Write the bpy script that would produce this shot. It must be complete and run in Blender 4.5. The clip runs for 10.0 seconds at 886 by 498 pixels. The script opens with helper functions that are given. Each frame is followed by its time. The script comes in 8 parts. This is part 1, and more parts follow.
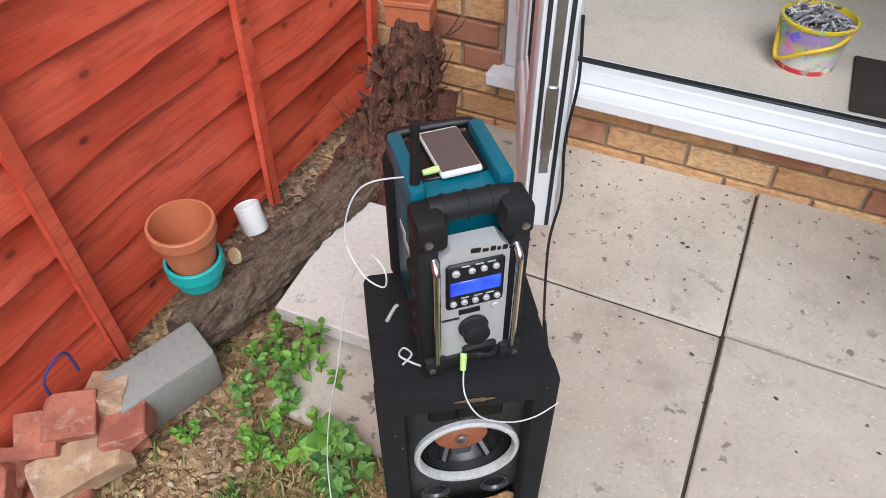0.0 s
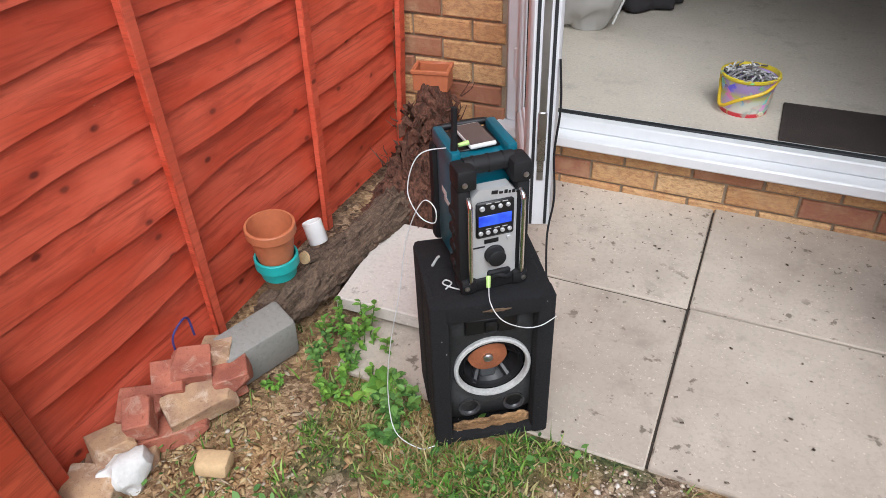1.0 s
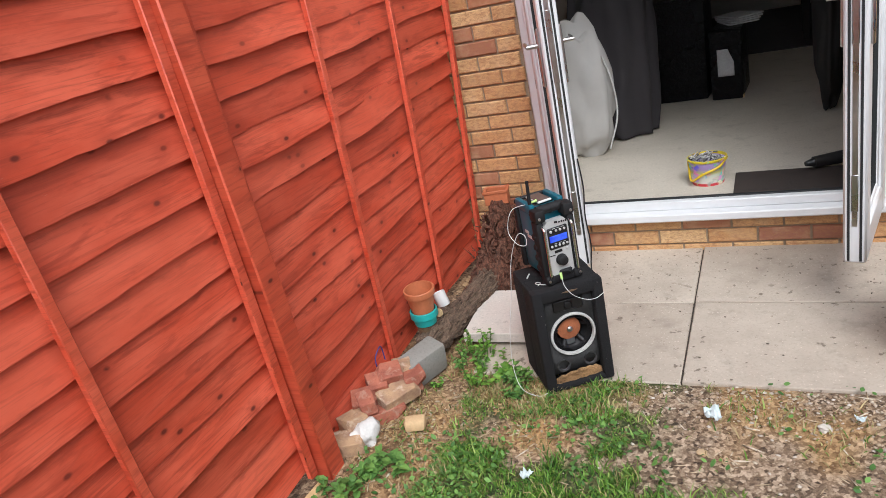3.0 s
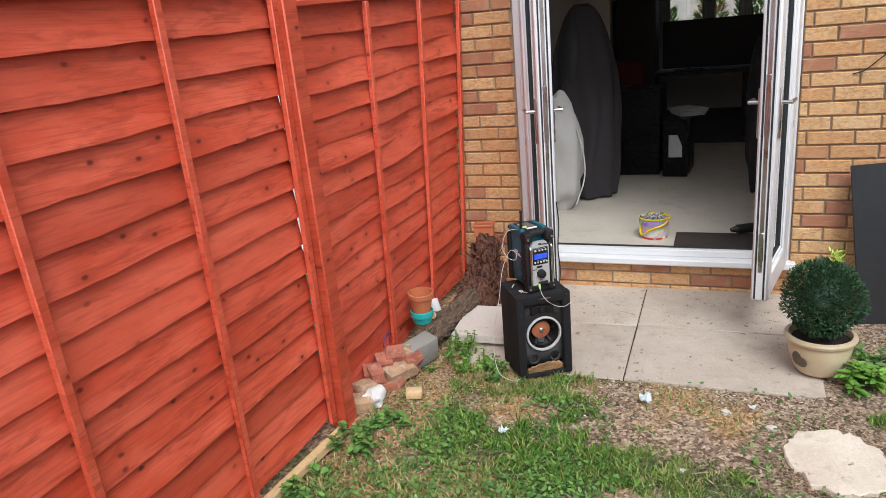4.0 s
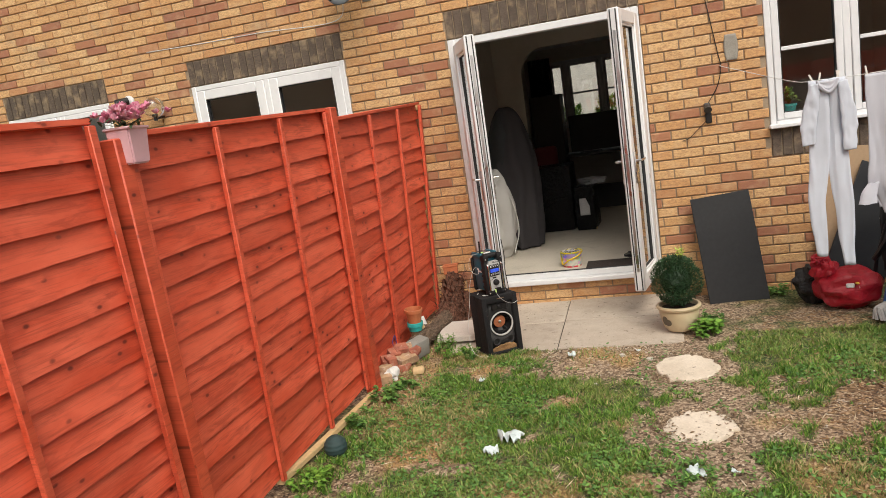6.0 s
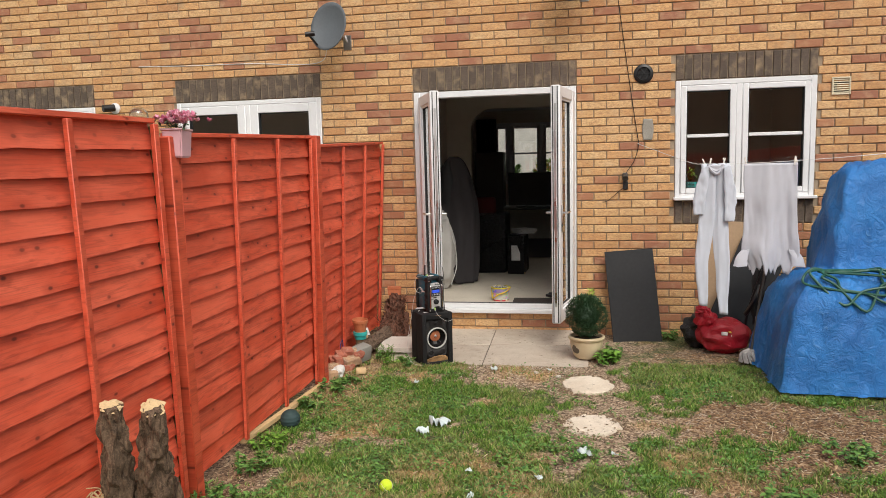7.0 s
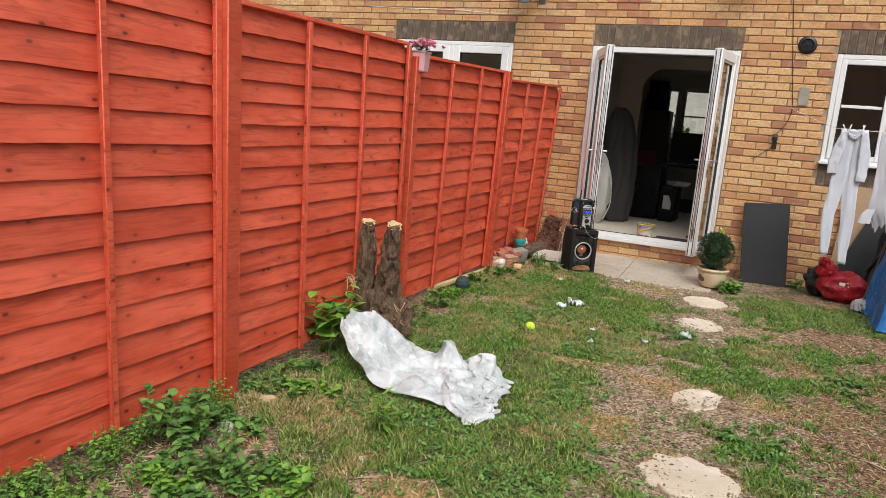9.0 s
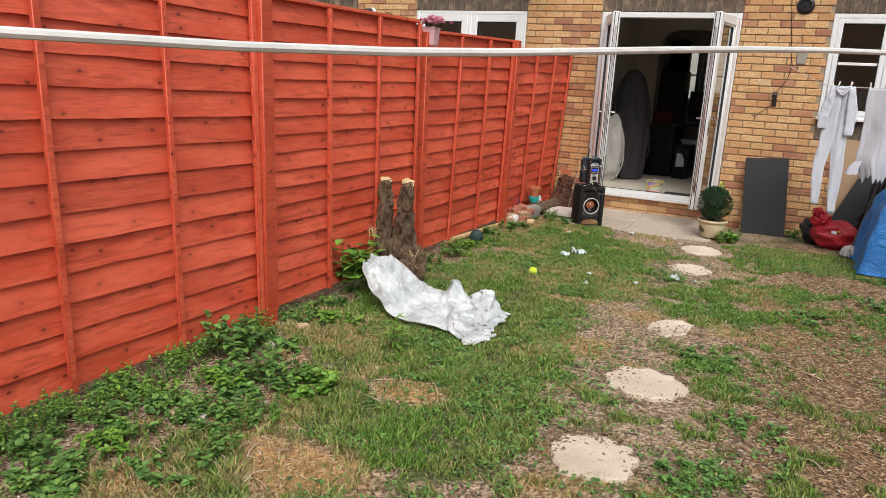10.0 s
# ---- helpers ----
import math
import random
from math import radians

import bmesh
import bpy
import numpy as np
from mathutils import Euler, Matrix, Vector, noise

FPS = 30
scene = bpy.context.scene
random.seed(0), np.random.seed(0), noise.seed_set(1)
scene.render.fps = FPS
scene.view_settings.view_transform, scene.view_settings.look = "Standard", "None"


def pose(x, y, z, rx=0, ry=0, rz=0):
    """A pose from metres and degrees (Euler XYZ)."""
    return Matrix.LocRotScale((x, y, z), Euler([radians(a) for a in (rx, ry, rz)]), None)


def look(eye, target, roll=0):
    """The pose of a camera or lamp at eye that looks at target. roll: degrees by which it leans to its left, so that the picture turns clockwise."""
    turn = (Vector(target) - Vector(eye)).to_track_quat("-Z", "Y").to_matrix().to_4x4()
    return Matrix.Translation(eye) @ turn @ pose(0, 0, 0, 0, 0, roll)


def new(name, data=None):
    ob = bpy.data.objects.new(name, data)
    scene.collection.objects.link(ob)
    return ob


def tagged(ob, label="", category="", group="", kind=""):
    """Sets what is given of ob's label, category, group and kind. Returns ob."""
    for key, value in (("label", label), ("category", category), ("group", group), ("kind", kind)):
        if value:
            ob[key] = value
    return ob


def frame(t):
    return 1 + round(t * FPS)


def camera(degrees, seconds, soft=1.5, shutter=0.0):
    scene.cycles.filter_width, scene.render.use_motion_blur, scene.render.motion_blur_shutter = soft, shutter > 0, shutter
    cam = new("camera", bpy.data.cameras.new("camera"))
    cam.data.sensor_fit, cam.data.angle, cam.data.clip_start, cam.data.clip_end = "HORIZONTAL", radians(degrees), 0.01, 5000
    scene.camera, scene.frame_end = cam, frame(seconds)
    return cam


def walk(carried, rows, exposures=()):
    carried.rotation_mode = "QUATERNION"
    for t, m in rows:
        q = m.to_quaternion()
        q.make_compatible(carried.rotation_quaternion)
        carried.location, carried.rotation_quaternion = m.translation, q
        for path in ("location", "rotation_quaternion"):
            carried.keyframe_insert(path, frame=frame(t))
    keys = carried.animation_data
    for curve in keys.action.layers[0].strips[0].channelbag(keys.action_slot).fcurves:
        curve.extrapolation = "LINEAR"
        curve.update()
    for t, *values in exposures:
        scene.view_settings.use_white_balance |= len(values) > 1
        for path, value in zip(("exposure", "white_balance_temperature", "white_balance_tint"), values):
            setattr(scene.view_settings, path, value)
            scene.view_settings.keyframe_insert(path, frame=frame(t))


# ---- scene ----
cam = camera(64.3, 10.0, 0.75)
PATH = [
    (0, (-0.137, 0.402, 1.24), (-0.754, 1.698, -0.153), -0.3),
    (0.5, (-0.029, 0.174, 1.289), (-0.709, 1.564, 0.023), -1.4),
    (1, (0.038, -0.089, 1.331), (-0.67, 1.37, 0.16), -2.4),
    (1.5, (0.064, -0.399, 1.407), (-0.62, 1.169, 0.371), -3.4),
    (2, (0.17, -0.594, 1.416), (-0.617, 1.004, 0.507), -7.1),
    (2.5, (0.267, -0.867, 1.502), (-0.597, 0.764, 0.731), -12.5),
    (2.7, (0.306, -1.034, 1.513), (-0.56, 0.602, 0.756), -13.2),
    (3.8, (0.391, -1.83, 1.601), (-0.397, -0.095, 0.994), -7.4),
    (4, (0.406, -2.042, 1.614), (-0.326, -0.278, 1.02), -5.1),
    (4.5, (0.505, -2.513, 1.642), (-0.15, -0.707, 1.084), -0.7),
    (5, (0.692, -2.901, 1.636), (0.05, -1.083, 1.101), -1.3),
    (5.5, (0.743, -3.328, 1.634), (0.146, -1.475, 1.179), -8.2),
    (6, (0.699, -3.72, 1.615), (0.132, -1.833, 1.273), -8.5),
    (6.2, (0.691, -3.872, 1.641), (0.194, -1.958, 1.344), -6.4),
    (7.3, (0.749, -4.793, 1.538), (0.362, -2.843, 1.318), -0.6),
    (7.5, (0.747, -4.939, 1.551), (0.292, -3.004, 1.334), -0.6),
    (8, (0.812, -5.352, 1.509), (0.165, -3.472, 1.291), 1.1),
    (8.5, (0.932, -5.667, 1.48), (0.14, -3.848, 1.224), 3.1),
    (9, (1.071, -5.875, 1.327), (0.296, -4.066, 0.974), 4.8),
    (9.5, (1.214, -6.193, 1.26), (0.47, -4.384, 0.842), 4.8),
    (10, (1.505, -6.38, 1.369), (0.65, -4.63, 0.914), 3.3),
]
walk(cam, [(t, look(eye, target, roll)) for t, eye, target, roll in PATH], [(0.0, 0.36, 5700, 10), (1.0, 0.31, 5780, 10), (2.5, 0.34, 5900, 10), (4.5, 0.31, 6000, 10), (5.5, 0.24, 6750, 10), (6.2, 0.20, 6900, 10), (7.5, 0.18, 6550, 10), (10.0, 0.18, 6500, 10)])

# ---- world and light ----
world = bpy.data.worlds.new("sky")
scene.world = world
world.use_nodes = True
wn = world.node_tree
wn.nodes.clear()
sky = wn.nodes.new("ShaderNodeTexSky")
sky.sky_type = "NISHITA"
sky.sun_disc = False
sky.sun_elevation = radians(52)
sky.sun_rotation = radians(150)
sky.air_density, sky.dust_density = 1.5, 4.0
hsv = wn.nodes.new("ShaderNodeHueSaturation")
hsv.inputs["Saturation"].default_value = 0.3
bg = wn.nodes.new("ShaderNodeBackground")
bg.inputs["Strength"].default_value = 0.15
wout = wn.nodes.new("ShaderNodeOutputWorld")
wn.links.new(sky.outputs[0], hsv.inputs["Color"])
wn.links.new(hsv.outputs[0], bg.inputs[0])
wn.links.new(bg.outputs[0], wout.inputs[0])
sun = new("sun", bpy.data.lights.new("sun", "SUN"))
sun.data.energy, sun.data.angle, sun.data.color = 1.3, radians(35), (1.0, 0.95, 0.87)
sun.matrix_world = look((2.6, -4.5, 6.6), (0, 0, 0))


# ---- building helpers ----
def vnoise(x, y, seed=0):
    """Smooth value noise in 0..1 for numpy arrays."""
    x, y = np.asarray(x, float), np.asarray(y, float)
    xi, yi = np.floor(x).astype(np.int64), np.floor(y).astype(np.int64)
    fx, fy = x - xi, y - yi
    fx, fy = fx * fx * (3 - 2 * fx), fy * fy * (3 - 2 * fy)

    def h(a, b):
        n = (a * 374761393 + b * 668265263 + seed * 974711) & 0x7FFFFFFF
        n = ((n ^ (n >> 13)) * 1274126177) & 0x7FFFFFFF
        return ((n ^ (n >> 16)) & 0xFFFF) / 65535.0

    return (h(xi, yi) * (1 - fx) + h(xi + 1, yi) * fx) * (1 - fy) + (h(xi, yi + 1) * (1 - fx) + h(xi + 1, yi + 1) * fx) * fy


def fractal(x, y, seed=0, octaves=4):
    total, amp, out = 0.0, 1.0, 0
    for o in range(octaves):
        out = out + amp * vnoise(np.asarray(x) * 2**o, np.asarray(y) * 2**o, seed + 17 * o)
        total, amp = total + amp, amp * 0.55
    return out / total


def thing(name, label, category, loc=(0, 0, 0), rz=0.0, group="", kind=""):
    ob = new(name)
    ob.matrix_world = pose(*loc, 0, 0, rz)
    ob.empty_display_size = 0.05
    return tagged(ob, label, category, group, kind)


def finish(ob, material, smooth):
    if material:
        ob.data.materials.append(material)
    if smooth:
        ob.data.polygons.foreach_set("use_smooth", [True] * len(ob.data.polygons))
        if smooth != "all":
            ob.data.set_sharp_from_angle(angle=radians(40))


def part(name, bm, material, parent=None, label="", smooth=True):
    me = bpy.data.meshes.new(name)
    bmesh.ops.recalc_face_normals(bm, faces=bm.faces)
    bm.to_mesh(me)
    bm.free()
    ob = new(name, me)
    if parent:
        ob.parent = parent
    finish(ob, material, smooth)
    return tagged(ob, label)


def raw(name, verts, faces, material, parent=None, label="", smooth=False):
    me = bpy.data.meshes.new(name)
    me.from_pydata(verts, [], faces)
    me.update()
    ob = new(name, me)
    if parent:
        ob.parent = parent
    finish(ob, material, smooth)
    return tagged(ob, label)


def B():
    return bmesh.new()


def merge(bm, tmp, m=None):
    if m is not None:
        bmesh.ops.transform(tmp, matrix=m, verts=tmp.verts)
    me = bpy.data.meshes.new("tmp")
    tmp.to_mesh(me)
    tmp.free()
    bm.from_mesh(me)
    bpy.data.meshes.remove(me)
    return bm


def cube(bm, c, s, bev=0.0, m=None, seg=1, rough=0.0):
    """A box of centre c and size s, with bevelled edges, moved by m; rough pushes its corners about."""
    t = bmesh.new()
    bmesh.ops.create_cube(t, size=1)
    for v in t.verts:
        v.co = Vector(v.co[i] * s[i] for i in range(3))
        if rough:
            v.co += Vector(random.uniform(-rough, rough) for i in range(3))
    if bev:
        bmesh.ops.bevel(t, geom=t.edges[:], offset=bev, segments=seg, affect="EDGES", profile=0.5)
    bmesh.ops.translate(t, verts=t.verts, vec=c)
    return merge(bm, t, m)


def cyl(bm, p0, p1, r0, r1=None, n=16, caps=True):
    p0, p1 = Vector(p0), Vector(p1)
    r1 = r0 if r1 is None else r1
    t = bmesh.new()
    bmesh.ops.create_cone(t, cap_ends=caps, segments=n, radius1=r0, radius2=r1, depth=(p1 - p0).length)
    m = Matrix.Translation((p0 + p1) / 2) @ (p1 - p0).to_track_quat("Z", "Y").to_matrix().to_4x4()
    return merge(bm, t, m)


def lathe(bm, profile, n=24, m=None, wob=0.0, caps=True):
    t = bmesh.new()
    rings = []
    for r, z in profile:
        rings.append([t.verts.new((r * math.cos(a) * (1 + random.uniform(-wob, wob)), r * math.sin(a) * (1 + random.uniform(-wob, wob)), z)) for a in [2 * math.pi * i / n for i in range(n)]])
    for a, b in zip(rings, rings[1:]):
        for i in range(n):
            t.faces.new((a[i], a[(i + 1) % n], b[(i + 1) % n], b[i]))
    if caps:
        t.faces.new(rings[0])
        t.faces.new(rings[-1])
    return merge(bm, t, m)


def curve_points(pts, steps=8):
    """Catmull-Rom through pts."""
    p = [Vector(q) for q in pts]
    p = [2 * p[0] - p[1]] + p + [2 * p[-1] - p[-2]]
    out = []
    for i in range(1, len(p) - 2):
        for k in range(steps):
            u = k / steps
            out.append(0.5 * (2 * p[i] + (p[i + 1] - p[i - 1]) * u + (2 * p[i - 1] - 5 * p[i] + 4 * p[i + 1] - p[i + 2]) * u * u + (3 * p[i] - p[i - 1] - 3 * p[i + 1] + p[i + 2]) * u**3))
    return out + [p[-2]]


def tube(bm, pts, r, n=8, steps=8, ends=None, wob=0.0):
    pts = curve_points(pts, steps) if steps > 1 else [Vector(p) for p in pts]
    side = Vector((0.3, 0.2, 1)).normalized()
    rings = []
    for i, p in enumerate(pts):
        d = (pts[min(i + 1, len(pts) - 1)] - pts[max(i - 1, 0)]).normalized()
        u = d.cross(side)
        u = u.normalized() if u.length > 1e-4 else d.orthogonal().normalized()
        side = u.cross(d).normalized()
        rr = r if ends is None else r + (ends - r) * i / (len(pts) - 1)
        ring = []
        for k in range(n):
            a = 2 * math.pi * k / n
            w = 1 + (wob * (noise.noise((p.x * 9 + math.cos(a) * 1.5, p.y * 9 + math.sin(a) * 1.5, p.z * 9)) if wob else 0))
            ring.append(bm.verts.new(p + (u * math.cos(a) + side * math.sin(a)) * rr * w))
        rings.append(ring)
    for a, b in zip(rings, rings[1:]):
        for k in range(n):
            bm.faces.new((a[k], a[(k + 1) % n], b[(k + 1) % n], b[k]))
    bm.faces.new(rings[0])
    bm.faces.new(rings[-1][::-1])
    return bm


def blob(bm, c, s, sub=3, amp=0.15, freq=2.0, seed=0.0, m=None):
    t = bmesh.new()
    bmesh.ops.create_icosphere(t, subdivisions=sub, radius=1)
    for v in t.verts:
        d = 1 + amp * noise.noise((v.co.x * freq + seed, v.co.y * freq - seed, v.co.z * freq + 3 * seed)) * 1.6
        v.co = Vector(v.co[i] * d * s[i] for i in range(3))
    bmesh.ops.translate(t, verts=t.verts, vec=c)
    return merge(bm, t, m)


def sheet(nu, nv, f):
    """A bmesh grid from f(u, v) with u, v in 0..1."""
    bm = bmesh.new()
    vs = [[bm.verts.new(f(i / nu, j / nv)) for j in range(nv + 1)] for i in range(nu + 1)]
    for i in range(nu):
        for j in range(nv):
            bm.faces.new((vs[i][j], vs[i + 1][j], vs[i + 1][j + 1], vs[i][j + 1]))
    return bm


def solid(ob, thickness, offset=-1):
    mod = ob.modifiers.new("solid", "SOLIDIFY")
    mod.thickness, mod.offset = thickness, offset
    return ob


# ---- materials ----
class Nodes:
    def __init__(self, name, rough=0.7, metal=0.0):
        self.mat = bpy.data.materials.new(name)
        self.mat.use_nodes = True
        self.t = self.mat.node_tree
        self.bsdf = self.t.nodes["Principled BSDF"]
        self.bsdf.inputs["Roughness"].default_value = rough
        self.bsdf.inputs["Metallic"].default_value = metal
        self.co = self.t.nodes.new("ShaderNodeTexCoord").outputs["Object"]
        self.h = None

    def set(self, socket, value):
        if hasattr(value, "is_linked") or hasattr(value, "links"):
            self.t.links.new(value, socket)
        elif isinstance(value, (tuple, list)) and len(value) == 3 and socket.type == "RGBA":
            socket.default_value = (*value, 1)
        else:
            socket.default_value = value

    def scaled(self, s, co=None, rot=(0, 0, 0)):
        n = self.t.nodes.new("ShaderNodeMapping")
        self.set(n.inputs["Vector"], co or self.co)
        n.inputs["Scale"].default_value = s
        n.inputs["Rotation"].default_value = rot
        return n.outputs[0]

    def noise(self, scale, detail=4.0, rough=0.55, co=None, dist=0.0):
        n = self.t.nodes.new("ShaderNodeTexNoise")
        self.set(n.inputs["Vector"], co or self.co)
        n.inputs["Scale"].default_value, n.inputs["Detail"].default_value = scale, detail
        n.inputs["Roughness"].default_value, n.inputs["Distortion"].default_value = rough, dist
        return n.outputs["Fac"]

    def voronoi(self, scale, co=None, feature="F1", out="Distance"):
        n = self.t.nodes.new("ShaderNodeTexVoronoi")
        n.feature = feature
        self.set(n.inputs["Vector"], co or self.co)
        n.inputs["Scale"].default_value = scale
        return n.outputs[out]

    def ramp(self, fac, *stops):
        n = self.t.nodes.new("ShaderNodeValToRGB")
        self.set(n.inputs[0], fac)
        e = n.color_ramp.elements
        while len(e) < len(stops):
            e.new(0.5)
        for el, (p, c) in zip(e, stops):
            el.position, el.color = p, (*c, 1) if isinstance(c, tuple) else (c, c, c, 1)
        return n.outputs[0]

    def mix(self, fac, a, b, kind="MIX"):
        n = self.t.nodes.new("ShaderNodeMix")
        n.data_type, n.blend_type = "RGBA", kind
        self.set(n.inputs[0], fac)
        self.set(n.inputs[6], a)
        self.set(n.inputs[7], b)
        return n.outputs[2]

    def math(self, op, a, b=0.0):
        n = self.t.nodes.new("ShaderNodeMath")
        n.operation = op
        self.set(n.inputs[0], a)
        self.set(n.inputs[1], b)
        return n.outputs[0]

    def rand(self):
        """A number for each piece: its object's and its island's together."""
        o = self.t.nodes.new("ShaderNodeObjectInfo").outputs["Random"]
        g = self.t.nodes.new("ShaderNodeNewGeometry").outputs["Random Per Island"]
        return self.math("FRACT", self.math("ADD", o, g))

    def attr(self, name):
        n = self.t.nodes.new("ShaderNodeAttribute")
        n.attribute_name = name
        return n.outputs["Fac"]

    def offset(self, r):
        """Object coordinates moved by a piece's own number, so that no two pieces share their grain."""
        c = self.t.nodes.new("ShaderNodeCombineXYZ")
        for i, k in enumerate((37.0, 51.0, 23.0)):
            self.set(c.inputs[i], self.math("MULTIPLY", r, k))
        a = self.t.nodes.new("ShaderNodeVectorMath")
        self.set(a.inputs[0], self.co)
        self.set(a.inputs[1], c.outputs[0])
        return a.outputs[0]

    def bump(self, height, strength=0.4, dist=0.004):
        n = self.t.nodes.new("ShaderNodeBump")
        n.inputs["Strength"].default_value, n.inputs["Distance"].default_value = strength, dist
        self.set(n.inputs["Height"], height)
        if self.h:
            self.set(n.inputs["Normal"], self.h)
        self.h = n.outputs[0]
        self.set(self.bsdf.inputs["Normal"], self.h)

    def done(self, color, rough=None):
        self.set(self.bsdf.inputs["Base Color"], color)
        if rough is not None:
            self.set(self.bsdf.inputs["Roughness"], rough)
        return self.mat


def plain(name, color, rough=0.6, metal=0.0, vary=0.25, scale=14.0, bump=0.15, dist=0.002):
    """A surface with faint stains at two scales and a fine relief."""
    n = Nodes(name, rough, metal)
    big, fine = n.noise(scale * 0.25, 3), n.noise(scale * 4, 5)
    f = n.mix(0.45, big, fine)
    lo, hi = tuple(c * (1 - vary) for c in color), tuple(min(1, c * (1 + vary)) for c in color)
    n.bump(fine, bump, dist)
    return n.done(n.ramp(f, (0.3, lo), (0.7, hi)), n.ramp(big, (0.3, max(0.05, rough - 0.12)), (0.7, min(1, rough + 0.12))))


def stained_wood(name, base, dark, light):
    """Red stain over sawn softwood: flat tones from board to board, fine grain, round knots with dark ears."""
    n = Nodes(name, 0.62)
    r = n.rand()
    co = n.offset(r)
    sep, flat = n.t.nodes.new("ShaderNodeSeparateXYZ"), n.t.nodes.new("ShaderNodeCombineXYZ")
    n.set(sep.inputs[0], co)
    n.set(flat.inputs[0], n.math("MULTIPLY", sep.outputs[1], 4.4))
    n.set(flat.inputs[1], n.math("MULTIPLY", sep.outputs[2], 7.5))
    grain = n.noise(1.0, 5, 0.65, n.scaled((0, 3.5, 150), co), 0.4)
    cloud = n.noise(4.0, 5, 0.6, n.scaled((1, 0.7, 2.2), co))
    streak = n.noise(1.0, 4, 0.6, n.scaled((0, 5.0, 34), co), 0.8)
    cells = n.t.nodes.new("ShaderNodeTexVoronoi")
    cells.voronoi_dimensions = "2D"
    n.set(cells.inputs["Vector"], flat.outputs[0])
    cells.inputs["Scale"].default_value = 1.0
    knots = cells.outputs["Distance"]
    near = n.ramp(n.noise(1.3, 2, 0.5, flat.outputs[0]), (0.44, 0.0), (0.50, 1.0))
    shade = tuple(0.5 * a + 0.5 * b for a, b in zip(dark, base))
    col = n.mix(n.ramp(cloud, (0.36, 0.0), (0.64, 1.0)), base, light)
    col = n.mix(n.ramp(streak, (0.50, 0.0), (0.66, 0.62)), col, shade)
    col = n.mix(n.ramp(grain, (0.50, 0.0), (0.72, 0.40)), col, dark)
    col = n.mix(n.math("MULTIPLY", n.ramp(knots, (0.05, 0.50), (0.24, 0.0)), near), col, shade)
    col = n.mix(n.math("MULTIPLY", n.ramp(knots, (0.030, 0.85), (0.065, 0.0)), near), col, tuple(0.6 * a for a in dark))
    col = n.mix(n.ramp(r, (0.0, 0.45), (0.5, 0.0)), col, tuple(0.60 * a for a in base))
    col = n.mix(n.ramp(r, (0.6, 0.0), (1.0, 0.40)), col, light)
    pale = n.noise(1.0, 4, 0.7, n.scaled((60, 14, 90), co))
    col = n.mix(n.ramp(pale, (0.71, 0.0), (0.76, 0.55)), col, (0.62, 0.32, 0.22))
    n.bump(grain, 0.30, 0.002)
    n.bump(cloud, 0.35, 0.008)
    n.bump(knots, 0.10, 0.003)
    return n.done(col, n.ramp(cloud, (0.3, 0.44), (0.7, 0.66)))


fence_wood = stained_wood("fence_stain", (0.63, 0.080, 0.034), (0.13, 0.016, 0.010), (0.80, 0.150, 0.078))
post_wood = stained_wood("post_stain", (0.55, 0.070, 0.030), (0.14, 0.018, 0.010), (0.68, 0.115, 0.052))
moss_wood = plain("mossy_timber", (0.20, 0.17, 0.07), 0.9, 0, 0.5, 20, 0.4)


def brick_material(name, stops, spot):
    n = Nodes(name, 0.85)
    r = n.rand()
    co = n.offset(r)
    tone = n.ramp(r, *stops)
    drag = n.noise(1.0, 6, 0.75, n.scaled((40, 40, 85), co), 0.6)
    cloud = n.noise(9.0, 4, 0.6, co)
    col = n.mix(n.ramp(drag, (0.42, 0.0), (0.62, 0.8)), tone, spot)
    col = n.mix(n.ramp(cloud, (0.5, 0.0), (0.78, 0.5)), col, (0.68, 0.50, 0.30))
    grey = n.noise(3.2, 4, 0.65)
    col = n.mix(n.ramp(grey, (0.56, 0.0), (0.74, 0.45)), col, (0.30, 0.245, 0.18))
    dirt = n.noise(70.0, 3, 0.6, co)
    col = n.mix(n.ramp(dirt, (0.66, 0.0), (0.74, 0.45)), col, (0.12, 0.07, 0.04))
    n.bump(drag, 0.9, 0.006)
    n.bump(dirt, 0.4, 0.002)
    return n.done(col)


wall_brick = brick_material("buff_brick", ((0.0, (0.647, 0.390, 0.171)), (0.22, (0.784, 0.530, 0.264)), (0.42, (0.568, 0.310, 0.127)), (0.60, (0.745, 0.460, 0.209)), (0.76, (0.647, 0.360, 0.154)), (0.83, (0.431, 0.190, 0.105)), (1.0, (0.343, 0.140, 0.094))), (0.412, 0.195, 0.094))
soldier_brick = brick_material("brown_brick", ((0.0, (0.10, 0.074, 0.055)), (0.5, (0.15, 0.11, 0.082)), (1.0, (0.12, 0.09, 0.068))), (0.07, 0.053, 0.042))
def rubble_material(name, tone, dark, pale):
    """Old brick: sandy speckle, soot, and smears of mortar."""
    n = Nodes(name, 0.92)
    co = n.offset(n.rand())
    cloud, speck, smear = n.noise(14, 4, 0.6, co), n.noise(160, 3, 0.7, co), n.noise(22, 5, 0.7, co, 0.6)
    col = n.mix(n.ramp(cloud, (0.38, 0.0), (0.62, 1.0)), tone, dark)
    col = n.mix(n.ramp(smear, (0.54, 0.0), (0.66, 0.7)), col, pale)
    col = n.mix(n.ramp(speck, (0.58, 0.0), (0.70, 0.6)), col, tuple(0.45 * c for c in dark))
    n.bump(speck, 0.5, 0.003)
    n.bump(smear, 0.4, 0.004)
    return n.done(col)


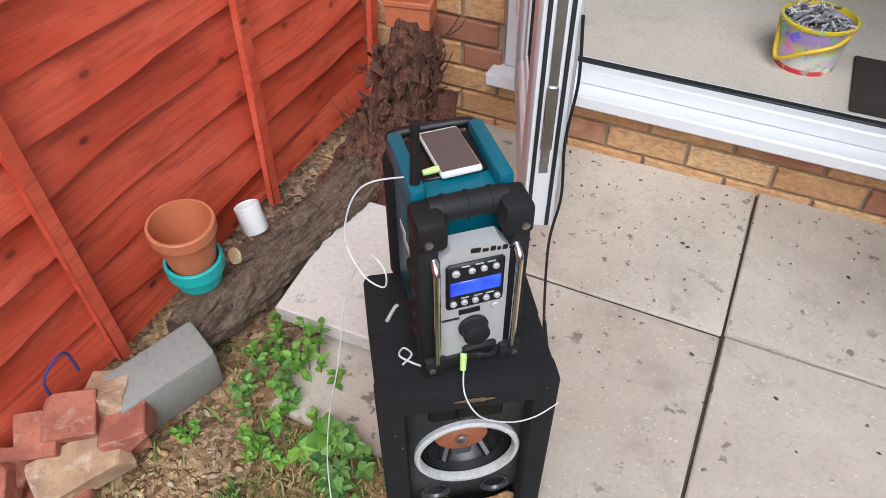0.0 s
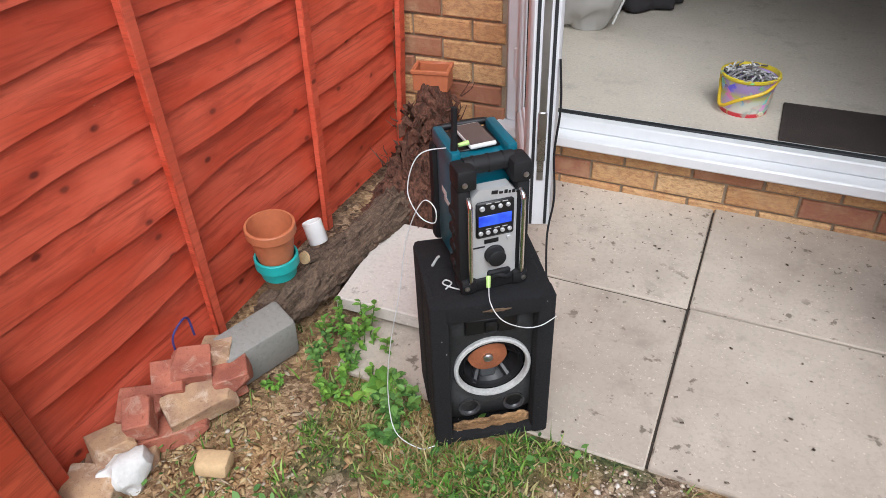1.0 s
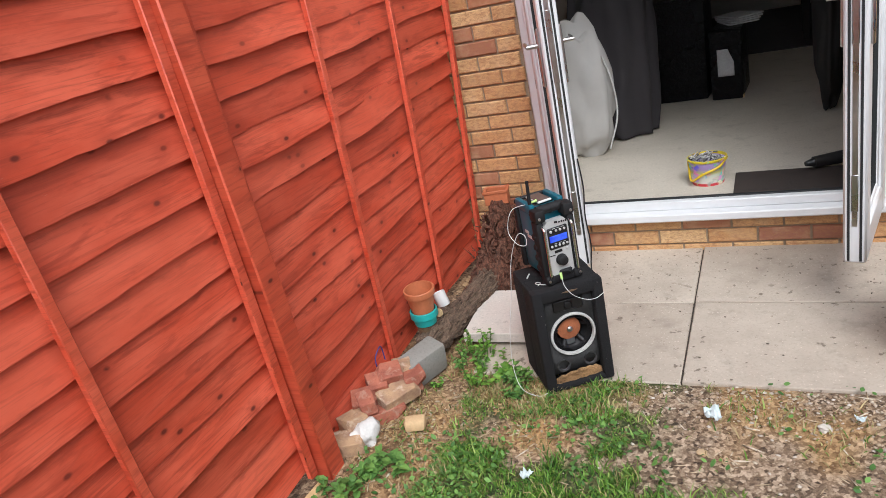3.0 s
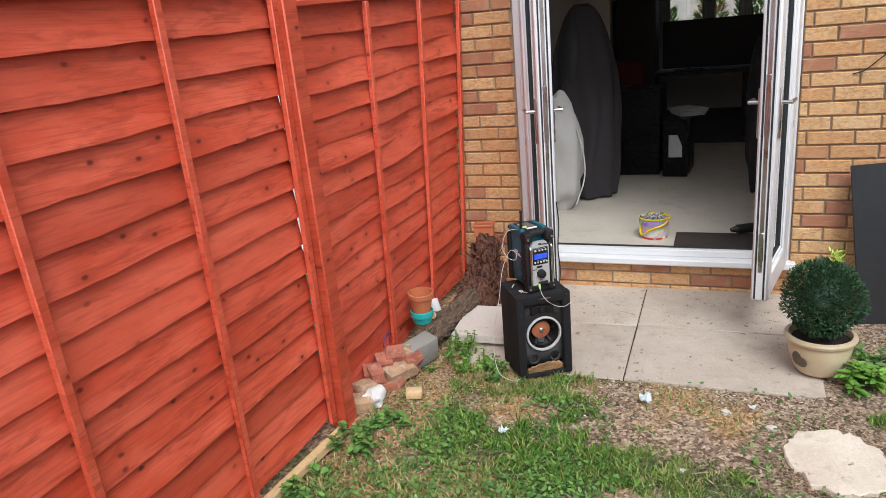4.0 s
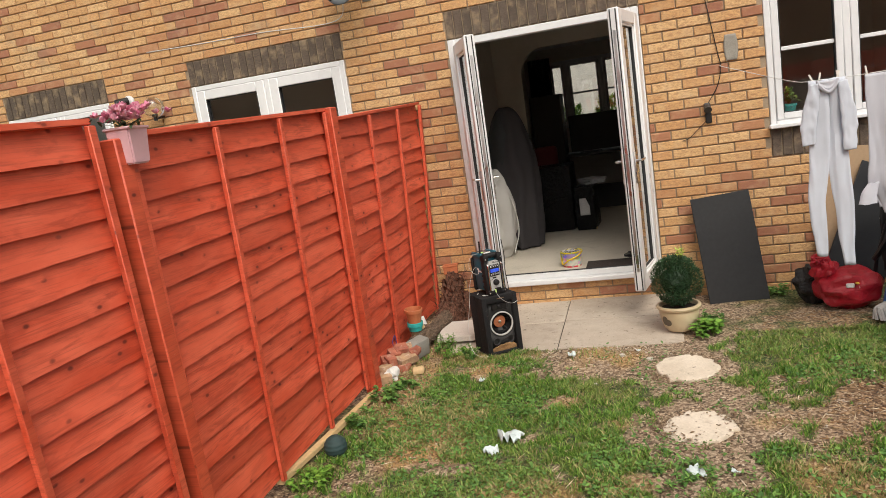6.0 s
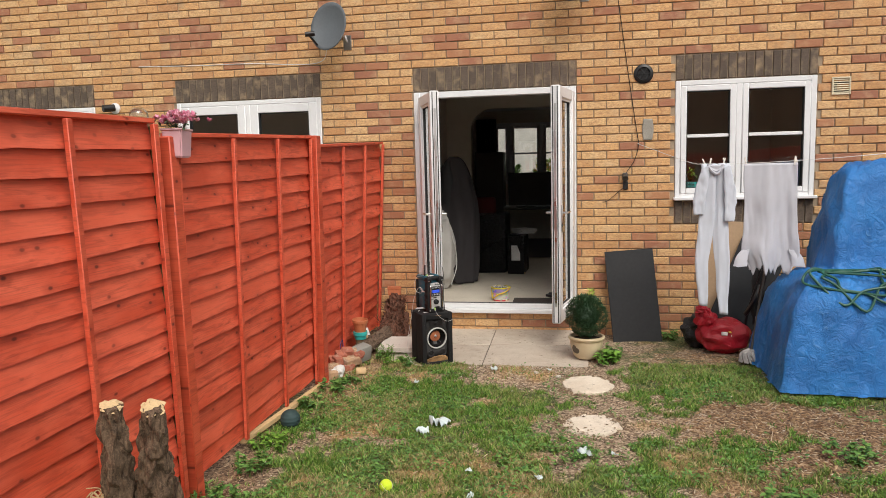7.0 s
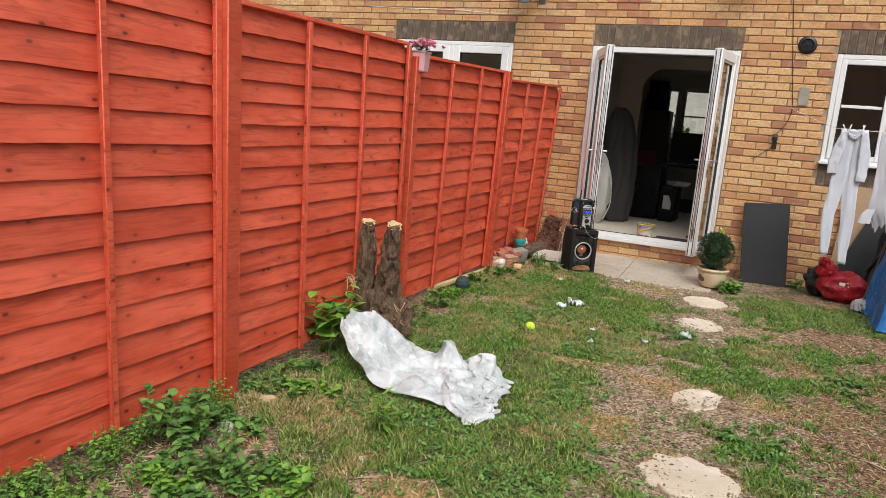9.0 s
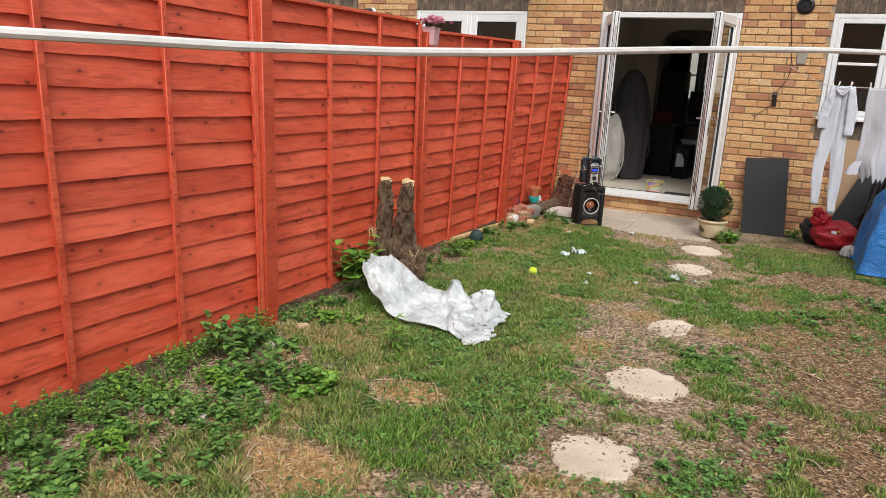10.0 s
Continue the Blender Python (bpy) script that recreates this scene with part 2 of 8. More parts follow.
red_brick = rubble_material("red_brick", (0.45, 0.155, 0.095), (0.30, 0.10, 0.065), (0.47, 0.30, 0.22))
stock_brick = rubble_material("old_buff_brick", (0.50, 0.33, 0.19), (0.33, 0.20, 0.13), (0.62, 0.50, 0.38))
mortar = plain("mortar", (0.34, 0.265, 0.185), 0.95, 0, 0.25, 30, 0.5)
upvc = plain("white_plastic", (0.76, 0.77, 0.78), 0.35, 0, 0.05, 6, 0.03)
gasket = plain("black_gasket", (0.02, 0.022, 0.024), 0.6)
steel = plain("steel", (0.55, 0.55, 0.55), 0.32, 1.0, 0.15)
chrome = plain("chrome", (0.75, 0.75, 0.74), 0.14, 1.0, 0.05)
render_wall = plain("room_plaster", (0.76, 0.72, 0.65), 0.9, 0, 0.06, 3)
ceiling_paint = plain("ceiling_paint", (0.84, 0.83, 0.81), 0.9, 0, 0.04, 3)


def glass_material():
    n = Nodes("glass", 0.02)
    n.bsdf.inputs["Transmission Weight"].default_value = 1.0
    n.bsdf.inputs["IOR"].default_value = 1.8
    return n.done((0.86, 0.9, 0.9))


glass = glass_material()


def concrete_material(name, base, stain, wear=0.5, speck=0.5):
    n = Nodes(name, 0.9)
    r = n.rand()
    co = n.offset(r)
    cloud, mid, fine = n.noise(2.2, 5, 0.6, co), n.noise(9, 5, 0.65, co), n.noise(90, 4, 0.6, co)
    col = n.mix(n.ramp(cloud, (0.35, 0.0), (0.7, wear)), base, stain)
    col = n.mix(n.ramp(mid, (0.56, 0.0), (0.72, 0.45)), col, tuple(0.7 * c for c in stain))
    col = n.mix(n.ramp(fine, (0.3, 0.35), (0.5, 0.0)), col, tuple(0.55 * c for c in base))
    spots = n.noise(24.0, 3, 0.6, co)
    gate = n.noise(4.0, 2, 0.5, co)
    col = n.mix(n.math("MULTIPLY", n.ramp(spots, (0.63, 0.0), (0.69, speck)), n.ramp(gate, (0.42, 0.0), (0.52, 1.0))), col, (0.11, 0.085, 0.06))
    pale = n.noise(120.0, 2, 0.5, co)
    col = n.mix(n.ramp(pale, (0.66, 0.0), (0.72, 0.5)), col, tuple(min(1, 1.4 * c) for c in base))
    n.bump(fine, 0.4, 0.002)
    n.bump(mid, 0.3, 0.004)
    return n.done(col)


paving = concrete_material("paving_concrete", (0.56, 0.49, 0.405), (0.35, 0.29, 0.23), 0.85, 0.75)
pale_slab = concrete_material("pale_slab", (0.66, 0.61, 0.55), (0.52, 0.46, 0.39), 0.5, 0.4)
step_stone = concrete_material("step_stone", (0.74, 0.665, 0.55), (0.40, 0.31, 0.21), 0.8, 0.9)
grey_block = concrete_material("grey_block", (0.25, 0.245, 0.225), (0.33, 0.32, 0.28), 0.6, 0.2)
room_floor = concrete_material("room_floor", (0.64, 0.585, 0.495), (0.51, 0.46, 0.38), 0.6, 0.12)


def bark_material(name, dark, light, scale):
    n = Nodes(name, 0.95)
    ridge = n.noise(1.0, 7, 0.7, n.scaled(scale), 1.4)
    fine = n.noise(120, 4)
    col = n.ramp(ridge, (0.32, dark), (0.55, tuple((a + b) / 2 for a, b in zip(dark, light))), (0.75, light))
    col = n.mix(n.ramp(fine, (0.5, 0.0), (0.8, 0.5)), col, tuple(1.5 * c for c in light))
    n.bump(ridge, 0.9, 0.012)
    n.bump(fine, 0.5, 0.003)
    return n.done(col)


bark = bark_material("bark", (0.030, 0.019, 0.013), (0.27, 0.185, 0.125), (55, 11, 55))
stump_bark = bark_material("stump_bark", (0.035, 0.022, 0.014), (0.30, 0.20, 0.125), (60, 60, 12))
stained_bark = bark_material("stained_bark", (0.022, 0.013, 0.009), (0.27, 0.115, 0.070), (60, 40, 16))
cut_wood = plain("cut_wood", (0.60, 0.44, 0.24), 0.85, 0, 0.35, 30, 0.3)
raw_timber = plain("raw_timber", (0.56, 0.40, 0.20), 0.85, 0, 0.3, 12, 0.2)
chipboard = plain("chipboard", (0.33, 0.19, 0.085), 0.95, 0, 0.85, 40, 0.9, 0.008)


def leaf_material(name, dark, light, gloss=0.5):
    n = Nodes(name, gloss)
    r = n.rand()
    vein = n.noise(60, 3)
    col = n.ramp(r, (0.0, dark), (0.6, tuple((a + b) / 2 for a, b in zip(dark, light))), (1.0, light))
    col = n.mix(n.ramp(vein, (0.5, 0.0), (0.8, 0.35)), col, light)
    n.bump(vein, 0.3, 0.002)
    n.bsdf.inputs["Subsurface Weight"].default_value = 0.0
    return n.done(col)


weed_leaf = leaf_material("weed_leaf", (0.040, 0.120, 0.024), (0.17, 0.335, 0.068), 0.6)
bright_leaf = leaf_material("bright_leaf", (0.070, 0.190, 0.022), (0.22, 0.42, 0.055), 0.6)
box_leaf = leaf_material("box_leaf", (0.014, 0.045, 0.018), (0.055, 0.135, 0.05), 0.6)
lime_leaf = leaf_material("lime_leaf", (0.35, 0.50, 0.06), (0.52, 0.66, 0.12))
hedge_leaf = leaf_material("hedge_leaf", (0.10, 0.22, 0.03), (0.30, 0.46, 0.08))


def blade_material():
    n = Nodes("grass_blades", 0.6)
    r = n.rand()
    green = n.ramp(r, (0.0, (0.026, 0.085, 0.007)), (0.5, (0.098, 0.235, 0.022)), (0.88, (0.19, 0.345, 0.045)), (1.0, (0.34, 0.44, 0.10)))
    straw = n.ramp(r, (0.0, (0.30, 0.215, 0.10)), (1.0, (0.52, 0.41, 0.21)))
    return n.done(n.mix(n.attr("dry"), green, straw))


def soil_material():
    n = Nodes("soil_and_thatch", 0.95)
    fine, mid = n.noise(85, 6, 0.75), n.noise(9, 5, 0.65)
    crumbs = n.voronoi(75, None, "F1", "Color")
    fine = n.mix(0.35, fine, crumbs)
    soil = n.ramp(fine, (0.32, (0.045, 0.028, 0.018)), (0.48, (0.24, 0.165, 0.105)), (0.68, (0.62, 0.49, 0.355)))
    mulch = n.ramp(fine, (0.32, (0.030, 0.018, 0.013)), (0.52, (0.20, 0.115, 0.060)), (0.72, (0.54, 0.385, 0.235)))
    thatch = n.ramp(fine, (0.32, (0.018, 0.030, 0.008)), (0.52, (0.070, 0.095, 0.028)), (0.70, (0.30, 0.25, 0.11)))
    straw = n.ramp(fine, (0.32, (0.18, 0.088, 0.032)), (0.70, (0.66, 0.42, 0.18)))
    col = n.mix(n.attr("mulch"), soil, mulch)
    col = n.mix(n.attr("grass"), col, thatch)
    col = n.mix(n.attr("straw"), col, straw)
    col = n.mix(n.ramp(mid, (0.55, 0.0), (0.72, 0.5)), col, (0.06, 0.042, 0.026))
    n.bump(fine, 0.9, 0.010)
    n.bump(mid, 0.6, 0.02)
    return n.done(col)


grass_blades, soil = blade_material(), soil_material()


# ---- ground ----
def smooth(a, b, v):
    u = np.clip((v - a) / (b - a), 0, 1)
    return u * u * (3 - 2 * u)


def spot(x, y, cx, cy, r, ry=None):
    return np.exp(-(((x - cx) / r) ** 2 + ((y - cy) / (ry or r)) ** 2))


STONES = [(0.83, 0.53, 0.185, 0.21, 8), (0.84, -0.25, 0.19, 0.17, 40), (0.96, -1.95, 0.19, 0.12, 70), (1.005, -2.95, 0.2, 0.19, 15), (0.965, -3.82, 0.19, 0.175, 100)]


def cover(x, y):
    """How much grass, straw and mulch lies at a place of the garden."""
    n1, n2, n3 = fractal(x * 1.5, y * 1.5, 1), fractal(x * 6, y * 6, 5, 3), fractal(x * 2.2, y * 2.2, 9)
    n2 = 0.62 * n2 + 0.38 * fractal(x * 19, y * 19, 6, 2)
    bias = 0.15 * smooth(-1.0, -0.5, x) * smooth(0.75, 0.2, x) - 0.05 * smooth(0.5, 0.75, x) * smooth(1.35, 1.1, x)
    bias = bias - 0.10 * smooth(1.15, 1.9, x) * smooth(0.7, 0.1, y) + 0.10 * smooth(1.0, 1.2, x) * smooth(-0.2, 0.4, y) * smooth(1.5, 1.2, y)
    bias = bias - 0.15 * smooth(0.2, 0.6, y) * smooth(-0.3, 0.1, x) * smooth(0.8, 0.6, x)
    bias = bias - 0.40 * smooth(-0.72, -0.9, x) * smooth(0.0, 0.4, y) - 0.30 * smooth(-0.25, -0.6, x) * smooth(-3.3, -3.9, y)
    bare = spot(x, y, 0.06, -3.68, 0.2, 0.14) + spot(x, y, 0.05, -4.5, 0.34, 0.22) + 0.8 * spot(x, y, -0.45, 0.62, 0.22, 0.12)
    bare = bare + 0.9 * spot(x, y, 0.25, -1.75, 0.35, 0.07) + 0.7 * spot(x, y, -0.6, -0.55, 0.12) + 0.6 * spot(x, y, 0.15, 0.1, 0.2, 0.12)
    for cx, cy, rx, ry, _ in STONES:
        bare = bare + 0.6 * spot(x, y, cx, cy, rx * 1.15, ry * 1.15)
    out = np.maximum(smooth(-1.25, -1.4, x), np.maximum(smooth(4.1, 4.3, x), smooth(-7.4, -7.6, y)))
    g = smooth(0.42, 0.54, 0.42 * n1 + 0.55 * n2 + bias - 0.005 - 0.45 * np.clip(bare, 0, 1))
    straw = np.clip(0.9 * smooth(0.25, 0.8, bare) + 0.8 * smooth(0.54, 0.70, n3), 0, 1) * smooth(2.0, 1.3, x)
    mulch = np.clip(smooth(1.2, 1.7, x + 0.3 * (n3 - 0.5)) * smooth(1.6, 0.9, y) + 0.8 * smooth(-0.8, -0.95, x), 0, 1)
    return g * (1 - out) + 0.75 * out, straw * (1 - out), mulch * (1 - out)


def level(x, y):
    """The ground's height: the lawn lies a little below the patio."""
    z = -0.040 + 0.018 * smooth(0.1, 0.9, y) + 0.026 * (fractal(x * 2.3, y * 2.3, 21) - 0.5) + 0.012 * (fractal(x * 11, y * 11, 23, 2) - 0.5)
    z = z + 0.03 * smooth(-0.8, -1.0, x) * smooth(-1.5, 0.4, y)
    rim = smooth(0.75, 0.95, y) * smooth(1.1, 0.95, x)
    z = z * (1 - 0.7 * rim) - 0.017 * rim
    patio = smooth(1.0, 1.05, y) * smooth(-0.82, -0.77, x) * smooth(0.83, 0.79, x)
    return z * (1 - patio) - 0.09 * patio


def mesh_np(name, verts, polys, material, attrs=None, smooth_faces=False):
    """A mesh from arrays: polys is a list of (n, k) index arrays."""
    me = bpy.data.meshes.new(name)
    me.vertices.add(len(verts))
    me.vertices.foreach_set("co", np.asarray(verts, np.float32).ravel())
    loops = np.concatenate([p.ravel() for p in polys]).astype(np.int32)
    sizes = np.concatenate([np.full(len(p), p.shape[1]) for p in polys])
    starts = np.concatenate([[0], np.cumsum(sizes)[:-1]]).astype(np.int32)
    me.loops.add(len(loops))
    me.loops.foreach_set("vertex_index", loops)
    me.polygons.add(len(sizes))
    me.polygons.foreach_set("loop_start", starts)
    me.update(calc_edges=True)
    for key, values in (attrs or {}).items():
        me.attributes.new(key, "FLOAT", "POINT").data.foreach_set("value", np.asarray(values, np.float32))
    ob = new(name, me)
    finish(ob, material, "all" if smooth_faces else False)
    return ob


def build_ground():
    far = [-400, -120, -40, -15, -6, -3, -1.8]
    xs = np.array(far + list(np.arange(-1.4, 4.2, 0.04)) + [5, 8, 20, 60, 150, 400])
    ys = np.array([-400, -120, -40, -18, -11, -9] + list(np.arange(-7.5, 2.2, 0.04)) + [3, 6, 10, 14, 25, 60, 150, 400])
    X, Y = np.meshgrid(xs, ys, indexing="ij")
    x, y = X.ravel(), Y.ravel()
    g, s, m = cover(x, y)
    ny = len(ys)
    i, j = np.meshgrid(np.arange(len(xs) - 1), np.arange(ny - 1), indexing="ij")
    a = (i * ny + j).ravel()
    quads = np.stack([a, a + ny, a + ny + 1, a + 1], 1)
    ob = mesh_np("ground", np.stack([x, y, level(x, y)], 1), [quads], soil, {"grass": g, "straw": s * (1 - 0.5 * m), "mulch": m}, True)
    tagged(ob, "patchy worn lawn with bare soil, straw and wood chips", "ground", kind="structure")


build_ground()


def build_grass(count, x0, x1, y0, y1, rng):
    x, y = rng.uniform(x0, x1, count), rng.uniform(y0, y1, count)
    g, s, m = cover(x, y)
    clump = fractal(x * 14, y * 14, 31, 2)
    keep = rng.random(count) < (g * (0.15 + 1.3 * smooth(0.3, 0.65, clump)) + 0.12 * s)
    for cx, cy, rx, ry, _ in STONES:
        keep &= ((x - cx) / (rx * 0.86)) ** 2 + ((y - cy) / (ry * 0.86)) ** 2 > 0.7 + 0.5 * clump
    keep &= ~((y > 0.97) & (x > -0.92) & (x < 0.92))
    x, y, g, s, clump = x[keep], y[keep], g[keep], s[keep], clump[keep]
    n = len(x)
    h = (0.010 + 0.026 * rng.random(n) ** 1.6) * (0.35 + 1.25 * clump) * (0.7 + 0.6 * fractal(x * 1.7, y * 1.7, 41))
    w = rng.uniform(0.0016, 0.0034, n)
    a, lean = rng.uniform(0, 2 * np.pi, n), rng.uniform(0.25, 1.3, n) * h
    dx, dy = np.cos(a), np.sin(a)
    b = rng.uniform(0, 2 * np.pi, n)
    px, py = np.cos(b) * w, np.sin(b) * w
    z = level(x, y) - 0.002
    V = np.empty((n, 5, 3))
    for k, (f, t, sw) in enumerate(((0, 0, 1), (0, 0, -1), (0.4, 0.62, -0.8), (0.4, 0.62, 0.8), (1.0, 1.0, 0))):
        V[:, k, 0] = x + dx * lean * f + px * sw
        V[:, k, 1] = y + dy * lean * f + py * sw
        V[:, k, 2] = z + h * t
    o = np.arange(n) * 5
    quads, tris = np.stack([o, o + 1, o + 2, o + 3], 1), np.stack([o + 3, o + 2, o + 4], 1)
    dry = np.clip((rng.random(n) < (0.10 + 0.75 * s)) * rng.uniform(0.6, 1.0, n) + 0.45 * smooth(0.4, 0.7, fractal(x * 3, y * 3, 51)) * rng.random(n), 0, 1)
    ob = mesh_np("grass", V.reshape(-1, 3), [quads, tris], grass_blades, {"dry": np.repeat(dry, 5)})
    tagged(ob, "short patchy green and straw-coloured lawn grass", "grass", kind="stuff")


build_grass(900000, -1.12, 3.3, -5.4, 1.1, np.random.default_rng(3))


# ---- patio ----
PATIO_FALL = 0.036  # it drains away from the house


def patio():
    fall = Matrix(((1, 0, 0, 0), (0, 1, 0, 0), (0, PATIO_FALL, 1, -1.57 * PATIO_FALL), (0, 0, 0, 1)))
    base = thing("patio", "stained pale concrete paving slabs before the doors", "paving", kind="structure")
    for x0, x1, y0, y1, z in ((-0.84, -0.003, 1.573, 2.10, -0.004), (0.003, 0.845, 1.576, 2.10, 0.0), (-0.83, -0.004, 0.995, 1.568, -0.006), (0.003, 0.85, 1.0, 1.571, -0.002)):
        bm = cube(B(), ((x0 + x1) / 2, (y0 + y1) / 2, z - 0.025), (x1 - x0, y1 - y0, 0.05), 0.004)
        bmesh.ops.transform(bm, matrix=fall, verts=bm.verts)
        part("slab", bm, paving, base)
    bm = cube(B(), (0, 1.55, -0.036), (1.68, 1.08, 0.05))
    bmesh.ops.transform(bm, matrix=fall, verts=bm.verts)
    part("joint_bed", bm, plain("joint_soil", (0.05, 0.04, 0.03), 0.95, 0, 0.4, 30), base, "dark soil in the joints")


patio()

# ---- house ----
WALL_Y = 2.10
LEFT, RIGHT, EAVES = -11.0, 5.2, 5.1
HOLES = [(-0.755, 0.765, 0.202, 2.29), (1.63, 2.80, 1.24, 2.29), (-3.215, -1.68, 0.202, 2.29), (-5.37, -4.14, 1.27, 2.29)]


def in_hole(x, z):
    return any(a < x < b and c < z < d for a, b, c, d in HOLES)


def house():
    base = thing("wall_house", "buff and red multi brick rear house wall", "house wall", kind="structure")
    xs = sorted({LEFT, RIGHT, *(h[0] for h in HOLES), *(h[1] for h in HOLES)})
    zs = sorted({-0.1, EAVES, *(h[2] for h in HOLES), *(h[3] for h in HOLES)})
    bm = B()
    for xa, xb in zip(xs, xs[1:]):
        for za, zb in zip(zs, zs[1:]):
            if not in_hole((xa + xb) / 2, (za + zb) / 2):
                cube(bm, ((xa + xb) / 2, WALL_Y + 0.13, (za + zb) / 2), (xb - xa, 0.245, zb - za))
    part("masonry", bm, mortar, base, "sandy mortar between the bricks", smooth=False)
    return base


house_wall = house()


def lintel_spans():
    """Soldier courses: over each opening, and under the kitchen window."""
    return [(h[0], h[1], h[3], h[3] + 0.225) for h in HOLES] + [(HOLES[1][0], HOLES[1][1], HOLES[1][2] - 0.225, HOLES[1][2])]


# ---- fence ----
garden_fence = thing("garden_fence", "tall red-stained overlapping timber garden fence", "fence")


def fence_panel(y0, y1, z0, z1, xb, xt, seed, drift=0.0, rows=13):
    """A waney-lap panel from y0 to y1 (towards the house), its top at z0 and z1, leaning from xb at the ground to xt;
    drift is how far its foot stands nearer the house than its top."""
    rng = random.Random(seed)
    w = y1 - y0
    base = new("fence_panel")
    base.parent, base.location = garden_fence, (xb, y0, 0)
    bays = [0.0, w / 3, 2 * w / 3, w]
    pitch = ((z0 + z1) / 2 - 0.055) / rows

    def lean(z):
        return (xt - xb) * z / 1.8

    def slip(y, z):
        return y + drift * (1 - z / 1.8) * (1 - y / w if seed == 1 else 1)

    for r in range(rows):
        zb = 0.035 + r * pitch
        n, verts = 30, []
        calm = {1: 0.8, 2: 0.45}.get(seed, 0.3)
        amp = rng.uniform(0.003, 0.010) * (1.7 if seed == 1 else calm)
        ph, off = rng.uniform(0, 6), rng.uniform(0, 40)
        bulge = rng.uniform(0.0, 0.008)
        for k in range(n + 1):
            y = w * k / n
            rise = (z1 - z0) * (y / w - 0.5)
            wave = amp * math.sin(3 * math.pi * y / w + ph) + 0.003 * noise.noise((off, y * 4, 0))
            waney = calm * 0.016 * noise.noise((off, y * 3.0, 5)) + 0.004 * noise.noise((off, y * 14, 9))
            lo, hi = zb + rise * (zb + 0.6) / 2.4 + waney, zb + pitch + 0.018 + rise * (zb + 0.6) / 2.4
            xo, xi = 0.021 + wave + bulge, 0.004 + wave * 0.6
            verts += [(xo + lean(lo), slip(y, lo), lo), (xo - 0.011 + lean(lo), slip(y, lo), lo), (xi - 0.008 + lean(hi), slip(y, hi), hi), (xi + lean(hi), slip(y, hi), hi)]
        faces = []
        for k in range(n):
            a, b = 4 * k, 4 * k + 4
            faces += [(a + i, a + (i + 1) % 4, b + (i + 1) % 4, b + i) for i in range(4)]
        faces += [(0, 3, 2, 1), (4 * n, 4 * n + 1, 4 * n + 2, 4 * n + 3)]
        raw("board", verts, faces, fence_wood, base)
    for k, y in enumerate(bays):
        top = z0 + (z1 - z0) * y / w - 0.045
        wide = 0.030 if 0 < k < 3 else 0.036
        bm = B()
        y = min(max(y, wide / 2), w - wide / 2)
        d = drift * (1 - y / w if seed == 1 else 1)
        m = Matrix(((1, 0, (xt - xb) / 1.8, 0.050), (0, 1, -d / 1.8, y + d), (0, 0, 1, 0.03), (0, 0, 0, 1)))
        cube(bm, (0, 0, top / 2), (0.022, wide, top), 0.003, m)
        part("batten", bm, fence_wood, base)
        bm = B()
        m[0][3] = -0.02
        cube(bm, (0, 0, top / 2), (0.02, wide, top), 0.002, m)
        part("batten", bm, fence_wood, base)
    bm = B()
    t = math.degrees(math.atan2(z1 - z0, w))
    cube(bm, (0.014 + lean(1.8), w / 2, (z0 + z1) / 2), (0.066, w / math.cos(radians(t)), 0.022), 0.003, Matrix.Translation((0, w / 2, (z0 + z1) / 2)) @ pose(0, 0, 0, t) @ Matrix.Translation((0, -w / 2, -(z0 + z1) / 2)))
    part("capping", bm, fence_wood, base)


def fence_post(y, x0, x1, top, wide=0.075, drift=0.0, label="red-stained square timber fence post"):
    bm = B()
    m = Matrix(((1, 0, (x1 - x0) / 1.8, 0), (0, 1, -drift / 1.8, drift), (0, 0, 1, 0), (0, 0, 0, 1)))
    cube(bm, (0.012, 0, top / 2 - 0.05), (0.08, wide, top + 0.1), 0.005, m)
    part("fence_post", bm, post_wood if wide > 0.05 else moss_wood, garden_fence, label).location = (x0, y, 0)


XB, XT = -1.19, -1.10
fence_panel(0.242, 2.05, 1.745, 1.825, XB - 0.01, XT, 1, 0.15, 16)
fence_post(0.199, XB + 0.055, XT + 0.03, 1.815, 0.088, 0.132)
fence_panel(-1.585, 0.156, 1.745, 1.805, XB + 0.01, XT, 2, 0.115, 15)
fence_post(-1.625, -1.12, -1.08, 1.735, 0.07, 0.11)
fence_post(-1.685, -1.155, -1.135, 1.78, 0.03, 0.10, "old mossy grey-green timber fence post")
fence_panel(-3.385, -1.71, 1.765, 1.80, -1.135, -1.105, 3, 0.10, 17)
fence_post(-3.435, -1.07, -1.06, 1.80, 0.085, 0.07)
fence_panel(-5.25, -3.48, 1.80, 1.79, -1.09, -1.10, 4, 0.06, 14)
fence_post(-5.30, -1.07, -1.07, 1.82, 0.085)
fence_panel(-7.12, -5.35, 1.80, 1.80, -1.09, -1.10, 5)
fence_post(-7.17, -1.07, -1.07, 1.82, 0.085)
fence_panel(-9.0, -7.22, 1.80, 1.80, -1.09, -1.10, 6)


# ---- windows and doors of the house ----
def bar(bm, x0, x1, z0, z1, y, depth, bev=0.006):
    cube(bm, ((x0 + x1) / 2, y, (z0 + z1) / 2), (x1 - x0, depth, z1 - z0), bev)


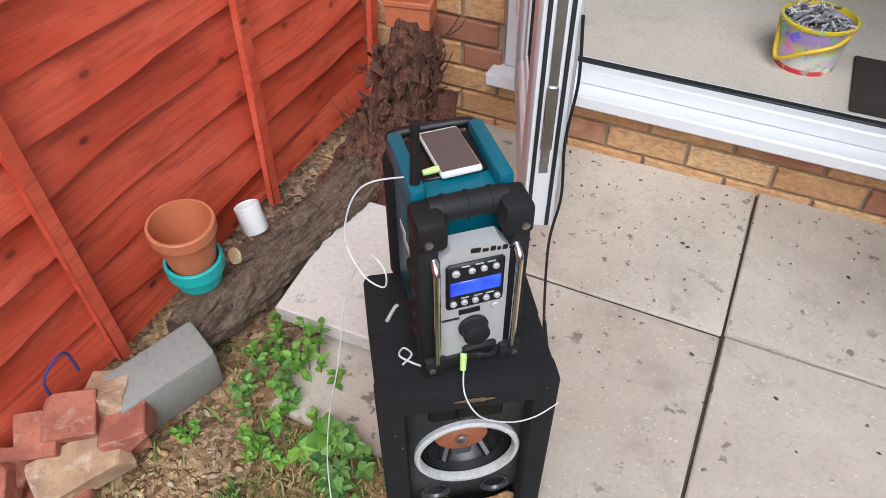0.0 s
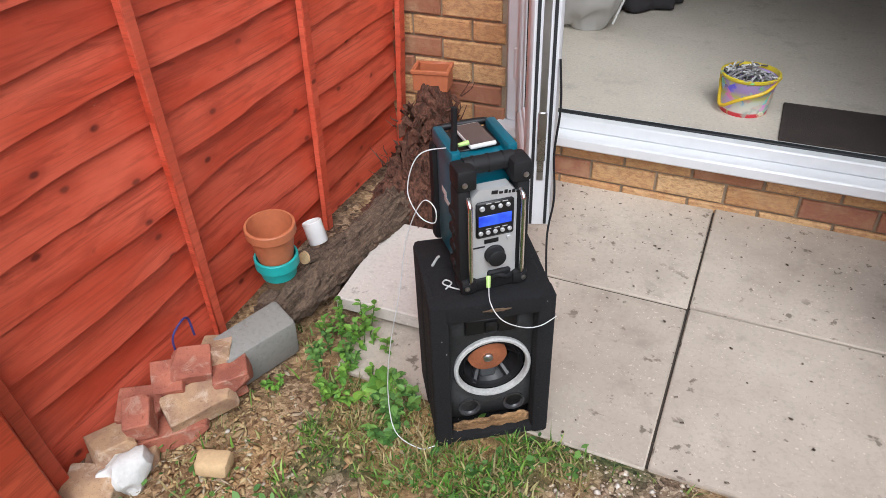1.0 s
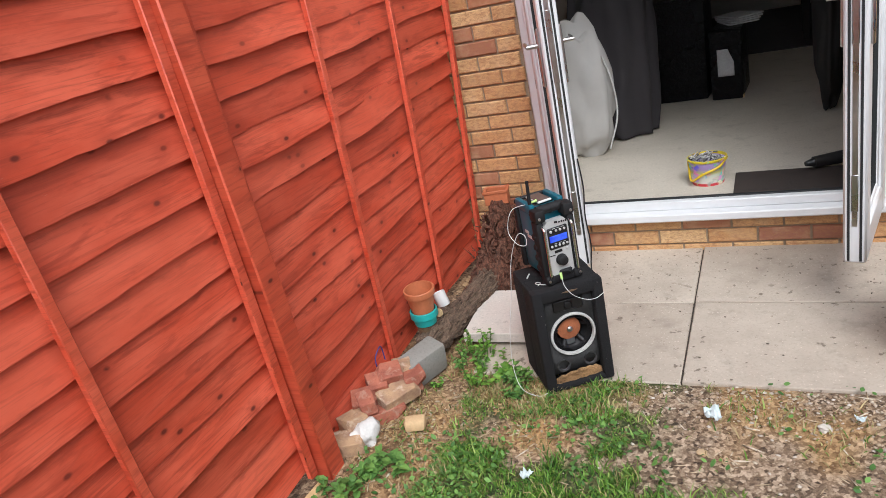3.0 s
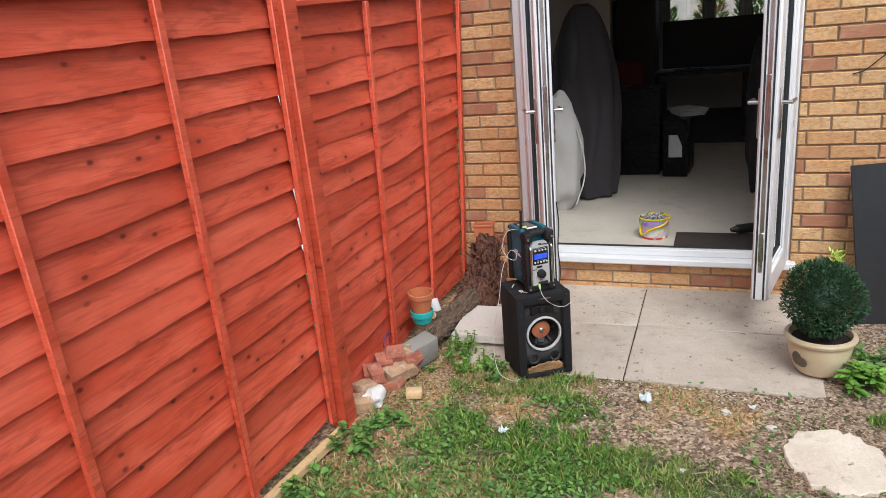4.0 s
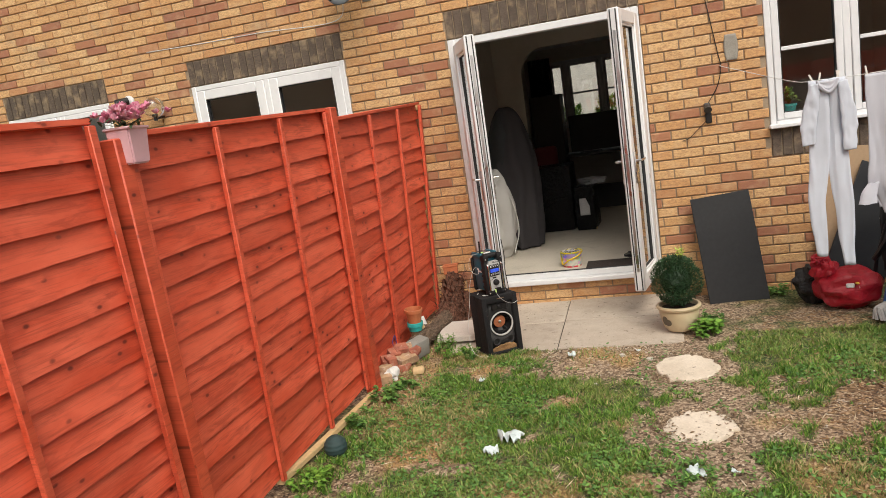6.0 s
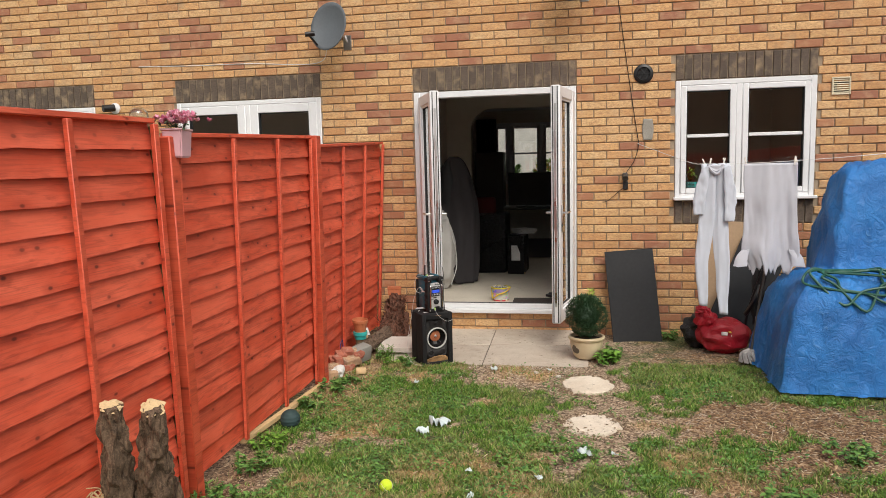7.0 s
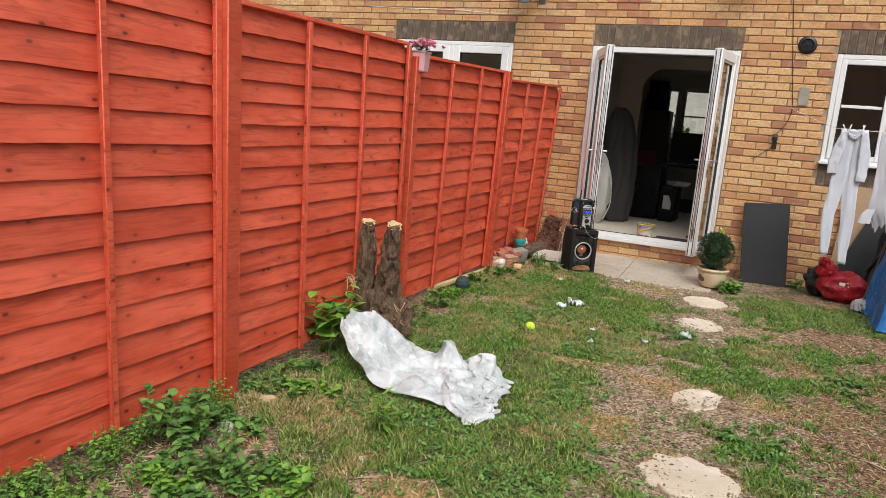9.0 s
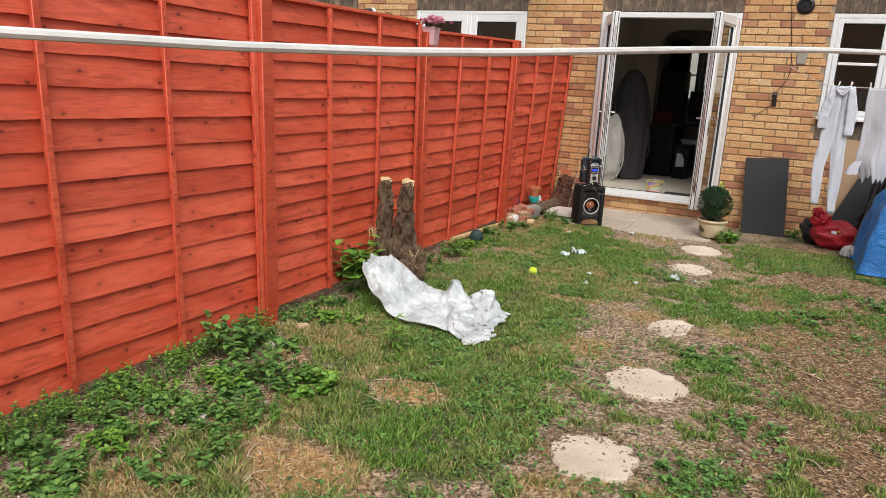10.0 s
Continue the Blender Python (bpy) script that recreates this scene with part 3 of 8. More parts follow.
def ring_frame(bm, x0, x1, z0, z1, w, y, depth, bev=0.006, foot=None):
    foot = w if foot is None else foot
    bar(bm, x0, x0 + w, z0, z1, y, depth, bev)
    bar(bm, x1 - w, x1, z0, z1, y, depth, bev)
    bar(bm, x0 + w - 0.002, x1 - w + 0.002, z1 - w, z1, y, depth - 0.002, bev)
    bar(bm, x0 + w - 0.002, x1 - w + 0.002, z0, z0 + foot, y, depth - 0.002, bev)


def pane(x0, x1, z0, z1, y, parent, name="pane"):
    ob = part(name, cube(B(), ((x0 + x1) / 2, y, (z0 + z1) / 2), (x1 - x0, 0.006, z1 - z0)), glass, parent, "clear glass pane", smooth=False)
    ob.visible_shadow = False
    return ob


def handle(parent, x, y, z, side, lever=0.11):
    """A lever handle on a long back plate; side is +1 or -1 along y of the leaf, the lever runs along +x for a positive lever."""
    bm = cube(B(), (x, y + side * 0.006, z), (0.028, 0.012, 0.23), 0.004)
    cyl(bm, (x, y, z + 0.05), (x, y + side * 0.055, z + 0.05), 0.009, n=12)
    cyl(bm, (x, y + side * 0.05, z + 0.05), (x + lever, y + side * 0.052, z + 0.05), 0.009, 0.008, 12)
    part("handle", bm, steel, parent, "brushed steel lever handle")


def door_leaf(hinge, angle, width):
    """A glazed leaf hinged at its local origin; the leaf runs along +x, its outer face looks to -y."""
    leaf = thing("french_door", "open white plastic french door leaf with full glass", "door", (hinge[0], hinge[1], 0), angle, "patio french doors")
    z0, z1 = 0.212, 2.235
    bm = B()
    ring_frame(bm, 0.0, width, z0, z1, 0.095, 0, 0.078, 0.008, 0.12)
    part("sash", bm, upvc, leaf)
    bm = B()
    ring_frame(bm, 0.090, width - 0.090, z0 + 0.115, z1 - 0.09, 0.022, 0, 0.048, 0.004)
    part("glazing_bead", bm, upvc, leaf)
    bm = B()
    ring_frame(bm, 0.108, width - 0.108, z0 + 0.133, z1 - 0.108, 0.007, 0, 0.030, 0.001)
    part("glazing_seal", bm, gasket, leaf, "thin black rubber glazing seal")
    pane(0.110, width - 0.110, z0 + 0.135, z1 - 0.110, 0, leaf)
    bm = B()
    for dy in (-0.020, 0.020):
        bar(bm, width - 0.001, width + 0.004, z0 + 0.01, z1 - 0.01, dy, 0.008, 0.001)
    part("edge_seal", bm, gasket, leaf, "black rubber edge seal")
    bm = B()
    bar(bm, width - 0.001, width + 0.003, z0 + 0.15, z1 - 0.15, 0, 0.018, 0.001)
    bar(bm, width, width + 0.006, 1.02, 1.30, 0, 0.022, 0.002)
    bar(bm, width, width + 0.006, 0.42, 0.56, 0, 0.022, 0.002)
    bar(bm, width, width + 0.006, 1.72, 1.86, 0, 0.022, 0.002)
    part("lock_strip", bm, steel, leaf, "galvanised lock strip with keeps")
    for side in (-1, 1):
        handle(leaf, width - 0.045, side * 0.039, 1.12, side, -0.115)
    bm = B()
    for z in (0.45, 1.25, 2.05):
        cyl(bm, (-0.012, -0.036, z - 0.05), (-0.012, -0.036, z + 0.05), 0.011, n=12)
    part("hinge", bm, upvc, leaf)
    return leaf


def patio_door_frame():
    f = thing("door_1", "white plastic french door frame with a deep threshold", "door frame", kind="structure")
    x0, x1, z0, z1 = HOLES[0]
    bm = B()
    bar(bm, x0 + 0.002, x0 + 0.062, z0 + 0.02, z1 - 0.002, WALL_Y + 0.035, 0.075)
    bar(bm, x1 - 0.062, x1 - 0.002, z0 + 0.02, z1 - 0.002, WALL_Y + 0.035, 0.075)
    bar(bm, x0 + 0.06, x1 - 0.06, z1 - 0.062, z1 - 0.002, WALL_Y + 0.035, 0.073)
    part("frame", bm, upvc, f)
    bm = B()
    bar(bm, x0 - 0.03, x1 + 0.03, z0 - 0.022, z0 + 0.018, WALL_Y + 0.02, 0.16, 0.006)
    bar(bm, x0 + 0.004, x1 - 0.004, z0 + 0.018, z0 + 0.062, WALL_Y + 0.037, 0.075, 0.005)
    part("sill", bm, upvc, f)
    bm = B()
    bar(bm, x0 + 0.05, x1 - 0.05, z0 + 0.058, z0 + 0.068, WALL_Y + 0.045, 0.022, 0.002)
    part("threshold_seal", bm, gasket, f, "dark rubber threshold seal")


patio_door_frame()
door_leaf((-0.665, 2.065), -68.0, 0.605)
door_leaf((0.712, 2.07), -102.0, 0.60)


def casement(name, label, hole, lights, transom, y=WALL_Y + 0.03, leaf=0.05):
    """A white window in a hole of the wall: lights are the edges of its casements, transom the height of its bars."""
    x0, x1, z0, z1 = hole
    f = thing(name, label, "window", kind="structure")
    bm = B()
    ring_frame(bm, x0 + 0.002, x1 - 0.002, z0 + 0.002, z1 - 0.002, 0.045, y, 0.07)
    for x in lights[1:-1]:
        bar(bm, x - 0.025, x + 0.025, z0 + 0.04, z1 - 0.04, y, 0.066)
    part("window_frame", bm, upvc, f)
    for a, b in zip(lights, lights[1:]):
        bm = B()
        ring_frame(bm, a + 0.027, b - 0.027, z0 + 0.048, z1 - 0.048, leaf, y - 0.008, 0.06)
        sash = part("sash", bm, upvc, f)
        if transom:
            part("glazing_bar", cube(B(), ((a + b) / 2, y - 0.004, transom), (b - a - 0.06, 0.03, 0.03), 0.004), upvc, sash)
        bm = B()
        ring_frame(bm, a + 0.024 + leaf, b - 0.024 - leaf, z0 + 0.045 + leaf, z1 - 0.045 - leaf, 0.008, y - 0.008, 0.05, 0.001)
        part("glazing_bead", bm, gasket, sash)
        pane(a + 0.03 + leaf, b - 0.03 - leaf, z0 + 0.05 + leaf, z1 - 0.05 - leaf, y, sash)
    part("window_sill", cube(B(), ((x0 + x1) / 2, y - 0.045, z0 + 0.004), (x1 - x0 + 0.02, 0.11, 0.028), 0.006), upvc, f)
    return f


casement("window_1", "white plastic two-light kitchen window with glazing bars", HOLES[1], (1.652, 2.17, 2.778), 1.80)
casement("window_2", "white plastic window of the house next door", HOLES[3], (-5.35, -4.755, -4.16), None)
casement("door_2", "closed white french doors of the house next door", HOLES[2], (-3.195, -2.447, -1.70), None, leaf=0.085)


# ---- rooms behind the wall ----
FLOOR = 0.235


def room():
    def slab(name, lo, hi, material, label, cat):
        c = [(a + b) / 2 for a, b in zip(lo, hi)]
        ob = part(name, cube(B(), c, [b - a for a, b in zip(lo, hi)]), material, None, label, smooth=False)
        tagged(ob, category=cat, kind="structure")
        return ob

    slab("floor", (-1.2, 2.19, 0.02), (1.3, 5.85, FLOOR), room_floor, "bare dusty grey-beige screed floor", "floor")
    slab("floor_carpet", (-1.2, 5.85, 0.02), (1.3, 8.7, FLOOR + 0.008), plain("dark_carpet", (0.10, 0.09, 0.085), 0.95, 0, 0.3, 40, 0.5), "dark carpet in the front room", "floor")
    slab("wall_room_left", (-1.30, 2.36, 0.02), (-1.10, 8.7, 2.62), render_wall, "plain magnolia plaster room wall", "wall")
    slab("wall_room_right", (1.18, 2.36, 0.02), (1.30, 8.7, 2.62), render_wall, "plain magnolia plaster room wall", "wall")
    slab("ceiling", (-1.3, 2.36, 2.60), (1.3, 8.9, 2.70), ceiling_paint, "white room ceiling", "ceiling")
    slab("wall_kitchen_left", (1.32, 2.36, 0.02), (1.42, 6.0, 2.62), render_wall, "plain kitchen wall", "wall")
    slab("wall_kitchen_right", (3.4, 2.36, 0.02), (3.5, 6.0, 2.62), render_wall, "plain kitchen wall", "wall")
    slab("wall_kitchen_back", (1.42, 5.9, 0.02), (3.4, 6.0, 2.62), render_wall, "plain kitchen wall", "wall")
    slab("floor_kitchen", (1.42, 2.36, 0.02), (3.4, 5.9, 0.20), plain("kitchen_floor", (0.2, 0.15, 0.11), 0.6), "brown kitchen floor", "floor")
    slab("ceiling_kitchen", (1.32, 2.36, 2.60), (3.5, 6.0, 2.70), ceiling_paint, "white kitchen ceiling", "ceiling")
    slab("wall_next_back", (-7.0, 5.0, 0.02), (-1.32, 5.1, 2.62), render_wall, "plain wall in the house next door", "wall")
    slab("wall_next_side", (-7.1, 2.36, 0.02), (-7.0, 5.1, 2.62), render_wall, "plain wall in the house next door", "wall")
    slab("floor_next", (-7.0, 2.36, 0.02), (-1.32, 5.0, 0.20), plain("next_floor", (0.16, 0.13, 0.10), 0.8), "floor in the house next door", "floor")
    slab("ceiling_next", (-7.1, 2.36, 2.60), (-1.32, 5.1, 2.70), ceiling_paint, "white ceiling in the house next door", "ceiling")
    # the partition with its round-cornered arch
    arch = B()
    xl, top, r = -0.74, 2.42, 0.32
    cube(arch, ((-1.1 + xl) / 2, 5.84, 1.41), (xl + 1.1, 0.11, 2.38))
    cube(arch, ((xl + 1.18) / 2, 5.84, (top + 2.6) / 2), (1.18 - xl, 0.11, 2.6 - top))
    n = 12
    for k in range(n):
        a0, a1 = [radians(90 + 90 * i / n) for i in (k, k + 1)]
        cx, cz = xl + r, top - r
        p = [(cx + r * math.cos(a), cz + r * math.sin(a)) for a in (a0, a1)]
        q = [(p[0][0], top), (p[1][0], top)]
        vs = [arch.verts.new((x, y, z)) for y in (5.785, 5.895) for x, z in (*p, *q[::-1])]
        for f in ((0, 1, 2, 3), (7, 6, 5, 4), (0, 4, 5, 1)):
            arch.faces.new([vs[i] for i in f])
    ob = part("wall_arch", arch, render_wall, None, "plaster partition with a rounded archway", smooth=False)
    tagged(ob, category="wall", kind="structure")
    # the front wall with its window
    bm = B()
    wx0, wx1, wz0, wz1 = -0.74, 1.06, 1.27, 2.38
    for x0, x1, z0, z1 in ((-1.1, wx0, 0.2, 2.6), (wx1, 1.18, 0.2, 2.6), (wx0, wx1, 0.2, wz0), (wx0, wx1, wz1, 2.6)):
        cube(bm, ((x0 + x1) / 2, 8.72, (z0 + z1) / 2), (x1 - x0, 0.24, z1 - z0))
    ob = part("wall_front", bm, render_wall, None, "plain front wall of the room", smooth=False)
    tagged(ob, category="wall", kind="structure")
    casement("window_3", "white three-light front window with glazing bars", (wx0, wx1, wz0, wz1), (-0.72, -0.42, 0.16, 0.62, 1.04), 1.82, 8.66)
    # roof
    bm = B()
    t = bmesh.new()
    vs = [t.verts.new(p) for p in ((LEFT, 1.75, EAVES - 0.1), (RIGHT, 1.75, EAVES - 0.1), (RIGHT, 5.4, EAVES + 2.3), (LEFT, 5.4, EAVES + 2.3), (LEFT, 9.0, EAVES - 0.1), (RIGHT, 9.0, EAVES - 0.1))]
    t.faces.new(vs[:4])
    t.faces.new((vs[3], vs[2], vs[5], vs[4]))
    merge(bm, t)
    ob = solid(part("roof", bm, plain("roof_tiles", (0.13, 0.09, 0.075), 0.9, 0, 0.3, 8, 0.6, 0.01), None, "brown tiled house roof", smooth=False), 0.12)
    tagged(ob, category="roof", kind="structure")
    slab("wall_gable_left", (LEFT, 2.36, -0.05), (LEFT + 0.24, 8.8, EAVES), mortar, "brick side wall of the terrace", "wall")
    slab("wall_gable_right", (RIGHT - 0.24, 2.36, -0.05), (RIGHT, 8.8, EAVES), mortar, "brick side wall of the terrace", "wall")


room()


# ---- the garden's other sides ----
def closing_fence():
    for name, lo, hi in (("wall_fence_right", (4.3, -9.05, -0.05), (4.36, 2.08, 1.8)), ("wall_fence_back", (-1.1, -9.12, -0.05), (4.36, -9.06, 1.8))):
        c = [(a + b) / 2 for a, b in zip(lo, hi)]
        ob = part(name, cube(B(), c, [b - a for a, b in zip(lo, hi)], 0.004), fence_wood, None, "red-stained timber garden fence")
        tagged(ob, category="fence", kind="structure")


closing_fence()


def terrace_behind():
    """The brick houses beyond the garden's end, which the kitchen window mirrors."""
    ob = part("wall_terrace_behind", cube(B(), (2, -24.0, 2.6), (44, 0.3, 5.3)), plain("far_terrace_brick", (0.34, 0.18, 0.11), 0.9, 0, 0.3, 6), None, "brick terrace beyond the end of the garden", smooth=False)
    tagged(ob, category="wall", kind="structure")


terrace_behind()


# ---- loudspeaker and site radio ----
def speaker_materials():
    n = Nodes("black_felt", 0.97)
    fuzz, cloud = n.noise(220, 4, 0.7), n.noise(10, 4)
    lint = n.voronoi(40, n.scaled((1, 1, 0.5)))
    col = n.ramp(fuzz, (0.3, (0.003, 0.003, 0.004)), (0.75, (0.013, 0.013, 0.014)))
    col = n.mix(n.ramp(cloud, (0.55, 0.0), (0.8, 0.4)), col, (0.022, 0.02, 0.019))
    col = n.mix(n.ramp(lint, (0.035, 0.75), (0.06, 0.0)), col, (0.35, 0.33, 0.30))
    n.bump(fuzz, 0.6, 0.003)
    return n.done(col)


black_carpet = speaker_materials()
black_plastic = plain("black_plastic", (0.010, 0.010, 0.011), 0.42, 0, 0.4, 20, 0.2)
rubber = plain("black_rubber", (0.007, 0.007, 0.008), 0.7, 0, 0.3, 40, 0.3)
teal = plain("teal_plastic", (0.006, 0.115, 0.165), 0.38, 0, 0.12, 10, 0.12)
silver = plain("silver_plastic", (0.60, 0.605, 0.60), 0.4, 0.35, 0.06, 20, 0.08)
white_cable = plain("white_cable", (0.66, 0.67, 0.65), 0.5)
grey_ring = plain("worn_grey_ring", (0.50, 0.50, 0.48), 0.7, 0, 0.3, 40, 0.3)
cone_brown = plain("brown_cone", (0.36, 0.12, 0.05), 0.85, 0, 0.3, 30, 0.4)

SPK_W, SPK_D, SPK_H = 0.268, 0.25, 0.425


felt_tear = plain("torn_felt_board", (0.13, 0.085, 0.05), 0.9, 0, 0.3, 60, 0.3)


def loudspeaker():
    """Local x along the front, y to the back, origin at the front's lower left corner."""
    s = thing("loudspeaker", "worn black felt-covered loudspeaker with a torn cone", "loudspeaker", (-0.462, 0.862, -0.018), 34)
    W, D, H = SPK_W, SPK_D, SPK_H
    bm = B()
    cube(bm, (W / 2, 0.185, H / 2), (W, D - 0.12, H), 0.012, seg=2)
    part("cabinet", bm, black_carpet, s)
    for c, q in (((0.0105, 0.085, H / 2), (0.015, 0.12, H - 0.008)), ((W - 0.0105, 0.085, H / 2), (0.015, 0.12, H - 0.008)), ((W / 2, 0.085, H - 0.0095), (W - 0.03, 0.12, 0.013)), ((W / 2, 0.085, 0.0095), (W - 0.03, 0.12, 0.013))):
        part("cabinet_side", cube(B(), c, q, 0.003), black_carpet, s)
    bm = B()
    cube(bm, (0.020, 0.020, H / 2), (0.040, 0.05, H), 0.010, seg=2)
    cube(bm, (W - 0.020, 0.020, H / 2), (0.040, 0.05, H), 0.010, seg=2)
    cube(bm, (W / 2, 0.020, H - 0.0255), (W - 0.05, 0.048, 0.047), 0.010, seg=2)
    cube(bm, (W / 2, 0.022, 0.012), (W - 0.05, 0.044, 0.024), 0.008, seg=2)
    part("front_rim", bm, black_carpet, s)
    cx, cz, R = W / 2 + 0.004, 0.215, 0.085
    # baffle with a round hole
    bm, n, z0, z1, x0, x1 = B(), 32, 0.06, H - 0.045, 0.036, W - 0.036
    inner, outer = [], []
    for k in range(n):
        a = 2 * math.pi * k / n
        dx, dz = math.cos(a), math.sin(a)
        inner.append(bm.verts.new((cx + R * 0.94 * dx, 0.034, cz + R * 0.94 * dz)))
        f = min((x1 - cx) / max(dx, 1e-6) if dx > 0 else (x0 - cx) / min(dx, -1e-6), (z1 - cz) / max(dz, 1e-6) if dz > 0 else (z0 - cz) / min(dz, -1e-6))
        outer.append(bm.verts.new((cx + f * dx, 0.034, cz + f * dz)))
    for k in range(n):
        bm.faces.new((inner[k], inner[(k + 1) % n], outer[(k + 1) % n], outer[k]))
    solid(part("baffle", bm, plain("black_board", (0.03, 0.03, 0.03), 0.75, 0, 0.5, 30, 0.5), s), 0.006)
    to_front = Matrix.Translation((cx, 0.026, cz)) @ pose(0, 0, 0, 90)
    bm = B()
    lathe(bm, [(R * 0.90, -0.004), (R * 1.02, -0.002), (R * 1.03, 0.006), (R * 0.99, 0.010), (R * 0.93, 0.009), (R * 0.90, 0.003), (R * 0.90, -0.004)], 40, to_front, 0.004, False)
    ring = part("driver_ring", bm, grey_ring, s, "chipped grey metal driver ring")
    bm = B()
    for r in (0.86, 0.80, 0.74):
        lathe(bm, [(R * (r - 0.03), -0.012), (R * r, -0.004), (R * (r + 0.03), -0.012)], 36, to_front, 0, False)
    part("torn_surround", bm, rubber, ring, "torn black rubber surround")
    bm = B()
    lathe(bm, [(R * 0.86, -0.012), (R * 0.62, -0.045), (R * 0.60, -0.047)], 36, to_front, 0, False)
    lathe(bm, [(R * 0.86, -0.085), (R * 0.05, -0.086)], 24, to_front)
    for k in range(5):
        a = radians(20 + 72 * k)
        cyl(bm, to_front @ Vector((R * 0.85 * math.cos(a), R * 0.85 * math.sin(a), -0.012)), to_front @ Vector((R * 0.3 * math.cos(a), R * 0.3 * math.sin(a), -0.06)), 0.010, 0.008, 8)
    part("basket", bm, black_plastic, ring, "black metal driver basket")
    bm = B()
    up = to_front @ Matrix.Translation((-0.006, 0.014, -0.022))
    lathe(bm, [(R * 0.52, -0.004), (R * 0.53, 0.0), (R * 0.3, 0.004), (R * 0.12, 0.006)], 30, up, 0.02)
    part("cone_disc", bm, cone_brown, ring, "bare brown spider disc")
    bm = B()
    lathe(bm, [(R * 0.13, 0.0), (R * 0.13, 0.012), (R * 0.07, 0.016)], 16, up)
    part("voice_coil", bm, steel, ring, "dull metal coil cap")
    bm = cube(B(), (cx - 0.004, 0.062, cz - R * 0.52), (0.034, 0.02, 0.028), 0.003)
    part("magnet_bracket", bm, plain("grey_metal", (0.16, 0.17, 0.18), 0.5, 0.6), ring)
    for x in (0.085, W - 0.078):
        bm = B()
        lathe(bm, [(0.025, -0.002), (0.026, 0.004), (0.021, 0.003), (0.014, -0.010), (0.004, -0.014)], 24, Matrix.Translation((x, 0.026, 0.092)) @ pose(0, 0, 0, 90))
        part("port", bm, plain("port_plastic", (0.05, 0.05, 0.052), 0.3), s, "round black bass port")
    bm = cube(B(), (W / 2, 0.024, H - 0.085), (0.115, 0.01, 0.045), 0.004)
    cube(bm, (W / 2, 0.018, H - 0.085), (0.03, 0.008, 0.03), 0.008, seg=2)
    part("horn", bm, black_plastic, s, "black horn tweeter plate")
    # torn lower edge with bare board
    bm = sheet(16, 6, lambda u, v: (0.045 + u * (W - 0.085), 0.019 - 0.020 * math.sin(math.pi * u) * v + 0.006 * noise.noise((u * 9, v * 5, 2)), 0.012 + v * (0.034 + 0.030 * math.sin(math.pi * u) ** 0.7 * (0.6 + 0.6 * u) + 0.012 * noise.noise((u * 12, 1, 1)))))
    solid(part("torn_edge", bm, chipboard, s, "bare split chipboard where the felt is torn"), 0.006, 1)
    bm = sheet(10, 4, lambda u, v: (0.11 + u * 0.06, -0.0055 + 0.002 * noise.noise((u * 8, v * 3, 4)), H - 0.020 + (v - 0.5) * 0.008 * math.sin(math.pi * u)))
    solid(part("torn_edge", bm, felt_tear, s, "bare dark board at a felt tear"), 0.002, 1)
    # lint and scuffs on the top
    bm = B()
    tube(bm, [(0.045, 0.055, H + 0.002), (0.06, 0.07, H + 0.004), (0.05, 0.085, H + 0.002), (0.042, 0.07, H + 0.005), (0.06, 0.055, H + 0.003), (0.078, 0.045, H + 0.002)], 0.0016, 6)
    part("lint", bm, white_cable, s, "scrap of white wire on the felt")
    part("lint", tube(B(), [(0.03, 0.14, H + 0.002), (0.045, 0.165, H + 0.003), (0.05, 0.17, H + 0.002)], 0.003, 6), white_cable, s, "tuft of pale lint")
    return s


loudspeaker()


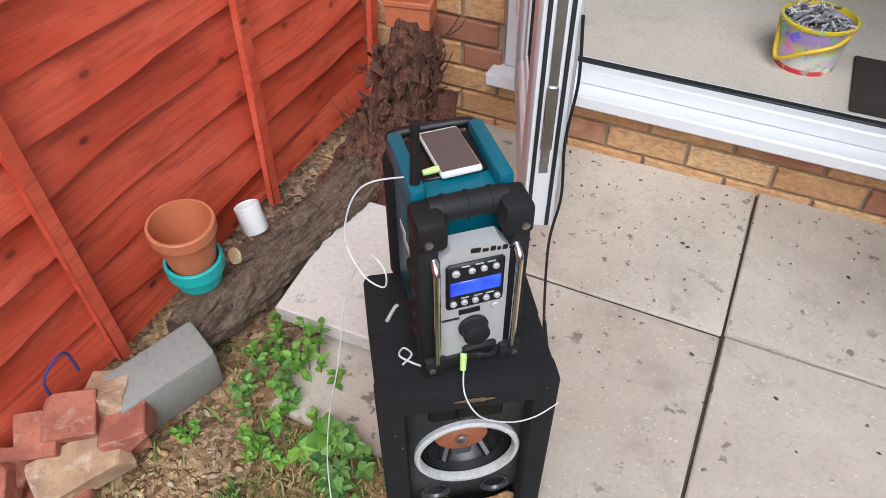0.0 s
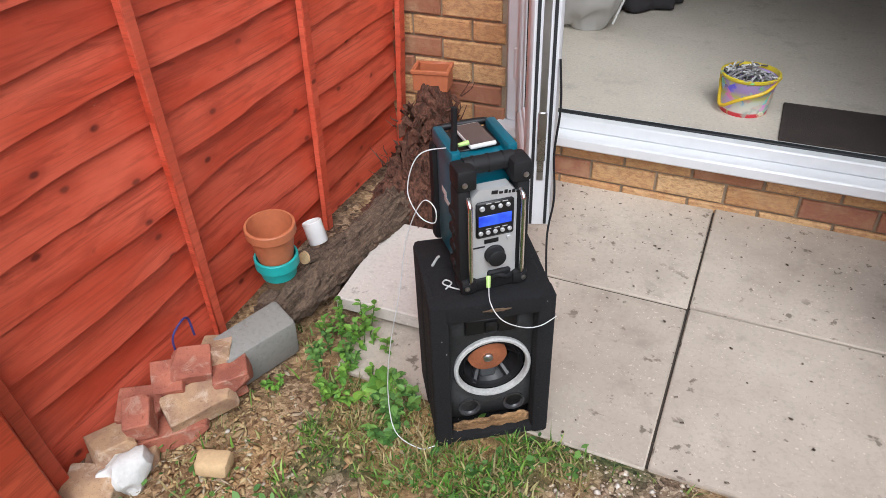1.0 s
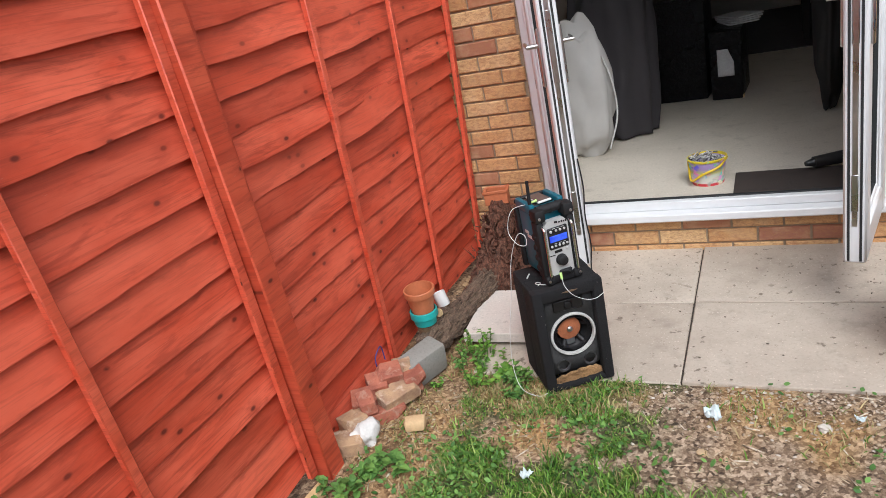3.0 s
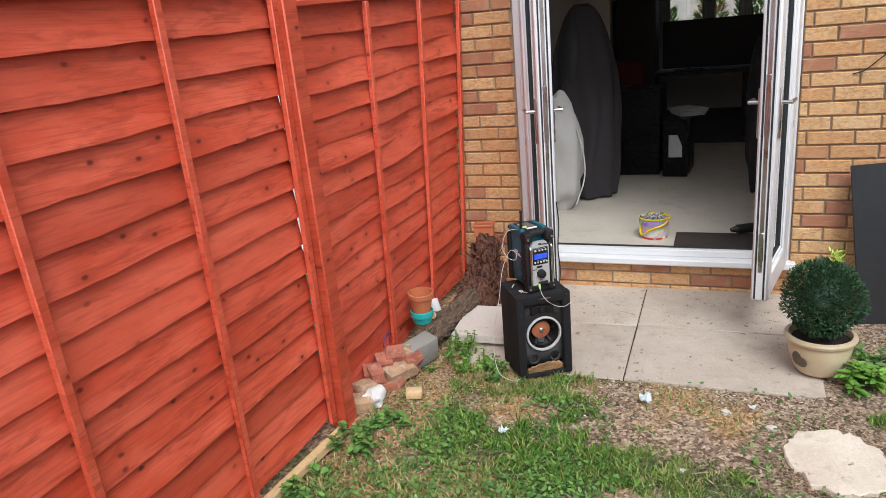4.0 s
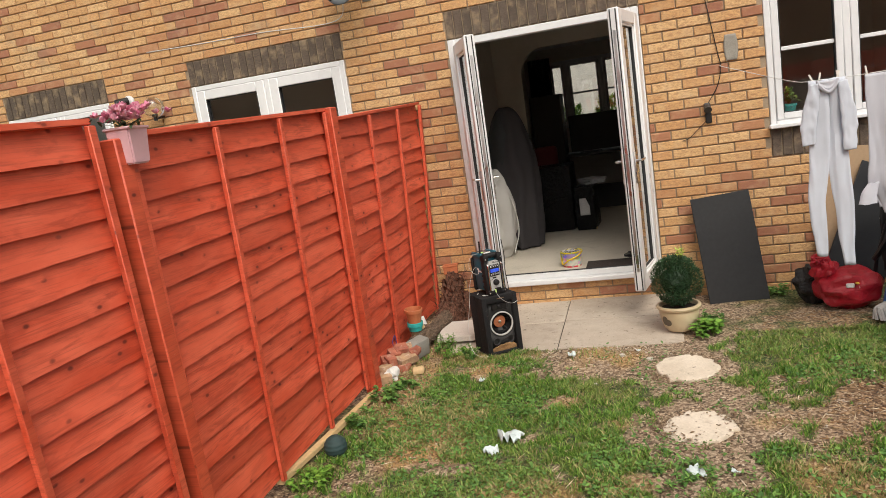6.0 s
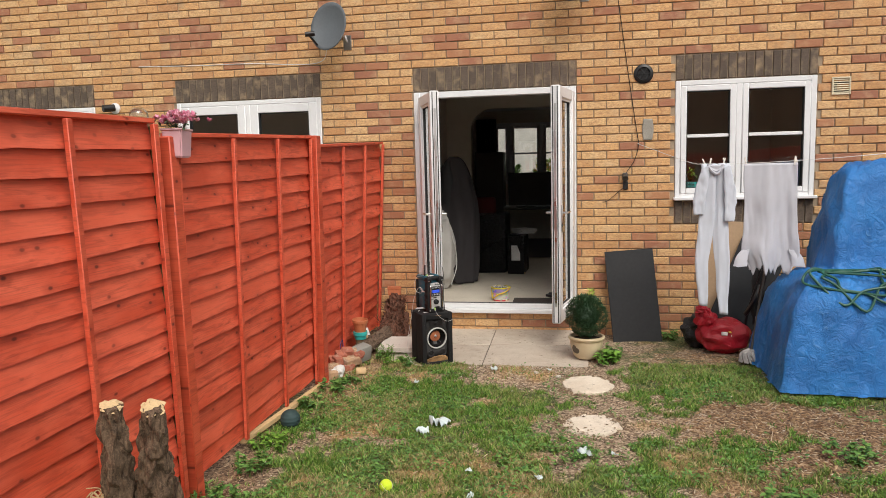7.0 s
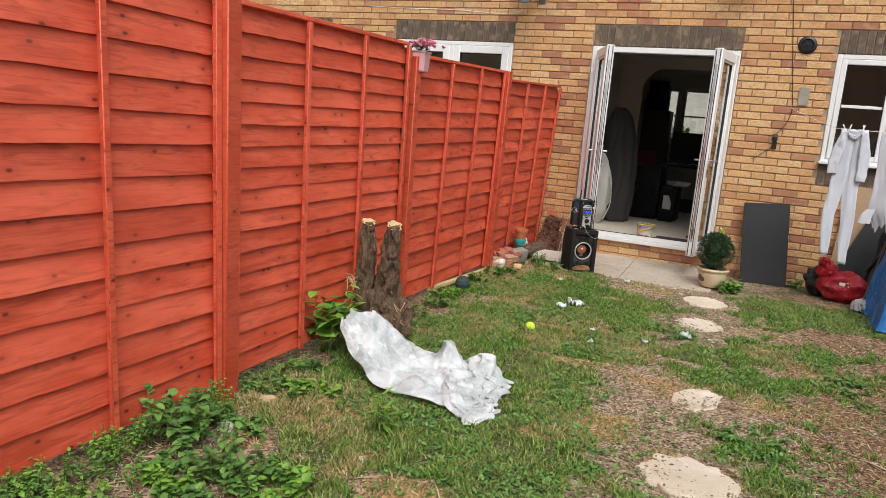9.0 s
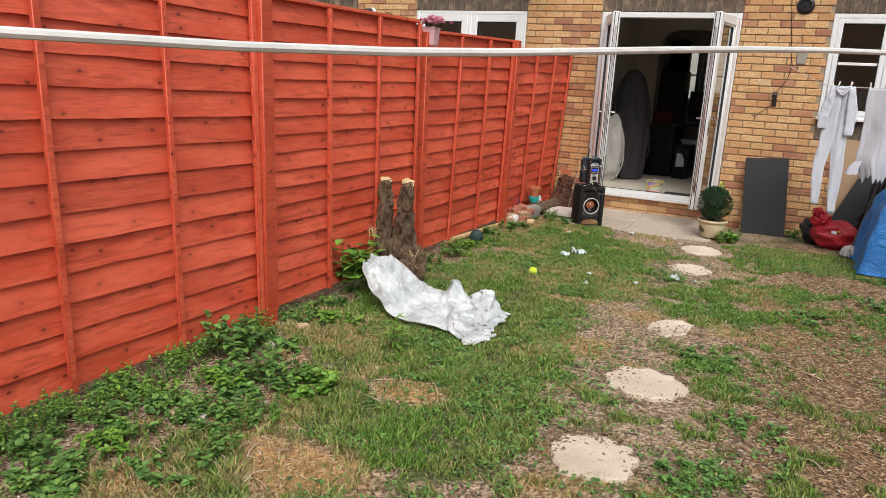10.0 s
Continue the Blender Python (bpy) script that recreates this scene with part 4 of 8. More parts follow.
def site_radio():
    """Local x along the front, y to the back, origin at the middle of the front's lower edge."""
    W, D, H = 0.146, 0.185, 0.305
    s = thing("site_radio", "teal and black jobsite radio on top of the loudspeaker", "radio", (-0.371, 0.983, SPK_H - 0.017), 42)
    bm = B()
    cube(bm, (0, 0.105, 0.150), (W - 0.02, D - 0.06, 0.25), 0.012, seg=2)
    cube(bm, (-W / 2 + 0.016, 0.11, 0.278), (0.022, D - 0.055, 0.036), 0.007, seg=2)
    cube(bm, (W / 2 - 0.016, 0.11, 0.278), (0.022, D - 0.055, 0.036), 0.007, seg=2)
    part("case", bm, teal, s, "teal moulded case")
    bm = B()
    for x in (-W / 2 + 0.013, W / 2 - 0.013):
        cube(bm, (x, 0.018, 0.135), (0.028, 0.05, 0.215), 0.008, seg=2)
        for z in (0.06, 0.10, 0.14, 0.18):
            cube(bm, (x + math.copysign(0.006, x), 0.03, z), (0.022, 0.034, 0.022), 0.004)
    cube(bm, (0, 0.014, 0.016), (W - 0.01, 0.05, 0.03), 0.006, seg=2)
    part("front_guard", bm, rubber, s, "black rubber front guard")
    for x in (-W / 2 + 0.018, W / 2 - 0.018):
        part("bumper", cube(B(), (x, 0.016, 0.264), (0.040, 0.054, 0.046), 0.008, seg=2), rubber, s, "fat black rubber corner bumper")
        part("foot_bumper", cube(B(), (x, 0.008, 0.018), (0.036, 0.05, 0.036), 0.010, seg=2), rubber, s)
    bm = B()
    cyl(bm, (-0.05, 0.030, 0.274), (0.05, 0.030, 0.274), 0.017, n=20)
    for x in (-0.03, 0.0, 0.03):
        cyl(bm, (x - 0.002, 0.030, 0.274), (x + 0.002, 0.030, 0.274), 0.0185, n=20)
    part("top_roll", bm, rubber, s, "ribbed black rubber roll between the bumpers")
    for x in (-W / 2 + 0.012, W / 2 - 0.012):
        for z in (0.258, 0.018):
            bm = B()
            lathe(bm, [(0.0055, 0.0), (0.0055, 0.003), (0.003, 0.004)], 12, Matrix.Translation((x, -0.0105 if z > 0.1 else -0.0165, z)) @ pose(0, 0, 0, 90))
            part("screw", bm, steel, s)
    # front plate with cut upper corners
    outline = [(-0.046, 0.022), (0.046, 0.022), (0.046, 0.205), (0.046, 0.222), (0.032, 0.238), (-0.032, 0.238), (-0.046, 0.222), (-0.046, 0.205)]
    bm = B()
    fr, bk = [[bm.verts.new((x, y, z)) for x, z in outline] for y in (-0.006, 0.02)]
    bm.faces.new(fr)
    for k in range(8):
        bm.faces.new((fr[k], fr[(k + 1) % 8], bk[(k + 1) % 8], bk[k]))
    plate = part("front_plate", bm, silver, s, "silver control plate", smooth=False)
    bm = cube(B(), (0.0, -0.008, 0.172), (0.078, 0.006, 0.082), 0.004)
    part("key_panel", bm, black_plastic, plate, "glossy black key panel")
    lcd = Nodes("blue_display", 0.15)
    lcd.bsdf.inputs["Emission Strength"].default_value = 0.9
    glow = lcd.mix(lcd.ramp(lcd.noise(30, 2), (0.4, 0.0), (0.7, 1.0)), (0.02, 0.05, 0.50), (0.06, 0.15, 0.72))
    lcd.set(lcd.bsdf.inputs["Emission Color"], glow)
    part("display", cube(B(), (0.0, -0.0105, 0.171), (0.068, 0.004, 0.024), 0.001), lcd.done((0.01, 0.02, 0.2)), plate, "lit blue display")
    for x, z, r in ((-0.027, 0.200, 0.0055), (-0.006, 0.200, 0.0046), (0.010, 0.200, 0.0046), (0.026, 0.200, 0.0046), *((-0.030 + 0.015 * k, 0.144, 0.0046) for k in range(5)), (0.030, 0.121, 0.0055)):
        bm = B()
        lathe(bm, [(r, 0.0), (r, 0.003), (r * 0.7, 0.0042), (r * 0.3, 0.004)], 14, Matrix.Translation((x, -0.0105 if z > 0.13 else -0.0065, z)) @ pose(0, 0, 0, 90))
        part("button", bm, silver, plate)
    bm = B()
    m = Matrix.Translation((0.0, -0.006, 0.086)) @ pose(0, 0, 0, 90)
    lathe(bm, [(0.021, 0.0), (0.0215, 0.004), (0.019, 0.006), (0.0185, 0.020), (0.016, 0.022), (0.004, 0.022)], 28, m)
    part("tuning_knob", bm, rubber, plate, "ribbed black tuning knob")
    # maker's mark as plain strokes, and small legends as bars
    bm = B()
    for x, w, h in ((-0.024, 0.013, 0.013), (-0.011, 0.008, 0.009), (-0.001, 0.007, 0.013), (0.007, 0.005, 0.010), (0.015, 0.007, 0.013), (0.025, 0.009, 0.009)):
        cube(bm, (x, -0.0068, 0.2255 + (h - 0.006) * 0.3), (w, 0.0014, h * 0.62), 0.0006, pose(0, 0, 0, 0, 6, 0))
    part("maker_mark", bm, black_plastic, plate, "black maker's mark")
    part("legend", cube(B(), (-0.006, -0.0068, 0.119), (0.030, 0.0014, 0.010), 0.0005), black_plastic, plate, "small black printed legend")
    part("legend", cube(B(), (-0.032, -0.0068, 0.108), (0.024, 0.0014, 0.003)), black_plastic, plate, "small black printed legend")
    for z in (0.209, 0.152):
        for x in (-0.014, 0.004, 0.020):
            part("legend", cube(B(), (x, -0.0112, z), (0.011, 0.001, 0.0018)), silver, plate, "small white printed legend")
    # socket door at the foot
    bm = cube(B(), (0.010, -0.008, 0.034), (0.050, 0.012, 0.024), 0.004)
    tube(bm, [(-0.012, -0.012, 0.03), (0.002, -0.026, 0.045), (0.02, -0.026, 0.038), (0.034, -0.012, 0.03)], 0.004, 8)
    part("socket_flap", bm, rubber, plate, "open black rubber socket flap")
    # two chrome guard bars
    for x in (-0.054, 0.054):
        bm = B()
        tube(bm, [(x, -0.004, 0.225), (x, -0.018, 0.215), (x, -0.020, 0.19), (x, -0.020, 0.06), (x, -0.018, 0.035), (x, -0.004, 0.025)], 0.005, 10)
        part("guard_bar", bm, chrome, s, "chrome guard bar")
    # top tray and grip
    bm = cube(B(), (0, 0.128, 0.276), (0.094, 0.088, 0.006), 0.002)
    part("tray", bm, black_plastic, s, "black tray lid on the top")
    bm = B()
    tube(bm, [(-W / 2 + 0.016, 0.185, 0.270), (-W / 2 + 0.02, 0.188, 0.280), (0, 0.190, 0.281), (W / 2 - 0.02, 0.188, 0.280), (W / 2 - 0.016, 0.185, 0.270)], 0.008, 10)
    part("grip", bm, black_plastic, s, "black rear grip")
    bm = cube(B(), (0, 0.187, 0.135), (W - 0.004, 0.03, 0.24), 0.012, seg=2)
    part("rear_guard", bm, rubber, s)
    bm = B()
    cyl(bm, (-0.058, 0.062, 0.255), (-0.055, 0.060, 0.375), 0.0075, 0.0055, 12)
    cyl(bm, (-0.055, 0.060, 0.374), (-0.055, 0.060, 0.382), 0.0065, 0.006, 12)
    part("aerial", bm, rubber, s, "short black rubber aerial")
    bm = B()
    for k, (y, w) in enumerate(((0.085, 0.05), (0.11, 0.03))):
        cube(bm, (-W / 2 + 0.0085, y, 0.165 + 0.014 * k), (0.001, w, 0.012), 0, None)
    part("side_mark", bm, white_cable, s, "white mark on the case side")
    return s


site_radio()


def phone():
    p = thing("smartphone", "white smartphone lying on the radio's tray", "phone", (-0.449, 1.078, SPK_H + 0.264), 45)
    part("body", cube(B(), (0, 0, 0.005), (0.056, 0.098, 0.008), 0.0035, seg=2), plain("white_shell", (0.7, 0.68, 0.64), 0.35), p)
    part("screen", cube(B(), (0, 0, 0.0095), (0.051, 0.086, 0.001)), plain("dark_glass", (0.11, 0.085, 0.08), 0.12, 0, 0.1), p, "dark glass screen")


phone()


def cables():
    z = SPK_H
    c = thing("audio_cable", "thin white audio cable from the radio to the phone", "cable", (-0.30, 0.86, 0))
    o = Vector((-0.30, 0.86, 0))
    bm = B()
    tube(bm, [Vector(p) - o for p in ((-0.369, 0.955, z + 0.010), (-0.352, 0.922, z - 0.012), (-0.325, 0.918, z - 0.045), (-0.290, 0.948, z - 0.078), (-0.262, 0.980, z - 0.090), (-0.238, 1.012, z - 0.082))], 0.0012, 6)
    part("lead", bm, white_cable, c)
    bm = B()
    tube(bm, [Vector(p) - o for p in ((-0.458, 1.011, z + 0.275), (-0.515, 0.965, z + 0.27), (-0.535, 0.945, z + 0.20), (-0.505, 0.93, z + 0.155), (-0.470, 0.925, z + 0.150), (-0.468, 0.925, z + 0.185), (-0.50, 0.935, z + 0.185), (-0.54, 0.935, z + 0.09), (-0.56, 0.92, z - 0.05), (-0.585, 0.90, z - 0.2), (-0.585, 0.87, 0.10), (-0.55, 0.83, 0.03), (-0.49, 0.83, 0.0), (-0.46, 0.85, 0.0))], 0.0012, 6)
    part("lead", bm, white_cable, c)
    lime = plain("lime_plug", (0.50, 0.72, 0.22), 0.4)
    bm = B()
    cyl(bm, Vector((-0.373, 0.964, z + 0.020)) - o, Vector((-0.367, 0.948, z + 0.003)) - o, 0.0055, 0.0045, 10)
    part("plug", bm, lime, c, "pale green plug")
    bm = B()
    cyl(bm, Vector((-0.440, 1.028, z + 0.279)) - o, Vector((-0.4556, 1.0133, z + 0.277)) - o, 0.005, 0.004, 10)
    part("plug", bm, lime, c, "pale green plug")
    c = thing("power_cable", "thin black power cable hanging by the door leaf", "cable", (-0.37, 1.45, 0))
    o = Vector((-0.37, 1.45, 0))
    bm = B()
    tube(bm, [Vector(p) - o for p in ((-0.318, 1.19, 0.30), (-0.325, 1.30, 0.06), (-0.365, 1.40, 0.02), (-0.398, 1.470, 0.20), (-0.392, 1.495, 0.32), (-0.401, 1.500, 0.45), (-0.393, 1.503, 0.58), (-0.403, 1.51, 0.70))], 0.003, 6)
    part("lead", bm, rubber, c)


cables()


# ---- along the fence, by the patio ----
def terracotta_material():
    return plain("terracotta_plastic", (0.52, 0.17, 0.075), 0.5, 0, 0.15, 16, 0.1)


terracotta = terracotta_material()
turquoise = plain("turquoise_plastic", (0.03, 0.40, 0.38), 0.45, 0, 0.15, 20, 0.1)
white_glaze = plain("white_glaze", (0.78, 0.78, 0.76), 0.3, 0, 0.05)


def pot_profile(r0, r1, h, rim=0.018, lip=0.004, wall=0.003):
    return [(r0 * 0.3, 0.0), (r0, 0.0), (r1 * 0.96, h - rim), (r1 + lip, h - rim), (r1 + lip, h - 0.002), (r1 + lip - 0.002, h), (r1 - wall, h), (r1 - wall - 0.002, h - rim), (r0 - wall, 0.012), (r0 * 0.2, 0.010)]


def plant_pot(name, label, loc, r0, r1, h, material, tilt=0.0, rim=0.018):
    p = thing(name, label, "plant pot", loc, group="stacked plant pots")
    p.matrix_world = pose(*loc, tilt, tilt * 0.4, 20)
    part("pot_body", lathe(B(), pot_profile(r0, r1, h, rim), 32), material, p)
    return p


px, py = -1.062, 1.125
plant_pot("plant_pot", "dark speckled old plant pot under a stack", (px, py, 0.0), 0.036, 0.046, 0.175, plain("mossy_pot", (0.13, 0.085, 0.045), 0.8, 0, 0.7, 60, 0.4))
plant_pot("plant_pot", "turquoise plastic plant pot in the middle of a stack", (px, py, 0.138), 0.048, 0.057, 0.066, turquoise, 2, 0.03)
plant_pot("plant_pot", "empty terracotta-coloured plastic plant pot on a stack", (px, py, 0.190), 0.047, 0.064, 0.118, terracotta, 4, 0.026)


def furrow(bm, across, along, depth, axis):
    """Cuts ridged bark into a limb that runs along one axis."""
    bm.normal_update()
    f = [across] * 3
    f[axis] = along
    for v in bm.verts:
        p = Vector(v.co[i] * f[i] for i in range(3))
        v.co += v.normal * depth * (0.45 - 1.6 * abs(noise.noise(p)) + 0.35 * noise.noise(p * 2.3))


def log_and_cup():
    lg = thing("log", "rough bark-covered log lying along the fence", "log", (-1.032, 1.02, -0.004))
    bm = B()
    pts = [(0.0, 0.0, 0.060), (0.02, 0.2, 0.066), (0.035, 0.4, 0.064), (0.075, 0.68, 0.068)]
    tube(bm, pts, 0.056, 56, 26, 0.062, 0.28)
    furrow(bm, 60, 14, 0.016, 1)
    part("trunk", bm, bark, lg)
    bm = B()
    tube(bm, [(0.015, 0.27, 0.095), (0.0, 0.235, 0.122), (-0.006, 0.195, 0.138)], 0.024, 14, 5, 0.020, 0.3)
    stub = part("branch_stub", bm, bark, lg)
    bm = B()
    cyl(bm, (-0.006, 0.196, 0.1378), (-0.0072, 0.190, 0.1402), 0.0195, 0.0185, 18)
    part("sawn_end", bm, cut_wood, stub, "pale sawn branch end")
    cup = thing("mug", "small white pot tilted on the log", "mug", (-1.02, 1.325, 0.128))
    cup.matrix_world = pose(-1.062, 1.322, 0.112, -8, -20, 0)
    part("cup_body", lathe(B(), [(0.005, 0.0), (0.028, 0.0), (0.030, 0.004), (0.030, 0.068), (0.028, 0.070), (0.026, 0.068), (0.026, 0.008), (0.004, 0.007)], 28), white_glaze, cup)


log_and_cup()


def root_chunk():
    r = thing("bark_chunk", "upright chunk of red-stained crumbling tree bark", "tree stump", (-0.93, 1.78, 0))
    bm = B()
    t = bmesh.new()
    tube(t, [(-0.06, -0.10, -0.03), (-0.035, -0.02, 0.08), (-0.02, 0.08, 0.22), (-0.03, 0.17, 0.375)], 0.125, 64, 34, 0.050)
    tube(t, [(0.02, 0.02, -0.02), (0.04, 0.08, 0.08), (0.05, 0.16, 0.20)], 0.105, 48, 20, 0.045)
    for v in t.verts:
        p = v.co * 16
        d = noise.noise(p) * 0.018 + noise.noise(v.co * 70) * 0.008 + (0.3 - abs(noise.noise((v.co.x * 46, v.co.y * 46 - v.co.z * 20, v.co.z * 9)))) * 0.045
        v.co += Vector((v.co.x, v.co.y + 0.02, 0)).normalized() * d
        v.co.z += noise.noise(v.co * 22) * 0.015
    merge(bm, t)
    part("bark", bm, stained_bark, r)
    bm = B()
    rng = random.Random(4)
    for k in range(150):
        a, h = rng.uniform(-2.6, 0.6), rng.uniform(0.02, 0.34)
        c = Vector((-0.02 + 0.12 * (1 - h) * math.cos(a), -0.08 + 0.62 * h + 0.12 * (1 - h) * math.sin(a), h))
        cube(bm, (0, 0, 0), (0.016, 0.004, 0.040), 0.001, Matrix.Translation(c) @ pose(0, 0, 0, rng.uniform(-50, 50), rng.uniform(-30, 30), rng.uniform(0, 180)), rough=0.008)
    tagged(part("flaking_bark", bm, stained_bark, r, "loose flaking bark"), kind="stuff")
    bm = B()
    for k in range(55):
        a, h = rng.uniform(-3.1, 0.9), rng.uniform(0.0, 0.36)
        rr = 0.13 * (1.1 - h)
        c = Vector((-0.02 + rr * math.cos(a), -0.09 + 0.64 * h + rr * math.sin(a), h))
        d = Vector((math.cos(a) * rng.uniform(0.1, 0.6), math.sin(a) * rng.uniform(0.1, 0.6), rng.uniform(0.2, 1.0))).normalized() * rng.uniform(0.03, 0.085)
        tube(bm, [c, c + d * 0.5 + Vector((rng.uniform(-0.012, 0.012), rng.uniform(-0.012, 0.012), 0)), c + d], rng.uniform(0.0015, 0.004), 5, 3, 0.001)
    tagged(part("twig_tangle", bm, stained_bark, r, "thin dry reddish twigs"), kind="stuff")
    tr = thing("trough", "small empty terracotta trough on the bark chunk", "plant pot", (-0.965, 1.955, 0.372), 12)
    bm = B()
    for a, b in (((0, -0.038, 0.035), (0.12, 0.008, 0.07)), ((0, 0.038, 0.035), (0.12, 0.008, 0.07)), ((-0.056, 0, 0.035), (0.008, 0.072, 0.07)), ((0.056, 0, 0.035), (0.008, 0.072, 0.07)), ((0, 0, 0.004), (0.115, 0.075, 0.008))):
        cube(bm, a, b, 0.002)
    body = part("trough_body", bm, terracotta, tr)
    bm = B()
    for a, b in (((0, -0.042, 0.066), (0.13, 0.01, 0.014)), ((0, 0.042, 0.066), (0.13, 0.01, 0.014)), ((-0.061, 0, 0.066), (0.01, 0.08, 0.0135)), ((0.061, 0, 0.066), (0.01, 0.08, 0.0135))):
        cube(bm, a, b, 0.002)
    part("rim", bm, terracotta, body)


root_chunk()


def masonry_bits():
    b = thing("concrete_block", "rough grey concrete block beside the fence", "block", (-1.012, 0.915, 0.0), -19)
    bm = B()
    cube(bm, (0, 0, 0.064), (0.100, 0.205, 0.132), 0.014, pose(0, 0, 0, 0, 7, 0), 2, 0.006)
    part("block_body", bm, grey_block, b)
    rng = random.Random(11)
    def broken_brick(ln, seed):
        """A brick snapped by a few planes, with crisp worn edges."""
        r = random.Random(seed * 7 + 1)
        t = bmesh.new()
        bmesh.ops.create_cube(t, size=1)
        for v in t.verts:
            v.co = Vector((v.co.x * ln, v.co.y * 0.086, v.co.z * 0.058))
        for k in range(4):
            d = Vector((r.choice((1, 1, -1)) * r.uniform(0.4, 1.0), r.uniform(-0.8, 0.8), r.uniform(-0.7, 0.9))).normalized()
            reach = max(v.co.dot(d) for v in t.verts)
            cut = bmesh.ops.bisect_plane(t, geom=t.verts[:] + t.edges[:] + t.faces[:], plane_co=d * reach * r.uniform(0.72, 0.90), plane_no=d, clear_outer=True)
            bmesh.ops.contextual_create(t, geom=[e for e in cut["geom_cut"] if isinstance(e, bmesh.types.BMEdge)])
        bmesh.ops.bevel(t, geom=t.edges[:], offset=0.0025, segments=1, affect="EDGES")
        bmesh.ops.triangulate(t, faces=t.faces[:])
        bmesh.ops.subdivide_edges(t, edges=[e for e in t.edges if e.calc_length() > 0.02], cuts=2)
        for v in t.verts:
            v.co += noise.noise_vector(v.co * 60 + Vector((seed, 0, 0))) * 0.0018
        return merge(B(), t)

    spec = [
        (-0.985, 0.80, 0.080, -48, 8, 0.100, red_brick), (-1.045, 0.825, 0.105, 30, -12, 0.075, stock_brick), (-1.065, 0.755, 0.115, 40, 20, 0.095, red_brick),
        (-1.100, 0.705, 0.100, 35, 22, 0.085, red_brick), (-1.015, 0.705, 0.060, 62, 14, 0.165, stock_brick), (-1.115, 0.625, 0.080, 32, 16, 0.095, red_brick),
        (-1.085, 0.590, 0.095, 38, 10, 0.070, red_brick), (-1.115, 0.525, 0.055, 60, -8, 0.095, stock_brick), (-1.095, 0.440, 0.025, 25, 6, 0.115, stock_brick),
        (-1.055, 0.630, 0.020, 50, 0, 0.19, red_brick), (-1.045, 0.745, 0.035, 58, 0, 0.20, red_brick), (-1.095, 0.520, 0.000, 40, 0, 0.16, stock_brick),
        (-1.080, 0.820, 0.035, 45, 0, 0.16, red_brick),
    ]
    for x, y, z, rz, rx, ln, mt in spec:
        colour = "red" if mt is red_brick else "pale buff"
        k = thing("loose_brick", f"broken {colour} brick in a rough pile by the fence", "brick", (x, y, z), group="broken bricks by the fence")
        k.matrix_world = pose(x, y, z, rx, rng.uniform(-8, 8), rz)
        part("brick_body", broken_brick(ln, len(bpy.data.objects) % 17), mt, k, smooth=False)
    k = thing("rubble_lump", "white plaster-covered rubble lump", "rubble", (-1.055, 0.50, 0.03))
    part("lump", blob(B(), (0, 0, 0.0), (0.05, 0.06, 0.05), 3, 0.3, 1.6, 3), plain("white_plaster", (0.68, 0.67, 0.64), 0.9, 0, 0.15, 30, 0.4), k)
    k = thing("rubble_lump", "pale sandy stone among dry leaves", "rubble", (-0.90, 0.60, 0.0))
    part("lump", cube(B(), (0, 0, 0.01), (0.075, 0.05, 0.045), 0.012, pose(0, 0, 0, 0, 0, 20), 2, 0.008), plain("sand_stone", (0.62, 0.44, 0.24), 0.9, 0, 0.2, 30, 0.3), k)
    s = thing("paving_slab", "pale loose paving slab with a broken corner", "paving slab", (-0.785, 1.40, 0.006), 4)
    outline = [(-0.17, -0.20), (0.13, -0.21), (0.165, -0.19), (0.172, -0.14), (0.150, -0.11), (0.175, -0.05), (0.19, 0.19), (-0.18, 0.20)]
    bm = B()
    lo, hi = [[bm.verts.new((x * 0.93, y * 1.02, z)) for x, y in outline] for z in (0.0, 0.042)]
    n = len(outline)
    bm.faces.new(hi)
    bm.faces.new(lo[::-1])
    for i in range(n):
        bm.faces.new((lo[i], lo[(i + 1) % n], hi[(i + 1) % n], hi[i]))
    bmesh.ops.bevel(bm, geom=[e for e in bm.edges if all(v.co.z > 0.03 for v in e.verts)], offset=0.004, segments=1, affect="EDGES")
    part("slab_body", bm, pale_slab, s, smooth=False)
    e = thing("edging_board", "pale rough timber edging strip at the fence foot", "timber", (-1.12, -0.32, 0.0))
    part("strip", cube(B(), (0, 0, 0.012), (0.04, 1.12, 0.03), 0.004, pose(0, 0, 0, 0, 0, -4.5), rough=0.004), raw_timber, e)
    w = thing("wire_scrap", "bent scrap of blue wire by the fence", "wire", (-1.12, 0.80, 0.0))
    bm = B()
    tube(bm, [(0, -0.03, 0.10), (0.0, -0.03, 0.17), (0.005, 0.0, 0.20), (0.0, 0.03, 0.19), (0.0, 0.035, 0.13)], 0.003, 6)
    part("wire", bm, plain("blue_wire", (0.06, 0.05, 0.20), 0.5), w)


masonry_bits()


# ---- leaves and weeds ----
def leaf_mesh(bm, m, length, width, fold=0.25, droop=0.2):
    """One pointed leaf along local +y, folded along its midrib."""
    rows = ((0.0, 0.05), (0.18, 0.80), (0.30, 0.72), (0.45, 1.0), (0.58, 0.74), (0.74, 0.66), (0.84, 0.40), (1.0, 0.03))
    vs = []
    for t, w in rows:
        y, z = t * length, -droop * length * t * t
        vs.append([bm.verts.new(m @ Vector((s * w * width / 2, y, z + abs(s) * fold * w * width / 2))) for s in (-1, 0, 1)])
    for a, b in zip(vs, vs[1:]):
        for i in range(2):
            bm.faces.new((a[i], a[i + 1], b[i + 1], b[i]))


stem_green = plain("weed_stem", (0.10, 0.17, 0.04), 0.7)


